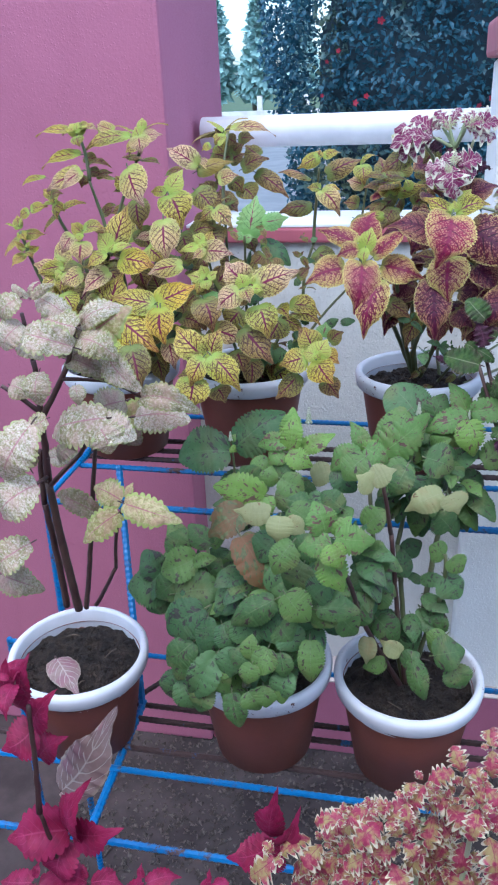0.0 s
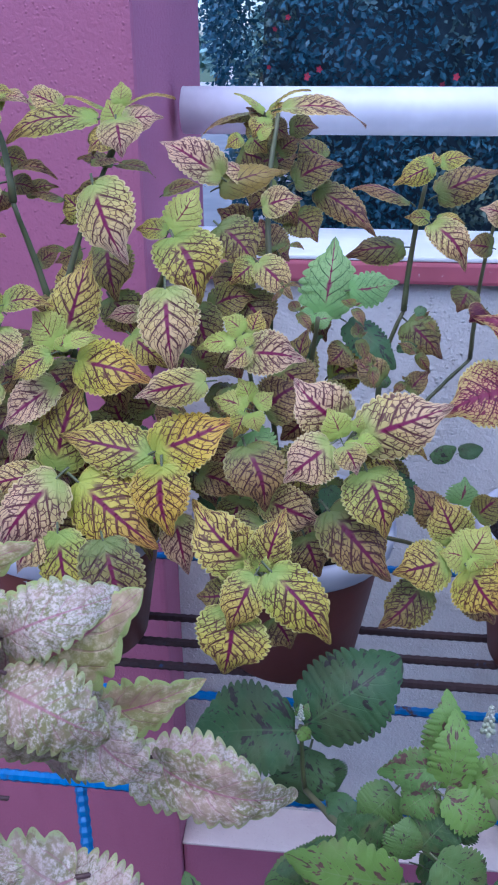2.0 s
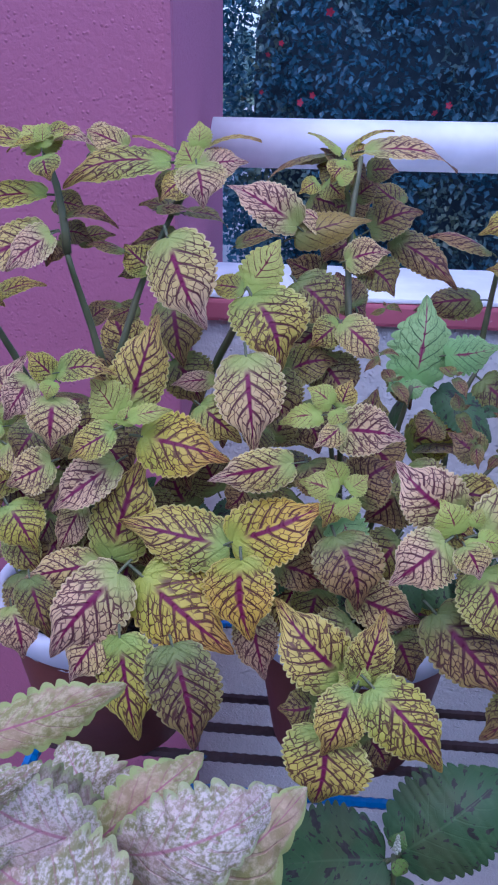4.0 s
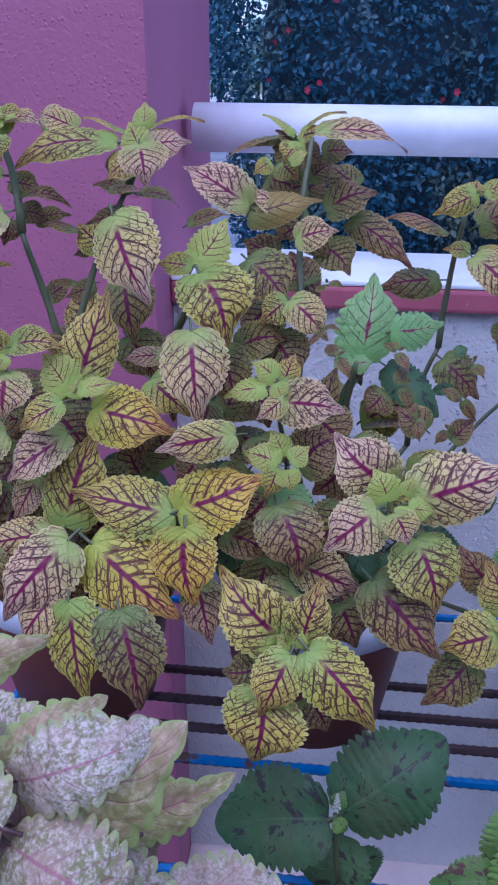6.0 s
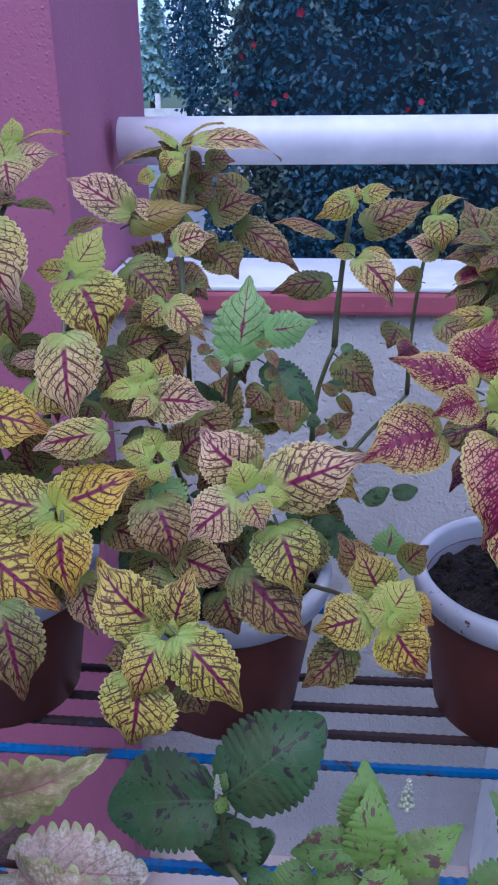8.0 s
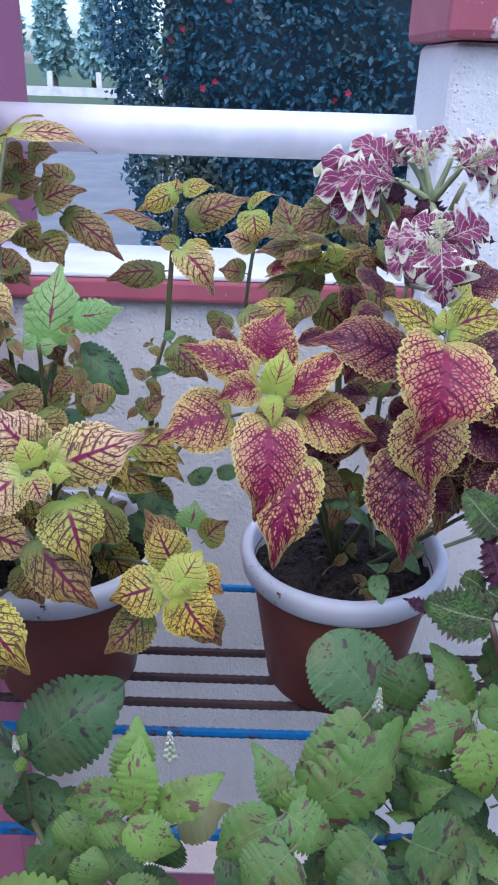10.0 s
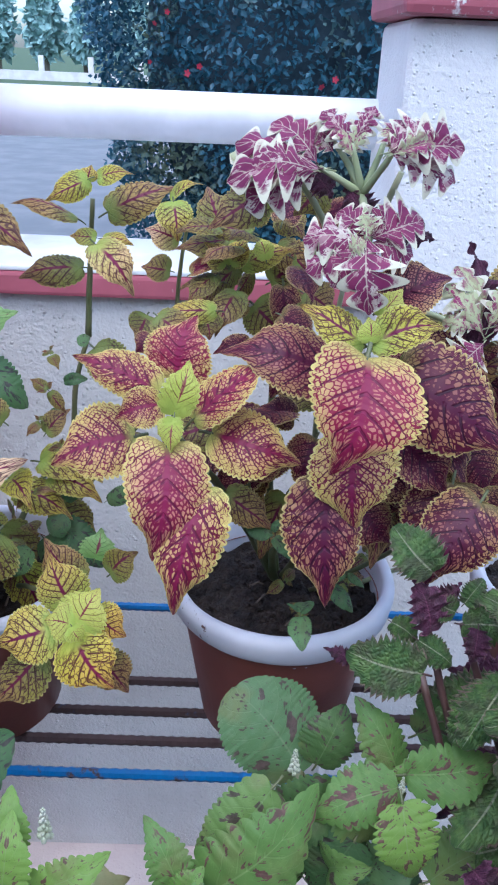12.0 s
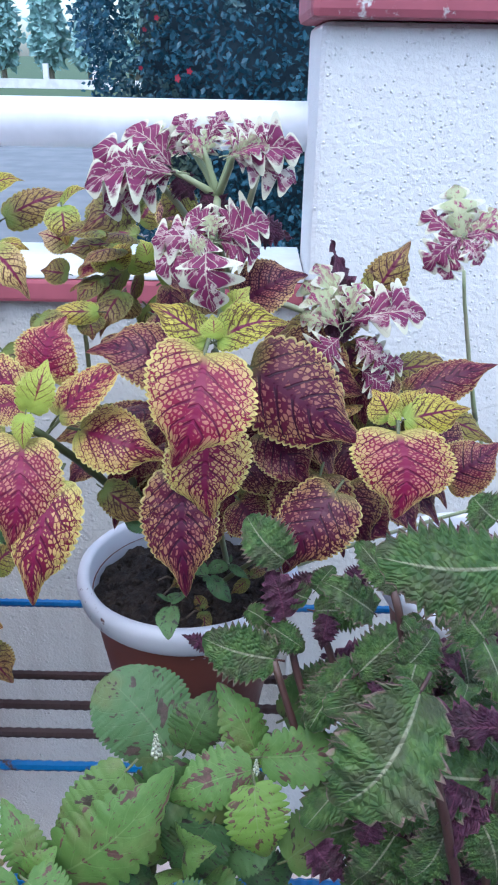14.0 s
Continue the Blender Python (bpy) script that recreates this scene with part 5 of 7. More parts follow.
for b, t, w in (
    ((0.011, 1.130, 1.323), (0.051, 1.116, 1.294), 0.030),
    ((0.053, 1.200, 1.251), (0.043, 1.197, 1.245), 0.012),
    ((0.057, 1.200, 1.278), (0.075, 1.201, 1.281), 0.010),
    ((0.069, 1.200, 1.312), (0.079, 1.201, 1.315), 0.010),
    ((0.068, 1.160, 1.194), (0.057, 1.167, 1.208), 0.013),
    ((0.092, 1.170, 1.189), (0.113, 1.175, 1.200), 0.015),
    ((0.117, 1.180, 1.191), (0.138, 1.183, 1.196), 0.016),
    ((0.065, 1.140, 1.177), (0.049, 1.144, 1.186), 0.018),
    ((0.036, 1.140, 1.160), (0.021, 1.131, 1.141), 0.022),
    ((0.050, 1.140, 1.160), (0.065, 1.147, 1.174), 0.020),
):
    leaf(yellow_b, "deep", b, t, w)
stalk(yellow_b, (0.048, 1.260, 1.201), (0.066, 1.260, 1.295), 0.0029, 0.006, STEM_G)
stalk(yellow_b, (0.066, 1.260, 1.295), (0.075, 1.260, 1.408), 0.0029, 0.006, STEM_G)
stalk(yellow_b, (0.138, 1.295, 1.238), (0.148, 1.295, 1.394), 0.0024, 0.006, STEM_G)
stalk(yellow_b, (-0.01, 1.21, 1.09), (0.048, 1.260, 1.201), 0.0033, 0.01)
stalk(yellow_b, (0.02, 1.22, 1.09), (0.138, 1.295, 1.238), 0.0027, 0.01)
stalk(yellow_b, (-0.03, 1.18, 1.09), (-0.011, 1.102, 1.335), 0.0026, 0.02)
stalk(yellow_b, (-0.03, 1.18, 1.09), (-0.062, 1.089, 1.310), 0.0026, 0.02)
stalk(yellow_b, (-0.03, 1.18, 1.09), (0.013, 1.058, 1.249), 0.0026, 0.02)
stalk(yellow_b, (-0.03, 1.18, 1.09), (-0.046, 1.015, 1.161), 0.0026, 0.02)
stalk(yellow_b, (0.0, 1.18, 1.09), (0.097, 1.026, 1.184), 0.0024, 0.02)
stalk(yellow_b, (-0.048, 1.148, 1.343), (-0.048, 1.195, 1.466), 0.0027, 0.006, STEM_G)
stalk(yellow_b, (-0.03, 1.21, 1.09), (-0.048, 1.148, 1.343), 0.0029, 0.01)
rosette(yellow_b, "shade", (0.064, 1.120, 1.305), 0.015, 418, pairs=2)
rosette(yellow_b, "shade", (0.058, 1.120, 1.282), 0.013, 361, pairs=2)
rosette(yellow_b, "shade", (0.071, 1.120, 1.262), 0.014, 613, pairs=2)
rosette(yellow_b, "shade", (0.068, 1.120, 1.332), 0.012, 414, pairs=2)
rosette(yellow_b, "shade", (0.114, 1.141, 1.264), 0.015, 282, pairs=2)
rosette(yellow_b, "shade", (0.042, 1.134, 1.218), 0.017, 249, pairs=2)
rosette(yellow_b, "shade", (-0.033, 1.093, 1.389), 0.012, 267, pairs=2)
rosette(yellow_b, "shade", (-0.036, 1.081, 1.364), 0.012, 249, pairs=2)
rosette(yellow_b, "shade", (-0.025, 1.080, 1.347), 0.012, 495, pairs=2)
rosette(yellow_b, "shade", (0.014, 1.094, 1.347), 0.014, 258, pairs=2)
rosette(yellow_b, "shade", (0.019, 1.084, 1.328), 0.014, 388, pairs=2)
rosette(yellow_b, "shade", (0.028, 1.075, 1.310), 0.016, 623, pairs=2)
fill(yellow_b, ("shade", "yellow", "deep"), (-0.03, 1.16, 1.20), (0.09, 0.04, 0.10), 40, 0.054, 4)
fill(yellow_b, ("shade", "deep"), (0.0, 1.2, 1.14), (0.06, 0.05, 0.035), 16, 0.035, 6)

# ---- crimson plant on the upper shelf ----
crimson = plant_thing((0.234, 1.198, 1.09), "crimson coleus with yellow veined margins in full leaf")
for b, t, w in (
    ((0.155, 1.084, 1.331), (0.166, 1.103, 1.367), 0.044),
    ((0.155, 1.021, 1.316), (0.148, 0.991, 1.257), 0.048),
    ((0.261, 1.021, 1.372), (0.244, 0.993, 1.315), 0.061),
    ((0.376, 1.041, 1.317), (0.375, 1.017, 1.270), 0.062),
):
    leaf(crimson, "red", b, t, w)
for b, t, w in (
    ((0.146, 1.060, 1.332), (0.093, 1.069, 1.350), 0.028),
    ((0.149, 1.055, 1.326), (0.120, 1.051, 1.317), 0.026),
    ((0.167, 1.059, 1.315), (0.214, 1.078, 1.352), 0.030),
    ((0.131, 1.065, 1.299), (0.078, 1.057, 1.282), 0.050),
    ((0.178, 1.065, 1.303), (0.235, 1.058, 1.289), 0.044),
    ((0.176, 1.011, 1.296), (0.160, 0.978, 1.230), 0.040),
    ((0.263, 1.041, 1.319), (0.264, 1.015, 1.266), 0.052),
):
    leaf(crimson, "rose", b, t, w)
for b, t, w in (
    ((0.156, 1.040, 1.326), (0.165, 1.054, 1.355), 0.022),
    ((0.159, 1.020, 1.334), (0.158, 1.011, 1.316), 0.013),
    ((0.156, 1.030, 1.327), (0.149, 1.026, 1.320), 0.010),
    ((0.272, 1.060, 1.383), (0.285, 1.068, 1.398), 0.015),
    ((0.265, 1.040, 1.374), (0.264, 1.046, 1.387), 0.014),
    ((0.377, 1.050, 1.319), (0.372, 1.053, 1.325), 0.014),
    ((0.210, 1.190, 1.382), (0.203, 1.197, 1.397), 0.015),
):
    leaf(crimson, "lime", b, t, w)
for b, t, w in (
    ((0.187, 1.080, 1.252), (0.221, 1.070, 1.231), 0.025),
    ((0.210, 1.100, 1.227), (0.199, 1.104, 1.236), 0.012),
    ((0.136, 1.150, 1.350), (0.158, 1.141, 1.333), 0.024),
    ((0.167, 1.160, 1.348), (0.172, 1.153, 1.333), 0.021),
    ((0.195, 1.130, 1.230), (0.217, 1.123, 1.215), 0.026),
    ((0.186, 1.220, 1.349), (0.177, 1.210, 1.328), 0.030),
    ((0.215, 1.220, 1.358), (0.242, 1.226, 1.371), 0.032),
    ((0.203, 1.220, 1.340), (0.227, 1.210, 1.320), 0.037),
    ((0.189, 1.250, 1.393), (0.165, 1.256, 1.405), 0.033),
    ((0.196, 1.250, 1.398), (0.210, 1.258, 1.415), 0.033),
    ((0.222, 1.240, 1.406), (0.241, 1.232, 1.390), 0.032),
    ((0.218, 1.220, 1.385), (0.250, 1.209, 1.361), 0.027),
):
    leaf(crimson, "shade", b, t, w)
for b, t, w in (
    ((0.118, 1.240, 1.322), (0.109, 1.231, 1.304), 0.029),
    ((0.136, 1.250, 1.356), (0.112, 1.252, 1.359), 0.024),
    ((0.180, 1.229, 1.388), (0.165, 1.248, 1.424), 0.032),
    ((0.240, 1.200, 1.356), (0.263, 1.193, 1.341), 0.031),
):
    leaf(crimson, "shade", b, t, w)
for b, t, w in (
    ((0.263, 1.045, 1.371), (0.227, 1.055, 1.391), 0.025),
    ((0.267, 1.045, 1.371), (0.309, 1.050, 1.382), 0.025),
    ((0.176, 1.160, 1.352), (0.134, 1.159, 1.350), 0.018),
    ((0.373, 1.055, 1.319), (0.362, 1.063, 1.336), 0.023),
    ((0.385, 1.060, 1.317), (0.396, 1.069, 1.335), 0.021),
    ((0.382, 1.055, 1.319), (0.424, 1.059, 1.327), 0.026),
    ((0.182, 1.190, 1.377), (0.165, 1.197, 1.392), 0.019),
    ((0.185, 1.190, 1.377), (0.197, 1.200, 1.396), 0.019),
    ((0.193, 1.200, 1.375), (0.232, 1.206, 1.388), 0.019),
):
    leaf(crimson, "yellow", b, t, w)
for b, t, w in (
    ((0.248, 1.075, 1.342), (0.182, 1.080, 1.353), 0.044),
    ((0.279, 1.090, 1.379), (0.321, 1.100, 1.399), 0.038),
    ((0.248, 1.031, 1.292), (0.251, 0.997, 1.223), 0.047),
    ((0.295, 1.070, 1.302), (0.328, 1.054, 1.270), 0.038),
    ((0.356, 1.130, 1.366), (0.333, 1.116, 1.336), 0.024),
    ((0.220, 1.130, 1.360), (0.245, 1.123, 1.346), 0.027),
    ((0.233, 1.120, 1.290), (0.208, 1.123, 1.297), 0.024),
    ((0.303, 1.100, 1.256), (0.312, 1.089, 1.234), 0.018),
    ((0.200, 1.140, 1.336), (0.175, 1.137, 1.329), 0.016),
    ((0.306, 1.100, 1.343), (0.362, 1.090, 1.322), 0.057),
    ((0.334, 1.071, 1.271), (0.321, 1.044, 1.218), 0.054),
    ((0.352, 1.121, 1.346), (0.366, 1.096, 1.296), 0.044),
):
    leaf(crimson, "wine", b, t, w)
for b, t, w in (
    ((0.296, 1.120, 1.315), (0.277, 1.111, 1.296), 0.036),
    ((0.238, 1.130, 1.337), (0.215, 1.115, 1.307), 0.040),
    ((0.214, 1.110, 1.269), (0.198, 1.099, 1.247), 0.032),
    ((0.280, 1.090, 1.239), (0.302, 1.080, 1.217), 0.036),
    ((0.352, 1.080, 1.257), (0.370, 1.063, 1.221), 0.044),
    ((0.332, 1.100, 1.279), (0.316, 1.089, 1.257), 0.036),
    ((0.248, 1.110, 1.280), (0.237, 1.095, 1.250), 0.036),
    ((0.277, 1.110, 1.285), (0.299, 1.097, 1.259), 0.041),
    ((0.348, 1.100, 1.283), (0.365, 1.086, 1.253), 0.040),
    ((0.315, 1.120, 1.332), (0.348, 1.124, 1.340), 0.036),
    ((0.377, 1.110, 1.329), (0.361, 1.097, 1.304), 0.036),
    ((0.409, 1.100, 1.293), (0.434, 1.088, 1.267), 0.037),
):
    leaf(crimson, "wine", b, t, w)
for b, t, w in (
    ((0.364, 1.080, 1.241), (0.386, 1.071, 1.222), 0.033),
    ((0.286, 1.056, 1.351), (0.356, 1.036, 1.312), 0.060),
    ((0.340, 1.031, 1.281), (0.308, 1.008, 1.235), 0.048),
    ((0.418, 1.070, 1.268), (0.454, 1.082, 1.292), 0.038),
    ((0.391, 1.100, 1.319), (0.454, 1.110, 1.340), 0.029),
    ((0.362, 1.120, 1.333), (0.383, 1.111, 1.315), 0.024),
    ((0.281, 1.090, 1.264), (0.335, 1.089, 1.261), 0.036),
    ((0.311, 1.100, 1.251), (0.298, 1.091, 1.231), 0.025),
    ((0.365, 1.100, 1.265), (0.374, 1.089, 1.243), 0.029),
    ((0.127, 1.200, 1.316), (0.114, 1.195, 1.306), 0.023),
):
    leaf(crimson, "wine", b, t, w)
for b, t, w in (
    ((0.178, 1.200, 1.362), (0.147, 1.200, 1.358), 0.020),
):
    leaf(crimson, "shade", b, t, w, LEVEL)
for b, t, w in (
    ((0.156, 1.200, 1.367), (0.182, 1.200, 1.373), 0.018),
):
    leaf(crimson, "red", b, t, w, LEVEL)
stalk(crimson, (0.234, 1.2, 1.09), (0.155, 1.043, 1.314), 0.004, 0.02, STEM_G)
stalk(crimson, (0.234, 1.2, 1.09), (0.265, 1.050, 1.363), 0.004, 0.02, STEM_G)
stalk(crimson, (0.234, 1.2, 1.09), (0.198, 1.092, 1.278), 0.004, 0.02, STEM_G)
stalk(crimson, (0.234, 1.2, 1.09), (0.222, 1.197, 1.328), 0.004, 0.02, STEM_G)
stalk(crimson, (0.234, 1.2, 1.09), (0.258, 1.078, 1.246), 0.004, 0.02, STEM_G)
stalk(crimson, (0.353, 1.106, 1.224), (0.390, 1.106, 1.284), 0.0024, 0.006, STEM_G)
stalk(crimson, (0.26, 1.19, 1.09), (0.353, 1.106, 1.224), 0.0024, 0.02)
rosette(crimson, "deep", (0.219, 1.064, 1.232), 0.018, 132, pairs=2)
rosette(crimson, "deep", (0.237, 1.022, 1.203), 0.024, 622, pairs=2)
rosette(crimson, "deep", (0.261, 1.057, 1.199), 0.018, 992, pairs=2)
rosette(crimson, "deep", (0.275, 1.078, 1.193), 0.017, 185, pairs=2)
rosette(crimson, "shade", (0.251, 1.134, 1.108), 0.023, 406, pairs=2)
rosette(crimson, "shade", (0.225, 1.169, 1.156), 0.018, 897, pairs=2)
rosette(crimson, "shade", (0.289, 1.155, 1.127), 0.019, 941, pairs=2)
rosette(crimson, "shade", (0.307, 1.176, 1.143), 0.017, 155, pairs=2)
rosette(crimson, "shade", (0.238, 1.155, 1.127), 0.014, 152, pairs=2)
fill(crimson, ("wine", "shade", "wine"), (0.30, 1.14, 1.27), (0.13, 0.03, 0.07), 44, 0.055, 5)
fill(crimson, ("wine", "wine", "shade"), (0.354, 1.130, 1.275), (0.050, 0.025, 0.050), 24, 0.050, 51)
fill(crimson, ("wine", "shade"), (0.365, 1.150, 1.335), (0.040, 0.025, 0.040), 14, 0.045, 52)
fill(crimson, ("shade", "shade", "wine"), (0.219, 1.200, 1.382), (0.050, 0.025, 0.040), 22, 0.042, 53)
lace = plant_thing((0.27, 1.21, 1.09), "coleus with frilled purple and white laced leaf tops")
for b, t, w in (
    ((0.239, 1.115, 1.454), (0.182, 1.111, 1.447), 0.024),
    ((0.238, 1.115, 1.454), (0.187, 1.122, 1.469), 0.024),
    ((0.238, 1.120, 1.453), (0.193, 1.110, 1.433), 0.022),
    ((0.236, 1.120, 1.456), (0.208, 1.131, 1.479), 0.022),
    ((0.232, 1.105, 1.455), (0.197, 1.106, 1.457), 0.020),
    ((0.245, 1.125, 1.463), (0.234, 1.130, 1.473), 0.013),
    ((0.255, 1.120, 1.466), (0.237, 1.130, 1.486), 0.013),
    ((0.256, 1.120, 1.469), (0.268, 1.130, 1.490), 0.012),
    ((0.252, 1.130, 1.462), (0.262, 1.137, 1.476), 0.012),
    ((0.272, 1.085, 1.468), (0.314, 1.087, 1.472), 0.020),
    ((0.274, 1.090, 1.466), (0.311, 1.085, 1.455), 0.018),
    ((0.273, 1.095, 1.467), (0.296, 1.103, 1.484), 0.020),
):
    leaf(lace, "lace", b, t, w)
for b, t, w in (
    ((0.274, 1.100, 1.469), (0.281, 1.107, 1.484), 0.015),
    ((0.261, 1.066, 1.426), (0.264, 1.047, 1.388), 0.023),
    ((0.263, 1.075, 1.421), (0.227, 1.076, 1.423), 0.022),
    ((0.261, 1.075, 1.421), (0.229, 1.068, 1.406), 0.020),
    ((0.260, 1.075, 1.420), (0.244, 1.064, 1.398), 0.019),
    ((0.266, 1.080, 1.422), (0.296, 1.085, 1.433), 0.021),
    ((0.267, 1.080, 1.420), (0.291, 1.077, 1.415), 0.019),
    ((0.265, 1.085, 1.422), (0.247, 1.091, 1.435), 0.017),
    ((0.266, 1.085, 1.422), (0.277, 1.093, 1.439), 0.017),
    ((0.348, 1.090, 1.370), (0.397, 1.093, 1.376), 0.016),
    ((0.348, 1.090, 1.366), (0.386, 1.102, 1.390), 0.014),
    ((0.342, 1.085, 1.361), (0.326, 1.078, 1.346), 0.019),
):
    leaf(lace, "lace", b, t, w)
for b, t, w in (
    ((0.352, 1.090, 1.359), (0.373, 1.083, 1.346), 0.016),
    ((0.363, 1.100, 1.336), (0.388, 1.102, 1.340), 0.014),
    ((0.358, 1.090, 1.338), (0.377, 1.084, 1.326), 0.015),
    ((0.442, 1.200, 1.396), (0.412, 1.211, 1.419), 0.014),
    ((0.439, 1.195, 1.403), (0.412, 1.185, 1.382), 0.018),
    ((0.440, 1.195, 1.401), (0.454, 1.187, 1.385), 0.018),
    ((0.443, 1.200, 1.402), (0.469, 1.202, 1.406), 0.015),
    ((0.439, 1.195, 1.402), (0.427, 1.182, 1.375), 0.016),
):
    leaf(lace, "lace", b, t, w)
for b, t, w in (
    ((0.233, 1.135, 1.460), (0.221, 1.144, 1.479), 0.018),
    ((0.239, 1.130, 1.465), (0.229, 1.136, 1.477), 0.016),
    ((0.210, 1.140, 1.450), (0.183, 1.144, 1.459), 0.015),
    ((0.255, 1.115, 1.462), (0.246, 1.123, 1.479), 0.011),
    ((0.256, 1.120, 1.463), (0.262, 1.128, 1.480), 0.010),
    ((0.277, 1.100, 1.468), (0.272, 1.106, 1.480), 0.011),
    ((0.272, 1.075, 1.468), (0.295, 1.079, 1.476), 0.012),
    ((0.260, 1.060, 1.425), (0.251, 1.058, 1.421), 0.011),
    ((0.264, 1.075, 1.424), (0.260, 1.081, 1.436), 0.010),
    ((0.342, 1.090, 1.365), (0.320, 1.103, 1.393), 0.014),
    ((0.338, 1.090, 1.370), (0.317, 1.091, 1.373), 0.014),
    ((0.343, 1.100, 1.370), (0.327, 1.115, 1.401), 0.010),
):
    leaf(lace, "lace_pale", b, t, w)
for b, t, w in (
    ((0.345, 1.090, 1.369), (0.356, 1.102, 1.393), 0.010),
    ((0.442, 1.199, 1.396), (0.435, 1.220, 1.437), 0.015),
    ((0.442, 1.200, 1.397), (0.468, 1.212, 1.422), 0.014),
    ((0.441, 1.200, 1.399), (0.450, 1.213, 1.425), 0.012),
):
    leaf(lace, "lace_pale", b, t, w)
for b, t, w in (
    ((0.264, 1.110, 1.423), (0.253, 1.120, 1.444), 0.024),
    ((0.282, 1.120, 1.423), (0.313, 1.117, 1.416), 0.021),
    ((0.237, 1.140, 1.448), (0.249, 1.134, 1.435), 0.019),
    ((0.343, 1.099, 1.354), (0.338, 1.129, 1.414), 0.013),
):
    leaf(lace, "plum", b, t, w)
for b, t, w in (
    ((0.208, 1.160, 1.438), (0.169, 1.147, 1.412), 0.032),
    ((0.240, 1.160, 1.439), (0.225, 1.151, 1.421), 0.028),
):
    leaf(lace, "shade", b, t, w)
stalk(lace, (0.266, 1.176, 1.370), (0.224, 1.134, 1.449), 0.003, 0.01, STEM_P)
stalk(lace, (0.266, 1.176, 1.370), (0.261, 1.134, 1.421), 0.003, 0.01, STEM_P)
stalk(lace, (0.266, 1.176, 1.370), (0.257, 1.134, 1.460), 0.003, 0.01, STEM_P)
stalk(lace, (0.266, 1.176, 1.370), (0.289, 1.134, 1.452), 0.003, 0.01, STEM_P)
stalk(lace, (0.266, 1.176, 1.370), (0.354, 1.134, 1.352), 0.003, 0.01, STEM_P)
stalk(lace, (0.27, 1.21, 1.09), (0.266, 1.176, 1.370), 0.0029, 0.02, STEM_P)
stalk(lace, (0.366, 1.204, 1.165), (0.346, 1.120, 1.341), 0.0020, 0.006, STEM_P)
stalk(lace, (0.485, 1.197, 1.172), (0.465, 1.176, 1.264), 0.0020, 0.006, STEM_P)
stalk(lace, (0.465, 1.176, 1.264), (0.433, 1.155, 1.388), 0.0020, 0.006, STEM_P)
stalk(lace, (0.30, 1.2, 1.09), (0.485, 1.197, 1.172), 0.0024, 0.01, STEM_P)
stalk(lace, (0.29, 1.2, 1.09), (0.366, 1.204, 1.165), 0.0024, 0.01, STEM_P)
stalk(lace, (0.264, 1.120, 1.440), (0.237, 1.117, 1.455), 0.0026, 0.004, STEM_P)
stalk(lace, (0.264, 1.120, 1.440), (0.255, 1.120, 1.469), 0.0026, 0.004, STEM_P)
stalk(lace, (0.264, 1.120, 1.440), (0.274, 1.090, 1.467), 0.0026, 0.004, STEM_P)
stalk(lace, (0.264, 1.120, 1.440), (0.263, 1.075, 1.423), 0.0026, 0.004, STEM_P)
stalk(lace, (0.264, 1.120, 1.440), (0.245, 1.130, 1.469), 0.0026, 0.004, STEM_P)
stalk(lace, (0.264, 1.120, 1.440), (0.274, 1.120, 1.471), 0.0026, 0.004, STEM_P)

# ---- green plants on the middle shelf ----
green_a = plant_thing((0.042, 0.812, 0.80), "bushy green coleus with dark flecks on the leaves")
green_b = plant_thing((0.24, 0.833, 0.80), "tall green coleus with dark blotched leaves")
for b, t, w in (
    ((-0.015, 0.965, 1.069), (-0.090, 0.960, 1.059), 0.064),
    ((-0.007, 0.964, 1.077), (0.057, 0.988, 1.124), 0.063),
    ((-0.003, 0.986, 1.030), (-0.012, 0.966, 0.991), 0.050),
    ((0.003, 0.980, 1.019), (0.016, 0.970, 0.998), 0.041),
    ((-0.074, 0.830, 0.931), (-0.132, 0.830, 0.931), 0.052),
    ((-0.080, 0.840, 0.941), (-0.114, 0.855, 0.972), 0.039),
    ((-0.072, 0.830, 0.923), (-0.105, 0.820, 0.903), 0.036),
    ((0.145, 0.720, 1.036), (0.122, 0.711, 1.017), 0.032),
    ((-0.010, 0.770, 0.952), (-0.056, 0.755, 0.921), 0.050),
    ((-0.001, 0.751, 0.954), (-0.000, 0.730, 0.913), 0.029),
    ((0.019, 0.740, 0.955), (0.033, 0.726, 0.927), 0.030),
    ((0.014, 0.726, 0.923), (-0.014, 0.701, 0.873), 0.038),
):
    leaf(green_a, "deep", b, t, w)
for b, t, w in (
    ((0.079, 0.720, 0.952), (0.087, 0.736, 0.985), 0.030),
    ((0.025, 0.780, 0.952), (0.003, 0.788, 0.969), 0.034),
    ((0.043, 0.740, 0.966), (0.058, 0.726, 0.938), 0.036),
    ((0.098, 0.730, 0.966), (0.112, 0.720, 0.944), 0.035),
    ((-0.048, 0.800, 0.911), (-0.064, 0.809, 0.929), 0.036),
    ((-0.049, 0.760, 0.861), (-0.055, 0.744, 0.829), 0.033),
    ((0.027, 0.720, 0.919), (0.015, 0.705, 0.888), 0.030),
    ((0.071, 0.760, 1.021), (0.098, 0.753, 1.005), 0.031),
    ((0.033, 0.870, 1.032), (0.005, 0.860, 1.011), 0.037),
    ((0.105, 0.860, 1.066), (0.126, 0.852, 1.049), 0.033),
    ((0.081, 0.790, 1.051), (0.057, 0.775, 1.021), 0.038),
    ((0.126, 0.740, 1.034), (0.151, 0.733, 1.020), 0.034),
):
    leaf(green_a, "deep", b, t, w)
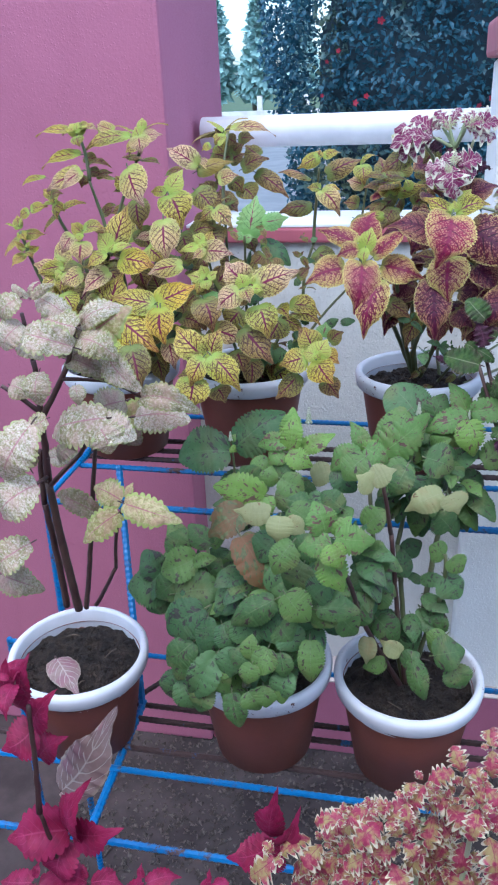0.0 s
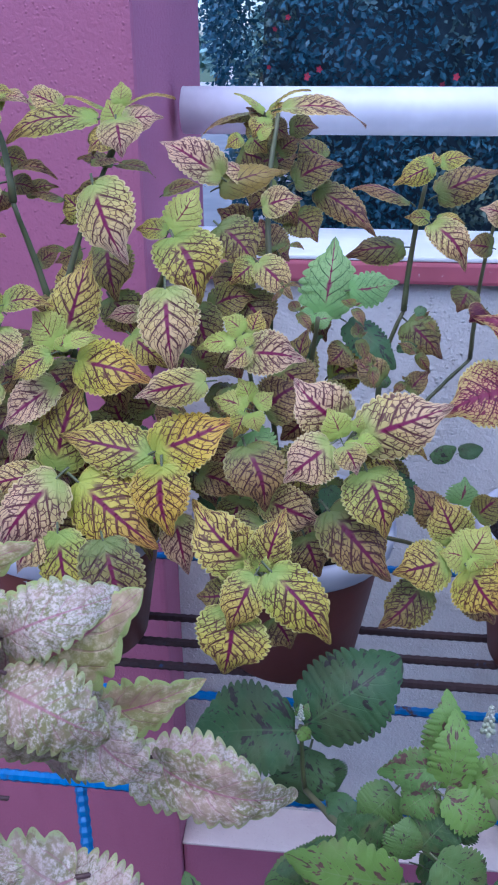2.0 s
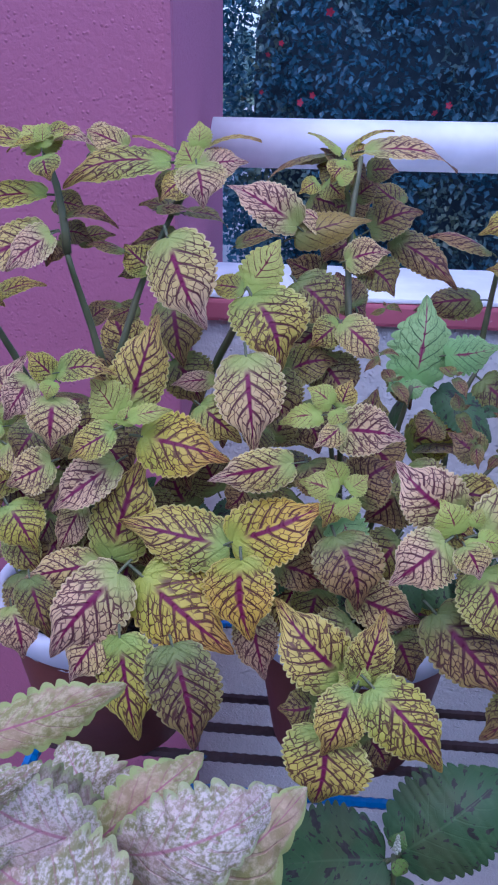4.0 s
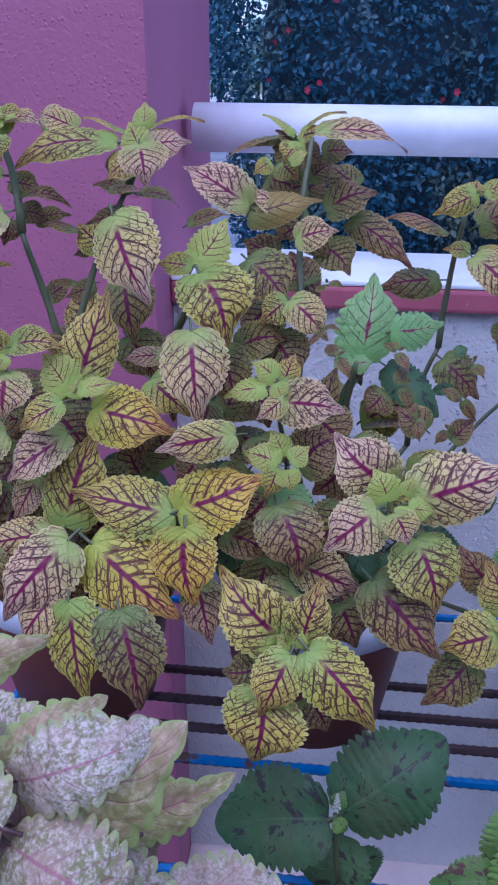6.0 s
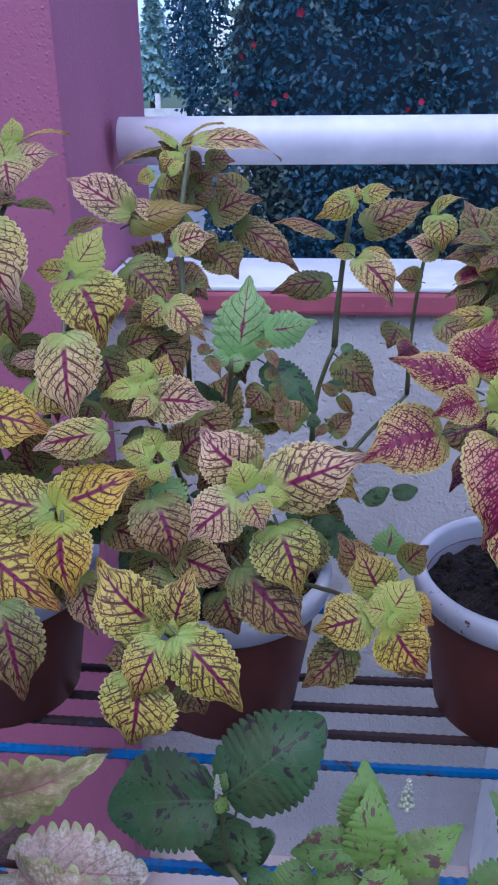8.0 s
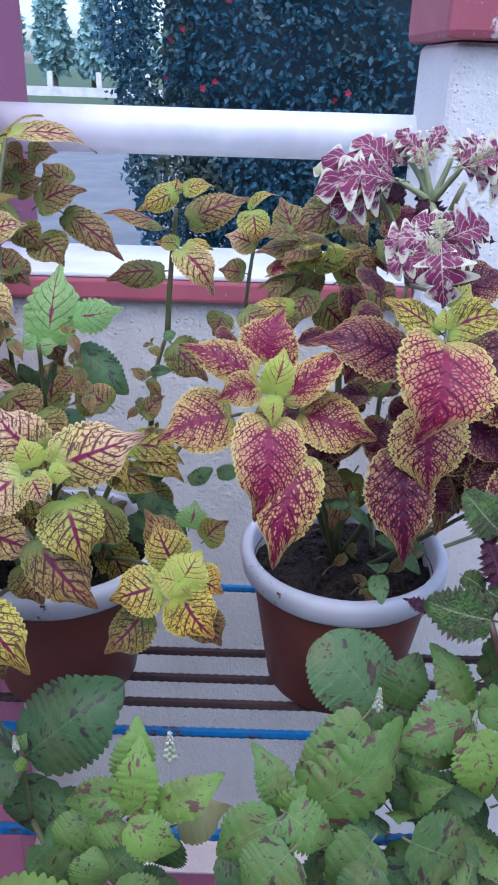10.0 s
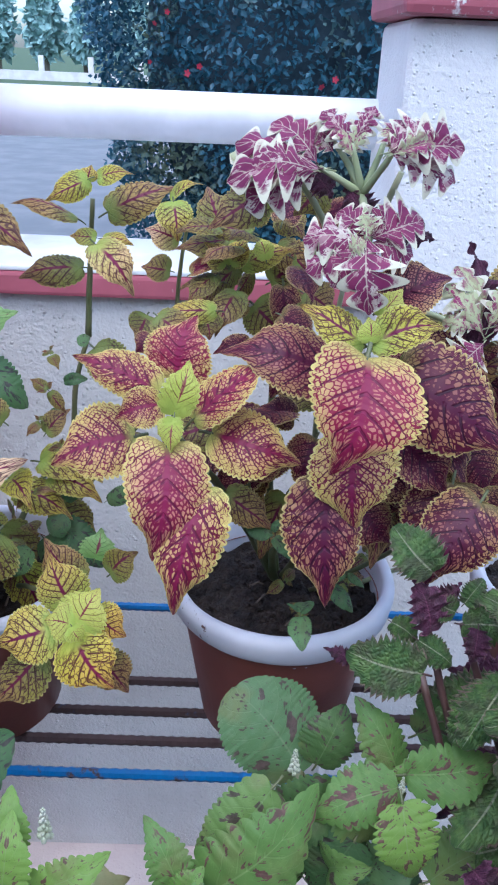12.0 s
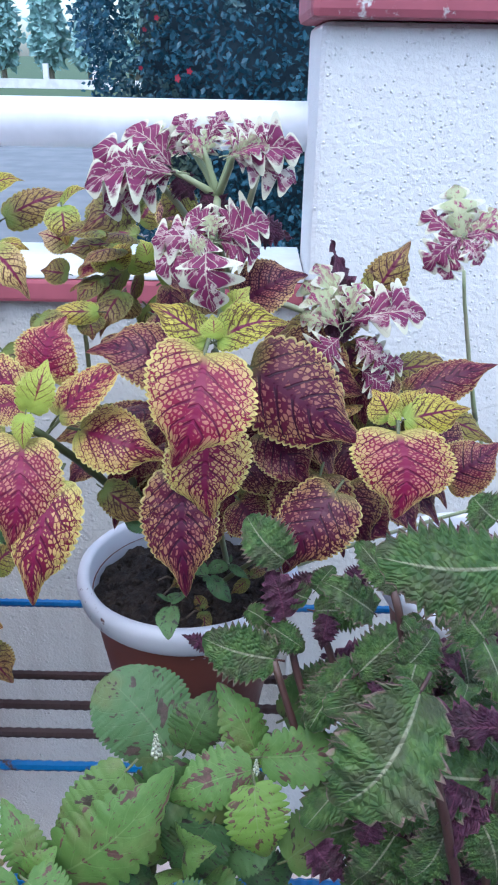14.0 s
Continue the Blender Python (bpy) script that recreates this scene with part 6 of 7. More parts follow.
for b, t, w in (
    ((0.004, 0.820, 0.977), (0.027, 0.806, 0.947), 0.038),
    ((0.003, 0.790, 0.942), (-0.026, 0.795, 0.952), 0.037),
    ((0.069, 0.740, 0.969), (0.044, 0.728, 0.944), 0.036),
    ((0.010, 0.750, 0.929), (-0.009, 0.735, 0.897), 0.037),
    ((0.040, 0.720, 0.937), (0.028, 0.705, 0.907), 0.032),
    ((0.101, 0.710, 0.922), (0.090, 0.696, 0.893), 0.030),
    ((-0.038, 0.740, 0.865), (-0.016, 0.726, 0.836), 0.035),
    ((0.115, 0.745, 0.985), (0.104, 0.733, 0.961), 0.038),
):
    leaf(green_a, "deep", b, t, w)
for b, t, w in (
    ((-0.013, 0.960, 1.088), (-0.006, 0.964, 1.097), 0.011),
    ((-0.011, 0.955, 1.082), (-0.003, 0.952, 1.076), 0.011),
    ((0.075, 0.904, 1.120), (0.079, 0.923, 1.157), 0.026),
    ((0.079, 0.889, 1.112), (0.082, 0.910, 1.154), 0.027),
    ((0.075, 0.895, 1.120), (0.037, 0.893, 1.115), 0.024),
    ((0.090, 0.895, 1.112), (0.134, 0.904, 1.131), 0.024),
    ((0.077, 0.885, 1.110), (0.109, 0.879, 1.097), 0.027),
    ((0.072, 0.890, 1.108), (0.052, 0.883, 1.094), 0.024),
    ((0.052, 0.860, 1.062), (-0.017, 0.864, 1.069), 0.043),
    ((0.059, 0.840, 1.072), (0.065, 0.830, 1.052), 0.017),
):
    leaf(green_a, "star", b, t, w)
for b, t, w in (
    ((0.102, 0.930, 1.053), (0.138, 0.936, 1.065), 0.035),
    ((0.073, 0.775, 1.088), (0.030, 0.775, 1.089), 0.027),
    ((0.086, 0.765, 1.090), (0.085, 0.751, 1.061), 0.031),
    ((0.092, 0.770, 1.083), (0.115, 0.763, 1.068), 0.023),
):
    leaf(green_a, "faded", b, t, w)
for b, t, w in (
    ((0.100, 0.920, 1.055), (0.085, 0.912, 1.038), 0.031),
    ((0.066, 0.850, 1.068), (0.119, 0.845, 1.059), 0.034),
    ((0.041, 0.875, 1.071), (0.016, 0.883, 1.088), 0.037),
    ((0.065, 0.875, 1.075), (0.086, 0.886, 1.098), 0.032),
    ((0.052, 0.870, 1.071), (0.058, 0.881, 1.093), 0.024),
    ((0.106, 0.720, 1.086), (0.086, 0.705, 1.054), 0.033),
    ((-0.031, 0.825, 0.987), (-0.079, 0.816, 0.968), 0.044),
    ((-0.055, 0.800, 0.948), (0.011, 0.804, 0.958), 0.047),
    ((-0.013, 0.835, 1.003), (-0.046, 0.845, 1.023), 0.030),
    ((-0.014, 0.835, 0.999), (0.003, 0.846, 1.022), 0.023),
    ((-0.033, 0.815, 0.984), (-0.005, 0.820, 0.993), 0.018),
    ((0.083, 0.730, 1.003), (0.034, 0.716, 0.974), 0.033),
):
    leaf(green_a, "green", b, t, w)
for b, t, w in (
    ((0.099, 0.710, 1.027), (0.126, 0.698, 1.002), 0.038),
    ((0.133, 0.710, 1.010), (0.179, 0.711, 1.012), 0.029),
    ((-0.021, 0.750, 0.917), (-0.054, 0.736, 0.889), 0.037),
    ((0.036, 0.700, 0.890), (0.047, 0.683, 0.855), 0.029),
    ((0.002, 0.715, 0.889), (-0.007, 0.699, 0.856), 0.032),
    ((0.060, 0.705, 0.938), (0.059, 0.717, 0.963), 0.024),
    ((0.056, 0.705, 0.934), (0.032, 0.709, 0.943), 0.024),
    ((0.066, 0.700, 0.941), (0.088, 0.697, 0.934), 0.024),
    ((0.062, 0.695, 0.940), (0.056, 0.685, 0.918), 0.024),
    ((0.092, 0.710, 0.946), (0.098, 0.698, 0.922), 0.024),
    ((0.089, 0.705, 0.918), (0.095, 0.691, 0.889), 0.026),
    ((0.073, 0.700, 0.906), (0.078, 0.689, 0.884), 0.027),
):
    leaf(green_a, "green", b, t, w)
for b, t, w in (
    ((0.055, 0.700, 0.895), (0.069, 0.691, 0.877), 0.030),
    ((0.123, 0.726, 0.955), (0.126, 0.705, 0.912), 0.030),
    ((0.038, 0.735, 0.945), (0.018, 0.740, 0.955), 0.026),
    ((0.035, 0.710, 0.912), (0.022, 0.712, 0.917), 0.022),
    ((0.072, 0.860, 1.087), (0.101, 0.852, 1.070), 0.033),
    ((0.028, 0.860, 1.061), (0.008, 0.850, 1.041), 0.036),
    ((0.091, 0.800, 1.081), (0.117, 0.792, 1.065), 0.031),
    ((0.050, 0.900, 1.093), (0.029, 0.890, 1.072), 0.030),
    ((0.115, 0.740, 1.048), (0.098, 0.726, 1.019), 0.036),
    ((0.055, 0.800, 0.997), (0.036, 0.785, 0.965), 0.037),
    ((-0.024, 0.820, 0.956), (-0.003, 0.833, 0.983), 0.035),
    ((-0.049, 0.820, 0.963), (-0.085, 0.806, 0.935), 0.042),
):
    leaf(green_a, "green", b, t, w)
for b, t, w in (
    ((0.048, 0.750, 0.989), (0.075, 0.740, 0.968), 0.036),
    ((0.086, 0.730, 0.972), (0.106, 0.720, 0.951), 0.034),
    ((-0.023, 0.745, 0.905), (-0.042, 0.729, 0.873), 0.036),
    ((0.078, 0.710, 0.951), (0.067, 0.696, 0.922), 0.030),
    ((0.008, 0.715, 0.913), (0.030, 0.702, 0.886), 0.032),
    ((0.097, 0.750, 1.009), (0.079, 0.741, 0.990), 0.034),
    ((0.132, 0.720, 1.091), (0.110, 0.712, 1.074), 0.031),
    ((0.145, 0.720, 1.010), (0.129, 0.709, 0.986), 0.033),
    ((0.156, 0.740, 0.979), (0.175, 0.733, 0.963), 0.032),
    ((-0.068, 0.840, 0.978), (-0.055, 0.856, 1.011), 0.035),
):
    leaf(green_a, "green", b, t, w)
for b, t, w in (
    ((0.032, 0.840, 1.051), (-0.017, 0.825, 1.020), 0.045),
    ((0.032, 0.801, 1.038), (0.078, 0.769, 0.974), 0.048),
):
    leaf(green_a, "brown", b, t, w)
stalk(green_a, (0.050, 0.840, 0.790), (0.046, 0.860, 0.975), 0.0042, 0.003, STEM_G, taper=0.82)
stalk(green_a, (0.046, 0.860, 0.975), (0.054, 0.865, 1.059), 0.0034, 0.003, STEM_G, taper=0.82)
stalk(green_a, (0.054, 0.865, 1.059), (-0.006, 0.955, 1.022), 0.0027, 0.003, STEM_G, taper=0.82)
stalk(green_a, (-0.006, 0.955, 1.022), (-0.011, 0.962, 1.078), 0.0019, 0.003, STEM_G, taper=0.82)
stalk(green_a, (0.050, 0.840, 0.790), (0.086, 0.870, 0.946), 0.0038, 0.003, STEM_G, taper=0.82)
stalk(green_a, (0.086, 0.870, 0.946), (0.076, 0.900, 1.095), 0.0031, 0.003, STEM_G, taper=0.82)
stalk(green_a, (0.050, 0.840, 0.790), (-0.019, 0.830, 0.932), 0.0036, 0.003, STEM_G, taper=0.82)
stalk(green_a, (-0.019, 0.830, 0.932), (-0.018, 0.832, 0.997), 0.0030, 0.003, STEM_G, taper=0.82)
stalk(green_a, (0.050, 0.840, 0.790), (-0.028, 0.800, 0.905), 0.0036, 0.003, STEM_G, taper=0.82)
stalk(green_a, (-0.028, 0.800, 0.905), (-0.059, 0.810, 0.942), 0.0030, 0.003, STEM_G, taper=0.82)
stalk(green_a, (0.050, 0.840, 0.790), (0.041, 0.740, 0.866), 0.0034, 0.003, STEM_G, taper=0.82)
stalk(green_a, (0.041, 0.740, 0.866), (0.059, 0.710, 0.930), 0.0028, 0.003, STEM_G, taper=0.82)
fill(green_a, ("deep", "green", "deep"), (0.03, 0.815, 0.875), (0.075, 0.045, 0.070), 80, 0.046, 21)
fill(green_a, ("deep", "green", "deep"), (-0.045, 0.865, 0.93), (0.055, 0.030, 0.045), 26, 0.046, 22)
fill(green_a, ("deep", "green", "deep"), (0.085, 0.80, 0.96), (0.060, 0.035, 0.060), 46, 0.045, 23)
fill(green_a, ("deep", "green"), (0.045, 0.90, 1.01), (0.050, 0.025, 0.045), 26, 0.042, 24)
for b, t, w in (
    ((0.173, 0.899, 1.107), (0.151, 0.918, 1.143), 0.023),
    ((0.181, 0.904, 1.099), (0.247, 0.931, 1.152), 0.046),
    ((0.167, 0.885, 1.116), (0.130, 0.875, 1.095), 0.033),
    ((0.172, 0.885, 1.122), (0.201, 0.878, 1.108), 0.028),
    ((0.170, 0.895, 1.113), (0.184, 0.902, 1.126), 0.017),
    ((0.297, 0.954, 1.134), (0.271, 0.976, 1.177), 0.028),
    ((0.297, 0.945, 1.150), (0.351, 0.950, 1.159), 0.032),
    ((0.292, 0.940, 1.145), (0.242, 0.931, 1.127), 0.032),
    ((0.293, 0.931, 1.144), (0.301, 0.911, 1.105), 0.035),
    ((0.294, 0.945, 1.144), (0.297, 0.950, 1.154), 0.011),
    ((0.144, 0.690, 1.117), (0.130, 0.704, 1.146), 0.031),
    ((0.154, 0.685, 1.117), (0.193, 0.685, 1.117), 0.029),
):
    leaf(green_b, "star", b, t, w)
for b, t, w in (
    ((0.150, 0.680, 1.111), (0.117, 0.678, 1.105), 0.026),
    ((0.151, 0.675, 1.115), (0.162, 0.665, 1.094), 0.025),
    ((0.143, 0.685, 1.095), (0.164, 0.670, 1.064), 0.032),
    ((0.153, 0.690, 1.116), (0.168, 0.699, 1.134), 0.021),
):
    leaf(green_b, "star", b, t, w)
for b, t, w in (
    ((0.194, 0.949, 1.066), (0.255, 0.970, 1.107), 0.040),
    ((0.312, 0.985, 1.139), (0.347, 0.995, 1.160), 0.036),
    ((0.250, 0.975, 1.122), (0.267, 0.991, 1.155), 0.033),
    ((0.313, 0.920, 1.093), (0.353, 0.929, 1.113), 0.036),
    ((0.259, 0.950, 1.130), (0.210, 0.942, 1.113), 0.037),
    ((0.220, 0.931, 1.153), (0.179, 0.912, 1.117), 0.038),
    ((0.271, 0.840, 1.008), (0.252, 0.844, 1.015), 0.030),
    ((0.276, 0.830, 1.008), (0.291, 0.824, 0.995), 0.030),
    ((0.227, 0.780, 0.889), (0.247, 0.786, 0.902), 0.022),
    ((0.238, 0.771, 0.904), (0.255, 0.750, 0.862), 0.025),
    ((0.263, 0.790, 0.898), (0.299, 0.794, 0.907), 0.041),
    ((0.274, 0.830, 0.903), (0.270, 0.843, 0.929), 0.019),
):
    leaf(green_b, "green", b, t, w)
for b, t, w in (
    ((0.207, 0.790, 0.883), (0.180, 0.785, 0.873), 0.021),
    ((0.221, 0.860, 1.111), (0.204, 0.845, 1.081), 0.032),
    ((0.152, 0.800, 1.085), (0.126, 0.808, 1.100), 0.028),
    ((0.223, 0.880, 1.107), (0.198, 0.868, 1.081), 0.040),
    ((0.243, 0.870, 1.120), (0.276, 0.865, 1.110), 0.042),
    ((0.173, 0.860, 1.122), (0.148, 0.848, 1.097), 0.039),
    ((0.210, 0.930, 1.108), (0.239, 0.921, 1.091), 0.042),
    ((0.261, 0.950, 1.130), (0.289, 0.938, 1.106), 0.042),
    ((0.175, 0.840, 1.039), (0.201, 0.849, 1.058), 0.033),
    ((0.194, 0.820, 0.922), (0.222, 0.809, 0.899), 0.035),
    ((0.276, 0.860, 1.033), (0.256, 0.868, 1.050), 0.037),
    ((0.279, 0.820, 0.907), (0.260, 0.810, 0.886), 0.039),
):
    leaf(green_b, "green", b, t, w)
for b, t, w in (
    ((0.285, 0.800, 0.875), (0.300, 0.789, 0.852), 0.036),
    ((0.180, 0.780, 0.978), (0.162, 0.765, 0.948), 0.035),
    ((0.205, 0.820, 0.972), (0.180, 0.807, 0.946), 0.034),
    ((0.139, 0.800, 1.063), (0.163, 0.809, 1.081), 0.031),
):
    leaf(green_b, "green", b, t, w)
for b, t, w in (
    ((0.241, 0.974, 1.116), (0.197, 0.997, 1.161), 0.061),
):
    leaf(green_b, "disc", b, t, w)
for b, t, w in (
    ((0.262, 0.960, 1.077), (0.282, 0.950, 1.057), 0.033),
    ((0.180, 0.839, 0.942), (0.204, 0.859, 0.982), 0.034),
    ((0.221, 0.930, 0.952), (0.247, 0.937, 0.965), 0.027),
    ((0.207, 0.830, 0.895), (0.187, 0.840, 0.915), 0.035),
    ((0.223, 0.830, 0.890), (0.250, 0.839, 0.909), 0.032),
    ((0.114, 0.840, 1.034), (0.100, 0.849, 1.051), 0.033),
    ((0.248, 0.880, 1.087), (0.230, 0.865, 1.056), 0.040),
    ((0.269, 0.930, 1.112), (0.250, 0.914, 1.080), 0.042),
    ((0.190, 0.830, 1.018), (0.172, 0.815, 0.986), 0.037),
    ((0.166, 0.800, 0.976), (0.194, 0.789, 0.954), 0.037),
    ((0.171, 0.800, 1.008), (0.192, 0.786, 0.980), 0.035),
    ((0.272, 0.840, 0.979), (0.293, 0.829, 0.956), 0.037),
):
    leaf(green_b, "deep", b, t, w)
for b, t, w in (
    ((0.135, 0.880, 1.094), (0.163, 0.869, 1.071), 0.033),
):
    leaf(green_b, "deep", b, t, w)
for b, t, w in (
    ((0.262, 0.830, 1.096), (0.220, 0.820, 1.075), 0.032),
    ((0.268, 0.820, 1.099), (0.280, 0.811, 1.080), 0.032),
    ((0.184, 0.800, 1.121), (0.210, 0.807, 1.135), 0.027),
    ((0.187, 0.800, 1.115), (0.166, 0.805, 1.126), 0.027),
    ((0.186, 0.790, 0.916), (0.184, 0.775, 0.886), 0.023),
    ((0.225, 0.790, 0.896), (0.199, 0.796, 0.909), 0.022),
):
    leaf(green_b, "faded", b, t, w)
stalk(green_b, (0.235, 0.840, 0.790), (0.262, 0.900, 0.980), 0.0042, 0.003, STEM_G, taper=0.82)
stalk(green_b, (0.262, 0.900, 0.980), (0.297, 0.948, 1.133), 0.0034, 0.003, STEM_G, taper=0.82)
stalk(green_b, (0.235, 0.840, 0.790), (0.215, 0.900, 0.980), 0.0038, 0.003, STEM_G, taper=0.82)
stalk(green_b, (0.215, 0.900, 0.980), (0.240, 0.974, 1.117), 0.0031, 0.003, STEM_G, taper=0.82)
stalk(green_b, (0.235, 0.840, 0.790), (0.190, 0.870, 0.960), 0.0038, 0.003, STEM_G, taper=0.82)
stalk(green_b, (0.190, 0.870, 0.960), (0.174, 0.900, 1.101), 0.0031, 0.003, STEM_G, taper=0.82)
stalk(green_b, (0.235, 0.840, 0.790), (0.175, 0.780, 0.954), 0.0036, 0.003, STEM_R, taper=0.82)
stalk(green_b, (0.175, 0.780, 0.954), (0.151, 0.690, 1.102), 0.0030, 0.003, STEM_R, taper=0.82)
stalk(green_b, (0.235, 0.840, 0.790), (0.207, 0.820, 1.044), 0.0034, 0.003, STEM_R, taper=0.82)
stalk(green_b, (0.207, 0.820, 1.044), (0.196, 0.800, 1.119), 0.0028, 0.003, STEM_R, taper=0.82)
stalk(green_b, (0.235, 0.840, 0.790), (0.272, 0.840, 0.954), 0.0036, 0.003, STEM_G, taper=0.82)
stalk(green_b, (0.272, 0.840, 0.954), (0.271, 0.840, 1.009), 0.0030, 0.003, STEM_G, taper=0.82)
fill(green_b, ("deep", "green", "deep"), (0.225, 0.86, 0.93), (0.050, 0.035, 0.045), 26, 0.040, 25)
fill(green_b, ("green", "deep", "green"), (0.25, 0.92, 1.06), (0.055, 0.030, 0.045), 40, 0.044, 26)
fill(green_b, ("green", "deep"), (0.16, 0.82, 1.0), (0.035, 0.030, 0.050), 26, 0.042, 27)
flower_spike(green_a, (0.101, 0.905, 1.144), 0.019, 447)
flower_spike(green_b, (0.234, 0.955, 1.139), 0.016, 800)
flower_spike(green_b, (0.294, 0.940, 1.143), 0.010, 716)
flower_spike(green_a, (-0.011, 0.955, 1.092), 0.012, 540)

# ---- ash-leaved plant on the middle shelf ----
ashen = plant_thing((-0.206, 0.812, 0.80), "leggy coleus with ashy white mottled leaves on purple stems")
for b, t, w in (
    ((-0.175, 0.750, 1.335), (-0.196, 0.741, 1.316), 0.027),
    ((-0.137, 0.780, 1.308), (-0.179, 0.789, 1.327), 0.025),
    ((-0.128, 0.785, 1.298), (-0.080, 0.794, 1.316), 0.027),
    ((-0.108, 0.715, 1.296), (-0.165, 0.721, 1.308), 0.034),
    ((-0.126, 0.770, 1.287), (-0.082, 0.762, 1.270), 0.033),
    ((-0.111, 0.801, 1.264), (-0.069, 0.781, 1.226), 0.031),
    ((-0.078, 0.810, 1.207), (-0.009, 0.804, 1.195), 0.029),
    ((-0.097, 0.750, 1.206), (-0.163, 0.743, 1.190), 0.048),
    ((-0.106, 0.755, 1.200), (-0.066, 0.748, 1.185), 0.039),
    ((-0.107, 0.745, 1.201), (-0.090, 0.732, 1.173), 0.040),
    ((-0.156, 0.730, 1.263), (-0.155, 0.715, 1.232), 0.030),
    ((-0.118, 0.730, 1.250), (-0.113, 0.721, 1.232), 0.017),
):
    leaf(ashen, "ash", b, t, w)
for b, t, w in (
    ((-0.146, 0.710, 1.220), (-0.171, 0.704, 1.208), 0.025),
    ((-0.148, 0.681, 1.226), (-0.177, 0.655, 1.174), 0.042),
    ((-0.146, 0.670, 1.165), (-0.187, 0.655, 1.134), 0.044),
    ((-0.171, 0.680, 1.087), (-0.210, 0.667, 1.061), 0.036),
    ((-0.177, 0.750, 1.308), (-0.198, 0.738, 1.284), 0.031),
    ((-0.170, 0.765, 1.332), (-0.146, 0.771, 1.346), 0.009),
    ((-0.173, 0.765, 1.332), (-0.194, 0.771, 1.345), 0.009),
    ((-0.173, 0.770, 1.331), (-0.167, 0.778, 1.347), 0.008),
    ((-0.149, 0.840, 1.234), (-0.172, 0.855, 1.266), 0.037),
    ((-0.125, 0.765, 1.301), (-0.167, 0.771, 1.313), 0.036),
    ((-0.095, 0.830, 1.174), (-0.029, 0.830, 1.174), 0.040),
    ((-0.188, 0.760, 1.284), (-0.162, 0.753, 1.269), 0.023),
):
    leaf(ashen, "ash", b, t, w)
for b, t, w in (
    ((-0.164, 0.740, 1.160), (-0.133, 0.743, 1.167), 0.022),
    ((-0.208, 0.760, 1.236), (-0.182, 0.755, 1.226), 0.027),
):
    leaf(ashen, "ash", b, t, w)
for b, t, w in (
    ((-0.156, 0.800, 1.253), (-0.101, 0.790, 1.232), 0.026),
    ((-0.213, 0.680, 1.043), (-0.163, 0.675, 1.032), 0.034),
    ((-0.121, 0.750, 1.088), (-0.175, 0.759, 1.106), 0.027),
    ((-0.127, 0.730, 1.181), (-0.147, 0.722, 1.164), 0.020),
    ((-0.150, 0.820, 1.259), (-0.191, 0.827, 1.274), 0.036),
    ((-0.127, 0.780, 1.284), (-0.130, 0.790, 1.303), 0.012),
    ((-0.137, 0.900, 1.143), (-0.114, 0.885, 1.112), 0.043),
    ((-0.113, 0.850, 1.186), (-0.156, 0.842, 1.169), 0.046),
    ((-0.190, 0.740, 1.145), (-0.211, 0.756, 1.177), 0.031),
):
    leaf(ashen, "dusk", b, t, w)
for b, t, w in (
    ((-0.089, 0.745, 1.109), (-0.124, 0.751, 1.121), 0.033),
    ((-0.076, 0.720, 1.120), (-0.012, 0.713, 1.105), 0.033),
    ((-0.090, 0.735, 1.099), (-0.132, 0.719, 1.065), 0.031),
    ((-0.082, 0.740, 1.116), (-0.075, 0.748, 1.131), 0.010),
    ((-0.129, 0.782, 1.282), (-0.074, 0.794, 1.317), 0.043),
    ((-0.143, 0.799, 1.282), (-0.109, 0.828, 1.296), 0.022),
    ((-0.207, 0.860, 1.262), (-0.149, 0.871, 1.285), 0.021),
    ((-0.147, 0.905, 1.132), (-0.071, 0.917, 1.156), 0.035),
):
    leaf(ashen, "ash_green", b, t, w)
stalk(ashen, (-0.194, 0.810, 0.902), (-0.198, 0.790, 1.102), 0.0058, 0.003, STEM_R, taper=0.82)
stalk(ashen, (-0.198, 0.790, 1.102), (-0.192, 0.785, 1.187), 0.0048, 0.003, STEM_R, taper=0.82)
stalk(ashen, (-0.192, 0.785, 1.187), (-0.187, 0.780, 1.259), 0.0037, 0.003, STEM_R, taper=0.82)
stalk(ashen, (-0.187, 0.780, 1.259), (-0.186, 0.770, 1.314), 0.0027, 0.003, STEM_R, taper=0.82)
stalk(ashen, (-0.213, 0.815, 0.902), (-0.210, 0.795, 1.069), 0.0048, 0.003, STEM_R, taper=0.82)
stalk(ashen, (-0.210, 0.795, 1.069), (-0.202, 0.790, 1.144), 0.0039, 0.003, STEM_R, taper=0.82)
stalk(ashen, (-0.178, 0.800, 0.914), (-0.139, 0.775, 1.079), 0.0036, 0.003, STEM_R, taper=0.82)
stalk(ashen, (-0.139, 0.775, 1.079), (-0.119, 0.760, 1.162), 0.0030, 0.003, STEM_R, taper=0.82)
stalk(ashen, (-0.119, 0.760, 1.162), (-0.103, 0.752, 1.201), 0.0023, 0.003, STEM_R, taper=0.82)
stalk(ashen, (-0.164, 0.800, 0.920), (-0.117, 0.770, 1.002), 0.0028, 0.003, STEM_R, taper=0.82)
stalk(ashen, (-0.117, 0.770, 1.002), (-0.090, 0.745, 1.099), 0.0023, 0.003, STEM_R, taper=0.82)
stalk(ashen, (-0.194, 0.788, 1.100), (-0.143, 0.770, 1.151), 0.0030, 0.003, STEM_R, taper=0.82)
stalk(ashen, (-0.143, 0.770, 1.151), (-0.108, 0.755, 1.197), 0.0025, 0.003, STEM_R, taper=0.82)
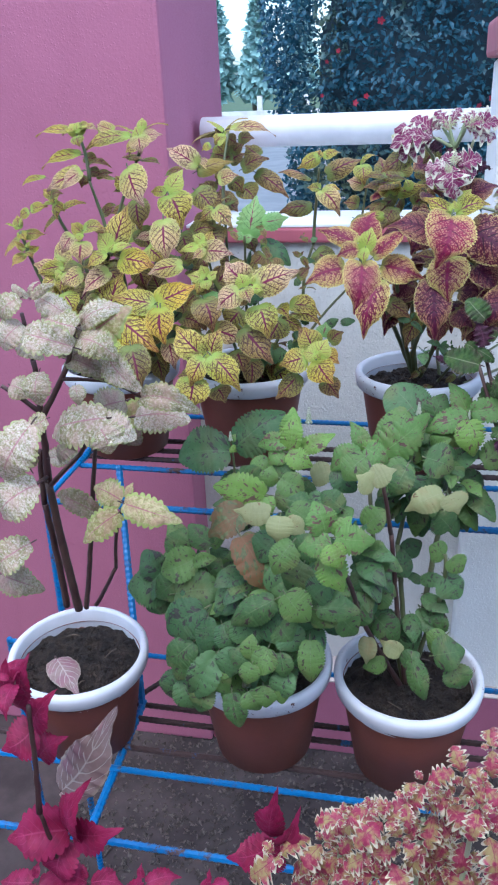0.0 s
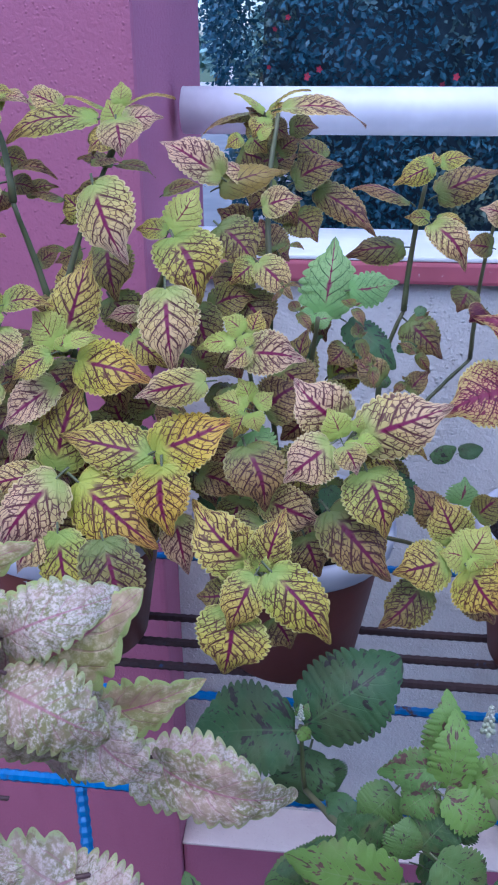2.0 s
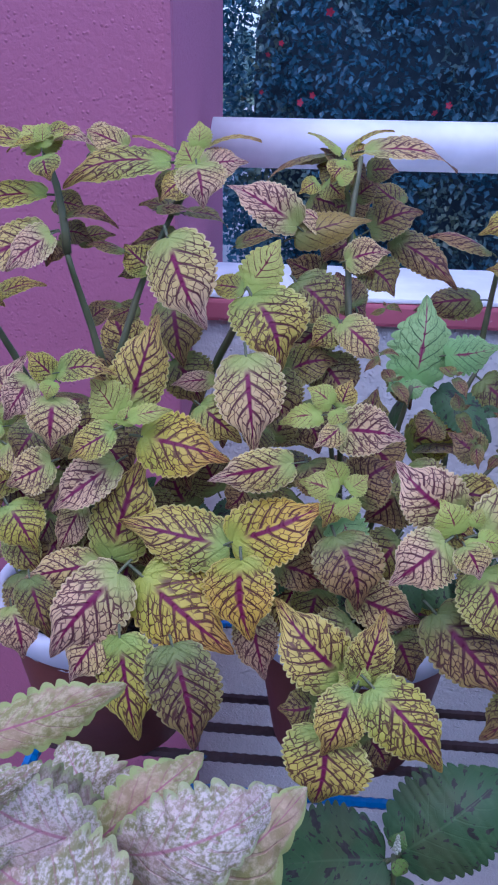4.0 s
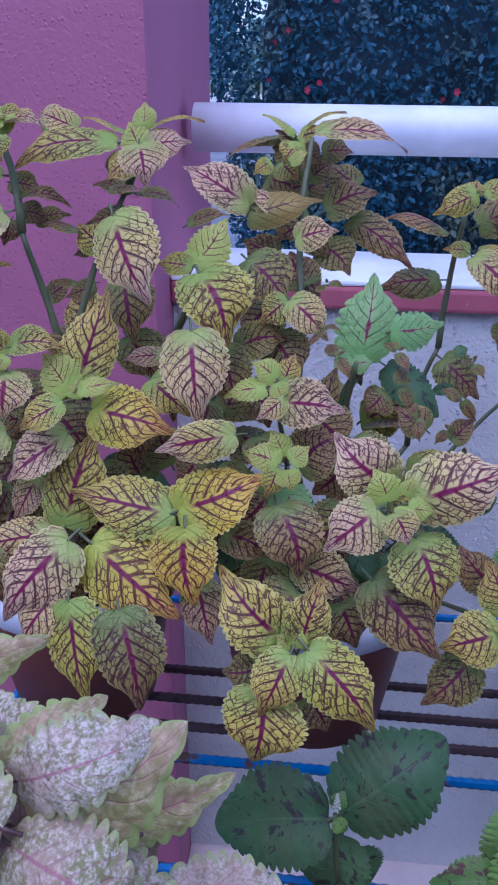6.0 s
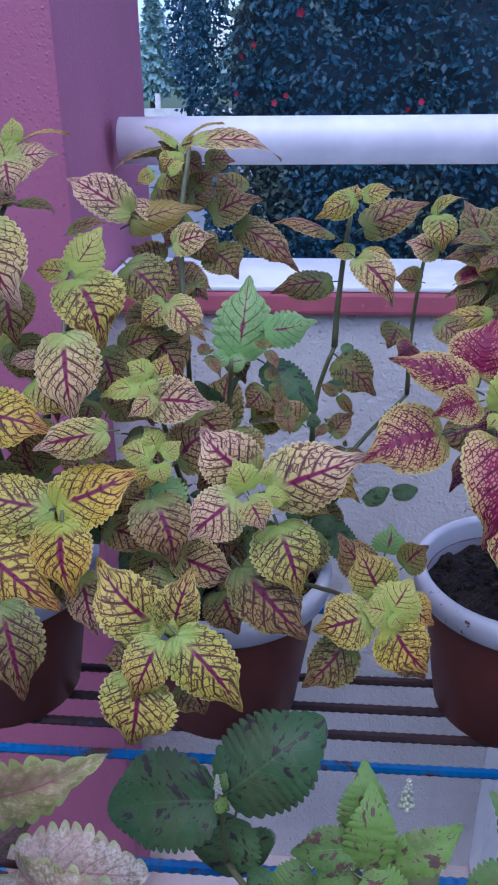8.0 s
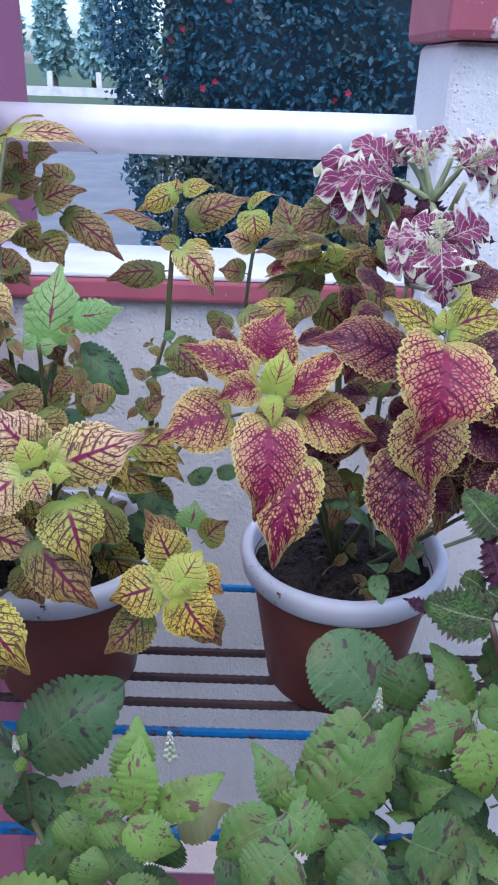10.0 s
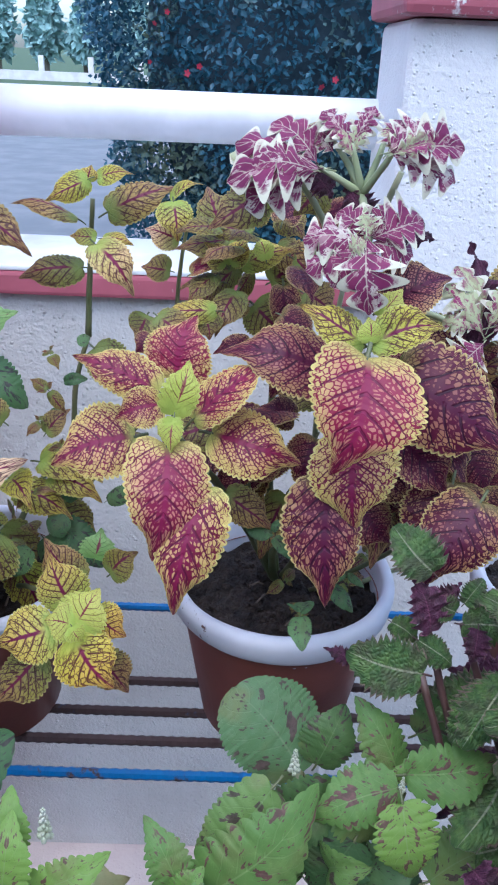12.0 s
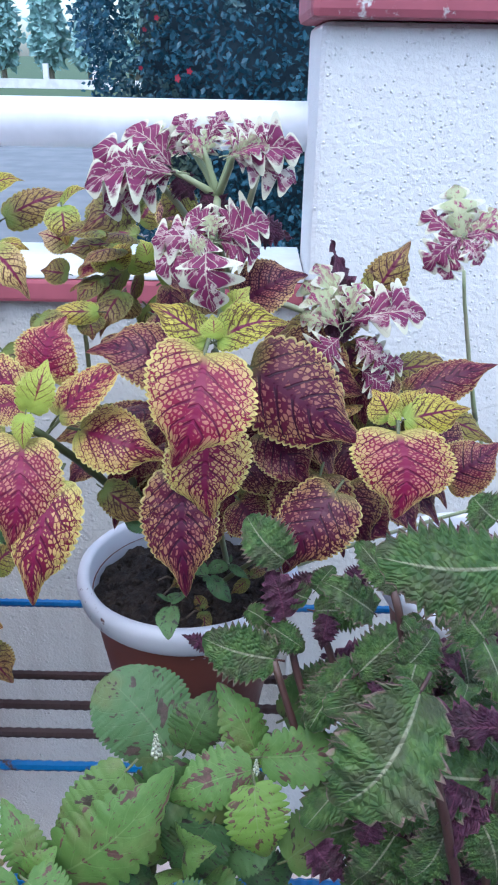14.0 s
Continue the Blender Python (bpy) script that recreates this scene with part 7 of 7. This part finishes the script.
stalk(ashen, (-0.190, 0.785, 1.188), (-0.150, 0.785, 1.252), 0.0038, 0.003, STEM_R, taper=0.82)
stalk(ashen, (-0.150, 0.785, 1.252), (-0.133, 0.785, 1.299), 0.0031, 0.003, STEM_R, taper=0.82)
stalk(ashen, (-0.190, 0.785, 1.194), (-0.225, 0.770, 1.231), 0.0030, 0.003, STEM_R, taper=0.82)
stalk(ashen, (-0.159, 0.785, 1.236), (-0.107, 0.800, 1.229), 0.0024, 0.003, STEM_R, taper=0.82)
stalk(ashen, (-0.107, 0.800, 1.229), (-0.076, 0.810, 1.207), 0.0020, 0.003, STEM_R, taper=0.82)
stalk(ashen, (-0.197, 0.788, 1.110), (-0.166, 0.700, 1.145), 0.0024, 0.003, STEM_R, taper=0.82)
leaf(ashen, "greypink", (-0.240, 0.812, 0.812), (-0.186, 0.756, 0.806), 0.042, LEVEL)

# ---- frilled plants at the end of the rack ----
frilled = plant_thing((0.476, 0.826, 0.80), "coleus with frilled green leaves and purple edges")
for b, t, w in (
    ((0.359, 0.861, 1.284), (0.325, 0.838, 1.239), 0.045),
    ((0.409, 0.890, 1.199), (0.357, 0.894, 1.208), 0.039),
    ((0.379, 0.845, 1.358), (0.332, 0.846, 1.361), 0.035),
    ((0.304, 0.970, 1.202), (0.261, 0.975, 1.212), 0.035),
    ((0.309, 1.000, 1.251), (0.286, 1.011, 1.274), 0.031),
    ((0.327, 0.985, 1.226), (0.360, 0.984, 1.223), 0.026),
    ((0.323, 0.990, 1.231), (0.312, 0.992, 1.236), 0.018),
    ((0.349, 0.945, 1.216), (0.378, 0.957, 1.240), 0.026),
    ((0.365, 0.950, 1.269), (0.345, 0.961, 1.291), 0.020),
    ((0.327, 0.990, 1.237), (0.338, 0.996, 1.250), 0.015),
    ((0.369, 0.900, 1.144), (0.350, 0.889, 1.120), 0.032),
    ((0.388, 0.880, 1.175), (0.371, 0.868, 1.151), 0.030),
):
    leaf(frilled, "frill", b, t, w)
for b, t, w in (
    ((0.403, 0.880, 1.184), (0.413, 0.866, 1.155), 0.030),
    ((0.397, 0.900, 1.279), (0.383, 0.908, 1.296), 0.026),
    ((0.370, 0.930, 1.234), (0.386, 0.938, 1.251), 0.022),
    ((0.392, 0.900, 1.343), (0.382, 0.904, 1.352), 0.023),
    ((0.301, 0.980, 1.218), (0.322, 0.974, 1.206), 0.018),
    ((0.287, 0.990, 1.222), (0.302, 0.985, 1.213), 0.016),
):
    leaf(frilled, "frill", b, t, w)
for b, t, w in (
    ((0.309, 0.985, 1.221), (0.297, 0.999, 1.250), 0.024),
    ((0.266, 0.980, 1.201), (0.248, 0.983, 1.208), 0.010),
    ((0.314, 1.000, 1.231), (0.329, 1.005, 1.241), 0.014),
    ((0.406, 0.885, 1.239), (0.352, 0.883, 1.235), 0.021),
    ((0.366, 0.920, 1.213), (0.350, 0.927, 1.226), 0.020),
    ((0.326, 0.900, 1.133), (0.343, 0.892, 1.116), 0.021),
    ((0.356, 0.900, 1.157), (0.350, 0.893, 1.142), 0.017),
    ((0.394, 0.920, 1.280), (0.380, 0.925, 1.290), 0.018),
    ((0.345, 0.980, 1.251), (0.355, 0.985, 1.260), 0.014),
    ((0.334, 0.980, 1.227), (0.331, 0.971, 1.208), 0.015),
):
    leaf(frilled, "plum", b, t, w)
fill(frilled, ("frill", "plum", "frill"), (0.41, 0.97, 1.14), (0.07, 0.035, 0.08), 40, 0.055, 31)
fill(frilled, ("frill", "plum"), (0.43, 0.90, 1.08), (0.06, 0.03, 0.08), 24, 0.05, 32)
fill(frilled, ("frill", "frill", "plum"), (0.373, 0.970, 1.211), (0.040, 0.025, 0.030), 12, 0.042, 41)
fill(frilled, ("frill", "frill", "plum"), (0.398, 0.960, 1.256), (0.030, 0.025, 0.030), 8, 0.042, 42)
fill(frilled, ("frill", "frill", "plum"), (0.396, 0.930, 1.195), (0.040, 0.025, 0.050), 20, 0.042, 43)
fill(frilled, ("frill", "frill", "plum"), (0.416, 0.910, 1.154), (0.040, 0.025, 0.050), 20, 0.042, 44)
fill(frilled, ("frill", "frill", "plum"), (0.386, 0.910, 1.121), (0.040, 0.025, 0.030), 14, 0.042, 45)
stalk(frilled, (0.470, 0.830, 0.790), (0.308, 0.990, 1.218), 0.0035, 0.010, STEM_R)
stalk(frilled, (0.470, 0.830, 0.790), (0.328, 0.990, 1.223), 0.0035, 0.010, STEM_R)
stalk(frilled, (0.470, 0.830, 0.790), (0.351, 0.950, 1.212), 0.0035, 0.010, STEM_R)
stalk(frilled, (0.470, 0.830, 0.790), (0.362, 0.870, 1.272), 0.0035, 0.010, STEM_R)
stalk(frilled, (0.470, 0.830, 0.790), (0.409, 0.890, 1.199), 0.0035, 0.010, STEM_R)
stalk(frilled, (0.470, 0.830, 0.790), (0.379, 0.850, 1.353), 0.0035, 0.010, STEM_R)
stalk(frilled, (0.470, 0.830, 0.790), (0.303, 0.970, 1.201), 0.0035, 0.010, STEM_R)
stalk(frilled, (0.470, 0.830, 0.790), (0.364, 0.950, 1.268), 0.0035, 0.010, STEM_R)

# ---- plants in front of the rack ----
pot(-0.15, 0.50, 0.0, 30)
pot(0.22, 0.48, 0.0, 80)
magenta = plant_thing((-0.15, 0.50, 0.12), "coleus with bright magenta leaves on a dark red stem")
for b, t, w in (
    ((-0.131, 0.581, 0.779), (-0.196, 0.560, 0.774), 0.056),
    ((-0.124, 0.581, 0.776), (-0.092, 0.560, 0.878), 0.042),
    ((-0.124, 0.581, 0.776), (-0.060, 0.560, 0.814), 0.043),
    ((-0.133, 0.581, 0.760), (-0.138, 0.560, 0.714), 0.051),
    ((-0.147, 0.581, 0.926), (-0.177, 0.560, 0.911), 0.047),
    ((-0.146, 0.581, 0.934), (-0.108, 0.560, 0.996), 0.034),
    ((-0.150, 0.581, 0.948), (-0.156, 0.560, 1.024), 0.039),
    ((-0.152, 0.581, 0.970), (-0.128, 0.560, 1.038), 0.028),
    ((-0.147, 0.581, 0.886), (-0.105, 0.560, 0.938), 0.029),
    ((0.099, 0.581, 0.816), (0.110, 0.560, 0.900), 0.031),
    ((0.105, 0.581, 0.809), (0.132, 0.560, 0.880), 0.028),
    ((0.099, 0.581, 0.799), (0.056, 0.560, 0.800), 0.035),
):
    leaf(magenta, "magenta", b, t, w)
for b, t, w in (
    ((0.105, 0.581, 0.792), (0.096, 0.560, 0.783), 0.035),
    ((0.099, 0.581, 0.799), (0.126, 0.560, 0.848), 0.023),
):
    leaf(magenta, "magenta", b, t, w)
for b, t, w in (
    ((-0.150, 0.616, 0.797), (-0.070, 0.595, 0.941), 0.055),
):
    leaf(magenta, "greypink", b, t, w)
stalk(magenta, (-0.139, 0.574, 0.703), (-0.147, 0.560, 0.827), 0.0035, 0.006, STEM_R)
stalk(magenta, (-0.147, 0.560, 0.827), (-0.135, 0.560, 0.978), 0.0035, 0.006, STEM_R)
rosette(magenta, "magenta", (-0.147, 0.560, 1.011), 0.038, 343, pairs=2)
rosette(magenta, "magenta", (-0.172, 0.560, 0.714), 0.051, 983, pairs=2)
rosette(magenta, "magenta", (-0.109, 0.560, 0.728), 0.050, 616, pairs=2)
rosette(magenta, "magenta", (-0.042, 0.560, 0.744), 0.037, 319, pairs=2)
rosette(magenta, "magenta", (0.035, 0.560, 0.761), 0.030, 162, pairs=2)
stalk(magenta, (-0.15, 0.5, 0.11), (-0.139, 0.574, 0.703), 0.004, 0.01, STEM_R)
candy = plant_thing((0.22, 0.48, 0.12), "low coleus with dense frilled pink and cream leaves")
rosette(candy, "candy", (0.111, 0.542, 0.839), 0.036, 941, axis=(-0.1, -0.6, 0.8), pairs=2)
rosette(candy, "candy", (0.118, 0.571, 0.749), 0.031, 169, axis=(-0.1, -0.6, 0.8), pairs=2)
rosette(candy, "candy", (0.146, 0.559, 0.803), 0.030, 441, axis=(-0.1, -0.6, 0.8), pairs=2)
rosette(candy, "candy", (0.144, 0.575, 0.757), 0.038, 461, axis=(-0.1, -0.6, 0.8), pairs=2)
rosette(candy, "candy", (0.156, 0.555, 0.851), 0.030, 510, axis=(-0.1, -0.6, 0.8), pairs=2)
rosette(candy, "candy", (0.171, 0.552, 0.837), 0.028, 711, axis=(-0.1, -0.6, 0.8), pairs=2)
rosette(candy, "candy", (0.164, 0.549, 0.806), 0.034, 660, axis=(-0.1, -0.6, 0.8), pairs=2)
rosette(candy, "candy", (0.177, 0.541, 0.907), 0.029, 730, axis=(-0.1, -0.6, 0.8), pairs=2)
rosette(candy, "candy", (0.172, 0.576, 0.823), 0.037, 733, axis=(-0.1, -0.6, 0.8), pairs=2)
rosette(candy, "candy", (0.189, 0.533, 0.844), 0.028, 955, axis=(-0.1, -0.6, 0.8), pairs=2)
rosette(candy, "candy", (0.193, 0.552, 0.794), 0.036, 45, axis=(-0.1, -0.6, 0.8), pairs=2)
rosette(candy, "candy", (0.200, 0.548, 0.914), 0.025, 33, axis=(-0.1, -0.6, 0.8), pairs=2)
rosette(candy, "candy", (0.194, 0.570, 0.879), 0.030, 956, axis=(-0.1, -0.6, 0.8), pairs=2)
rosette(candy, "candy", (0.199, 0.580, 0.841), 0.031, 57, axis=(-0.1, -0.6, 0.8), pairs=2)
rosette(candy, "candy", (0.199, 0.535, 0.869), 0.027, 73, axis=(-0.1, -0.6, 0.8), pairs=2)
rosette(candy, "candy", (0.208, 0.534, 0.840), 0.030, 233, axis=(-0.1, -0.6, 0.8), pairs=2)
rosette(candy, "candy", (0.231, 0.544, 0.937), 0.028, 450, axis=(-0.1, -0.6, 0.8), pairs=2)
rosette(candy, "candy", (0.215, 0.544, 0.908), 0.033, 248, axis=(-0.1, -0.6, 0.8), pairs=2)
rosette(candy, "candy", (0.230, 0.534, 0.894), 0.027, 484, axis=(-0.1, -0.6, 0.8), pairs=2)
rosette(candy, "candy", (0.220, 0.543, 0.858), 0.034, 365, axis=(-0.1, -0.6, 0.8), pairs=2)
rosette(candy, "candy", (0.220, 0.578, 0.787), 0.033, 376, axis=(-0.1, -0.6, 0.8), pairs=2)
rosette(candy, "candy", (0.247, 0.556, 0.946), 0.025, 652, axis=(-0.1, -0.6, 0.8), pairs=2)
rosette(candy, "candy", (0.239, 0.576, 0.891), 0.035, 548, axis=(-0.1, -0.6, 0.8), pairs=2)
rosette(candy, "candy", (0.242, 0.571, 0.874), 0.032, 613, axis=(-0.1, -0.6, 0.8), pairs=2)
rosette(candy, "candy", (0.252, 0.564, 0.859), 0.033, 766, axis=(-0.1, -0.6, 0.8), pairs=2)
rosette(candy, "candy", (0.245, 0.579, 0.796), 0.028, 678, axis=(-0.1, -0.6, 0.8), pairs=2)
rosette(candy, "candy", (0.259, 0.565, 0.786), 0.027, 892, axis=(-0.1, -0.6, 0.8), pairs=2)
rosette(candy, "candy", (0.266, 0.569, 0.913), 0.034, 922, axis=(-0.1, -0.6, 0.8), pairs=2)
rosette(candy, "candy", (0.260, 0.577, 0.888), 0.026, 835, axis=(-0.1, -0.6, 0.8), pairs=2)
rosette(candy, "candy", (0.274, 0.572, 0.866), 0.034, 48, axis=(-0.1, -0.6, 0.8), pairs=2)
rosette(candy, "candy", (0.277, 0.575, 0.820), 0.029, 101, axis=(-0.1, -0.6, 0.8), pairs=2)
rosette(candy, "candy", (0.275, 0.576, 0.793), 0.035, 82, axis=(-0.1, -0.6, 0.8), pairs=2)
rosette(candy, "candy", (0.284, 0.574, 0.939), 0.031, 157, axis=(-0.1, -0.6, 0.8), pairs=2)
rosette(candy, "candy", (0.277, 0.570, 0.919), 0.030, 72, axis=(-0.1, -0.6, 0.8), pairs=2)
rosette(candy, "candy", (0.278, 0.573, 0.875), 0.027, 99, axis=(-0.1, -0.6, 0.8), pairs=2)
rosette(candy, "candy", (0.289, 0.571, 0.863), 0.029, 253, axis=(-0.1, -0.6, 0.8), pairs=2)
rosette(candy, "candy", (0.287, 0.579, 0.818), 0.028, 218, axis=(-0.1, -0.6, 0.8), pairs=2)
rosette(candy, "candy", (0.286, 0.575, 0.788), 0.032, 233, axis=(-0.1, -0.6, 0.8), pairs=2)
rosette(candy, "candy", (0.304, 0.575, 0.978), 0.026, 426, axis=(-0.1, -0.6, 0.8), pairs=2)
rosette(candy, "candy", (0.296, 0.553, 0.956), 0.031, 373, axis=(-0.1, -0.6, 0.8), pairs=2)
rosette(candy, "candy", (0.294, 0.541, 0.942), 0.025, 384, axis=(-0.1, -0.6, 0.8), pairs=2)
rosette(candy, "candy", (0.304, 0.559, 0.910), 0.033, 480, axis=(-0.1, -0.6, 0.8), pairs=2)
rosette(candy, "candy", (0.307, 0.547, 0.905), 0.029, 562, axis=(-0.1, -0.6, 0.8), pairs=2)
rosette(candy, "candy", (0.309, 0.556, 0.847), 0.026, 569, axis=(-0.1, -0.6, 0.8), pairs=2)
rosette(candy, "candy", (0.306, 0.549, 0.821), 0.033, 549, axis=(-0.1, -0.6, 0.8), pairs=2)
stalk(candy, (0.22, 0.48, 0.11), (0.170, 0.574, 0.823), 0.004, 0.01, STEM_P)
stalk(candy, (0.22, 0.48, 0.11), (0.250, 0.574, 0.878), 0.004, 0.01, STEM_P)
stalk(candy, (0.22, 0.48, 0.11), (0.299, 0.574, 0.924), 0.004, 0.01, STEM_P)

# ---- beyond the parapet ----
# Sky reflection and blue haze are painted into this leaf colour.
BUSH = spotted_leaf("hazy_blue_shrub_leaf", (0.055, 0.15, 0.19), (0.035, 0.10, 0.145), (0.02, 0.05, 0.06), -0.1, (0.06, 0.13, 0.14), 0.25)
# Pale blue-green with the haze of distance put into the colour.
PINE = simple("hazed_cypress_green", (0.22, 0.36, 0.35), (0.28, 0.43, 0.41), 2.0, 0.9, 0.5)
BARK = simple("grey_bark", (0.10, 0.085, 0.049), (0.17, 0.15, 0.13), 20.0, 0.9, 0.6)
PETAL = simple("red_petal", (0.26, 0.010, 0.030), (0.34, 0.02, 0.05), 30.0, 0.5, 0.2)
FENCE = simple("pale_fence", (0.62, 0.60, 0.58), (0.5, 0.47, 0.45), 2.0, 0.7, 0.2)


def scatter(name, spots, size, material, seed, parent, label=""):
    """Many small folded leaves in one mesh."""
    rnd = np.random.RandomState(seed)
    spots = np.array(spots)
    n = len(spots)
    d = rnd.normal(size=(n, 3)) + np.array((0, -0.9, -0.3))
    d /= np.linalg.norm(d, axis=1)[:, None]
    up = rnd.normal(size=(n, 3)) + np.array((0, -0.8, 1.2))
    x = np.cross(d, up)
    x /= np.linalg.norm(x, axis=1)[:, None]
    z = np.cross(x, d)
    s = (size * rnd.uniform(0.65, 1.25, n))[:, None]
    shape = ((0, 0, 0), (0.30, 0.42, 0.042), (0.0, 0.5, -0.02), (-0.30, 0.42, 0.042), (0, 1.0, -0.06))
    v = np.stack([spots + s * (a * x + b * d + c * z) for a, b, c in shape], 1).reshape(-1, 3)
    k = 5 * np.arange(n)[:, None]
    faces = np.concatenate([k + np.array(q) for q in ((0, 1, 2), (0, 2, 3), (1, 4, 2), (2, 4, 3))], 0)
    me = bpy.data.meshes.new(name)
    me.from_pydata(v.tolist(), [], faces.tolist())
    me.materials.append(material)
    uv = me.uv_layers.new(name="UVMap")
    tex = np.array(((0.5, 0), (1, 0.4), (0.5, 0.5), (0, 0.4), (0.5, 1)))
    loops = np.zeros(len(me.loops), dtype=np.int32)
    me.loops.foreach_get("vertex_index", loops)
    uv.data.foreach_set("uv", tex[loops % 5].ravel())
    ob = new(name, me)
    if parent:
        hang(ob, parent)
    return tagged(ob, label)


shrub = thing("flowering_shrub", (1.4, 6.6, 0.0), "tall dark green shrub with scattered red flowers", "shrub")
rnd = np.random.RandomState(3)
spots = []
while len(spots) < 46000:
    p = rnd.uniform((-1.0, 5.6, 0.15), (4.6, 7.6, 4.2))
    q = (p - np.array((1.7, 6.7, 1.55))) / np.array((2.65, 1.0, 2.3))
    lump = 0.10 * noise.noise(Vector(p * 1.6)) + 0.05 * noise.noise(Vector(p * 4.5))
    r = np.linalg.norm(q) + lump
    if 0.86 < r < 1.0 and p[1] < 6.9:
        spots.append(p)
scatter("crown", spots, 0.054, BUSH, 5, shrub)
# Dark shell behind the leaves; its colour stands for the crown's inner shade.
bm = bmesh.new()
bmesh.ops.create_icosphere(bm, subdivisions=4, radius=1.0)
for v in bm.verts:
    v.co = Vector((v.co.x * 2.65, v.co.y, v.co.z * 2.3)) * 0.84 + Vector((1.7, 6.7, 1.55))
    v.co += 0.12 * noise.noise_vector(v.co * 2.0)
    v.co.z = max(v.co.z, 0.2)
part("inner_crown", bm, simple("shaded_shrub_core", (0.018, 0.038, 0.055), (0.03, 0.055, 0.075), 20.0, 0.9, 0.6), shrub)
for k in range(7):
    x = -0.2 + 0.6 * k
    part("trunk", tube([(x, 6.7, 0), (x + 0.05, 6.68, 0.3), (x - 0.05, 6.6, 0.8)], 0.04, 7), BARK, shrub)


def flower_mesh():
    bm = bmesh.new()
    for k in range(5):
        a = 2 * math.pi * k / 5
        d, s = Vector((math.cos(a), 0, math.sin(a))), Vector((-math.sin(a), 0, math.cos(a)))
        ring = [bm.verts.new(p) for p in (Vector((0, 0, 0)), d * 0.55 + s * 0.38 - Vector((0, 0.15, 0)), d * 1.0 + s * 0.2 - Vector((0, 0.2, 0)), d * 1.02 - s * 0.15 - Vector((0, 0.1, 0)), d * 0.6 - s * 0.38 - Vector((0, 0.2, 0)))]
        bm.faces.new(ring)
    return finish(bm, "flower", PETAL, True)


FLOWER = flower_mesh()
for k, (x, y, z, s) in enumerate(((-0.17, 5.72, 1.40, 0.038), (-0.10, 5.72, 1.44, 0.032), (-0.02, 5.75, 1.88, 0.042), (0.20, 5.68, 2.02, 0.045), (0.24, 5.68, 2.10, 0.042), (-0.30, 5.85, 1.72, 0.028), (-0.42, 5.95, 1.45, 0.025),
                                  (0.62, 5.66, 1.36, 0.035), (0.70, 5.66, 1.40, 0.035), (1.0, 5.62, 2.2, 0.042), (1.2, 5.62, 1.7, 0.035), (-0.38, 5.9, 1.66, 0.028))):
    ob = new("flower", FLOWER)
    ob.matrix_basis = pose(x, y, z, 10 * (k % 4), 0, 17 * k % 60 - 30) @ Matrix.Scale(0.6 * s, 4)
    hang(ob, shrub)

for k, (x, y, h, w) in enumerate(((-8.29, 47, 5.75, 0.95), (-6.0, 47, 5.7, 0.95), (-10.9, 48, 5.9, 1.0), (-13.8, 49, 6.2, 1.1), (-7.2, 53, 3.6, 1.1), (-4.4, 52, 3.9, 1.3), (-9.9, 54, 3.7, 1.2), (-17.5, 50, 6.4, 1.2), (-2.4, 51, 4.3, 1.5))):
    tree = thing("cypress_tree", (x, y, 0), "slender hazy green cypress tree beyond the road", "tree", "cypress trees")
    rnd = np.random.RandomState(40 + k)
    t = rnd.uniform(0.0, 1.0, 1500) ** 0.8
    a = rnd.uniform(0, 6.28, 1500)
    r = w * np.minimum(1.0, 1.35 * (1 - t)) ** 0.9 * np.minimum(1, 0.45 + 2.5 * t) * rnd.uniform(0.55, 1.08, 1500)
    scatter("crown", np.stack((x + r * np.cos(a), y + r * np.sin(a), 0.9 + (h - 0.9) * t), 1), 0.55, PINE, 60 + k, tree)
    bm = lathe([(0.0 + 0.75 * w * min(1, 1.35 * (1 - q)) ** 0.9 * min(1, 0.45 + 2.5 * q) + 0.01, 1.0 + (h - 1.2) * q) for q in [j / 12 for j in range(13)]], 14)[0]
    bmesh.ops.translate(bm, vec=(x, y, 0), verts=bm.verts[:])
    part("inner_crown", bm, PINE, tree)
    part("trunk", tube([(x, y, 0), (x, y, 1.2), (x, y, 2.5)], 0.16, 8), BARK, tree)

fence = thing("fence", (-12, 42, 0), "low pale wall and posts at the far roadside", "fence", "", "structure")
part("wall", box((-40, 42, 0.0), (6, 42.2, 0.42)), FENCE, fence)
for k in range(16):
    part("post", box((-34 + 2.4 * k, 42.4, 0), (-33.75 + 2.4 * k, 42.6, 1.1)), FENCE, fence)
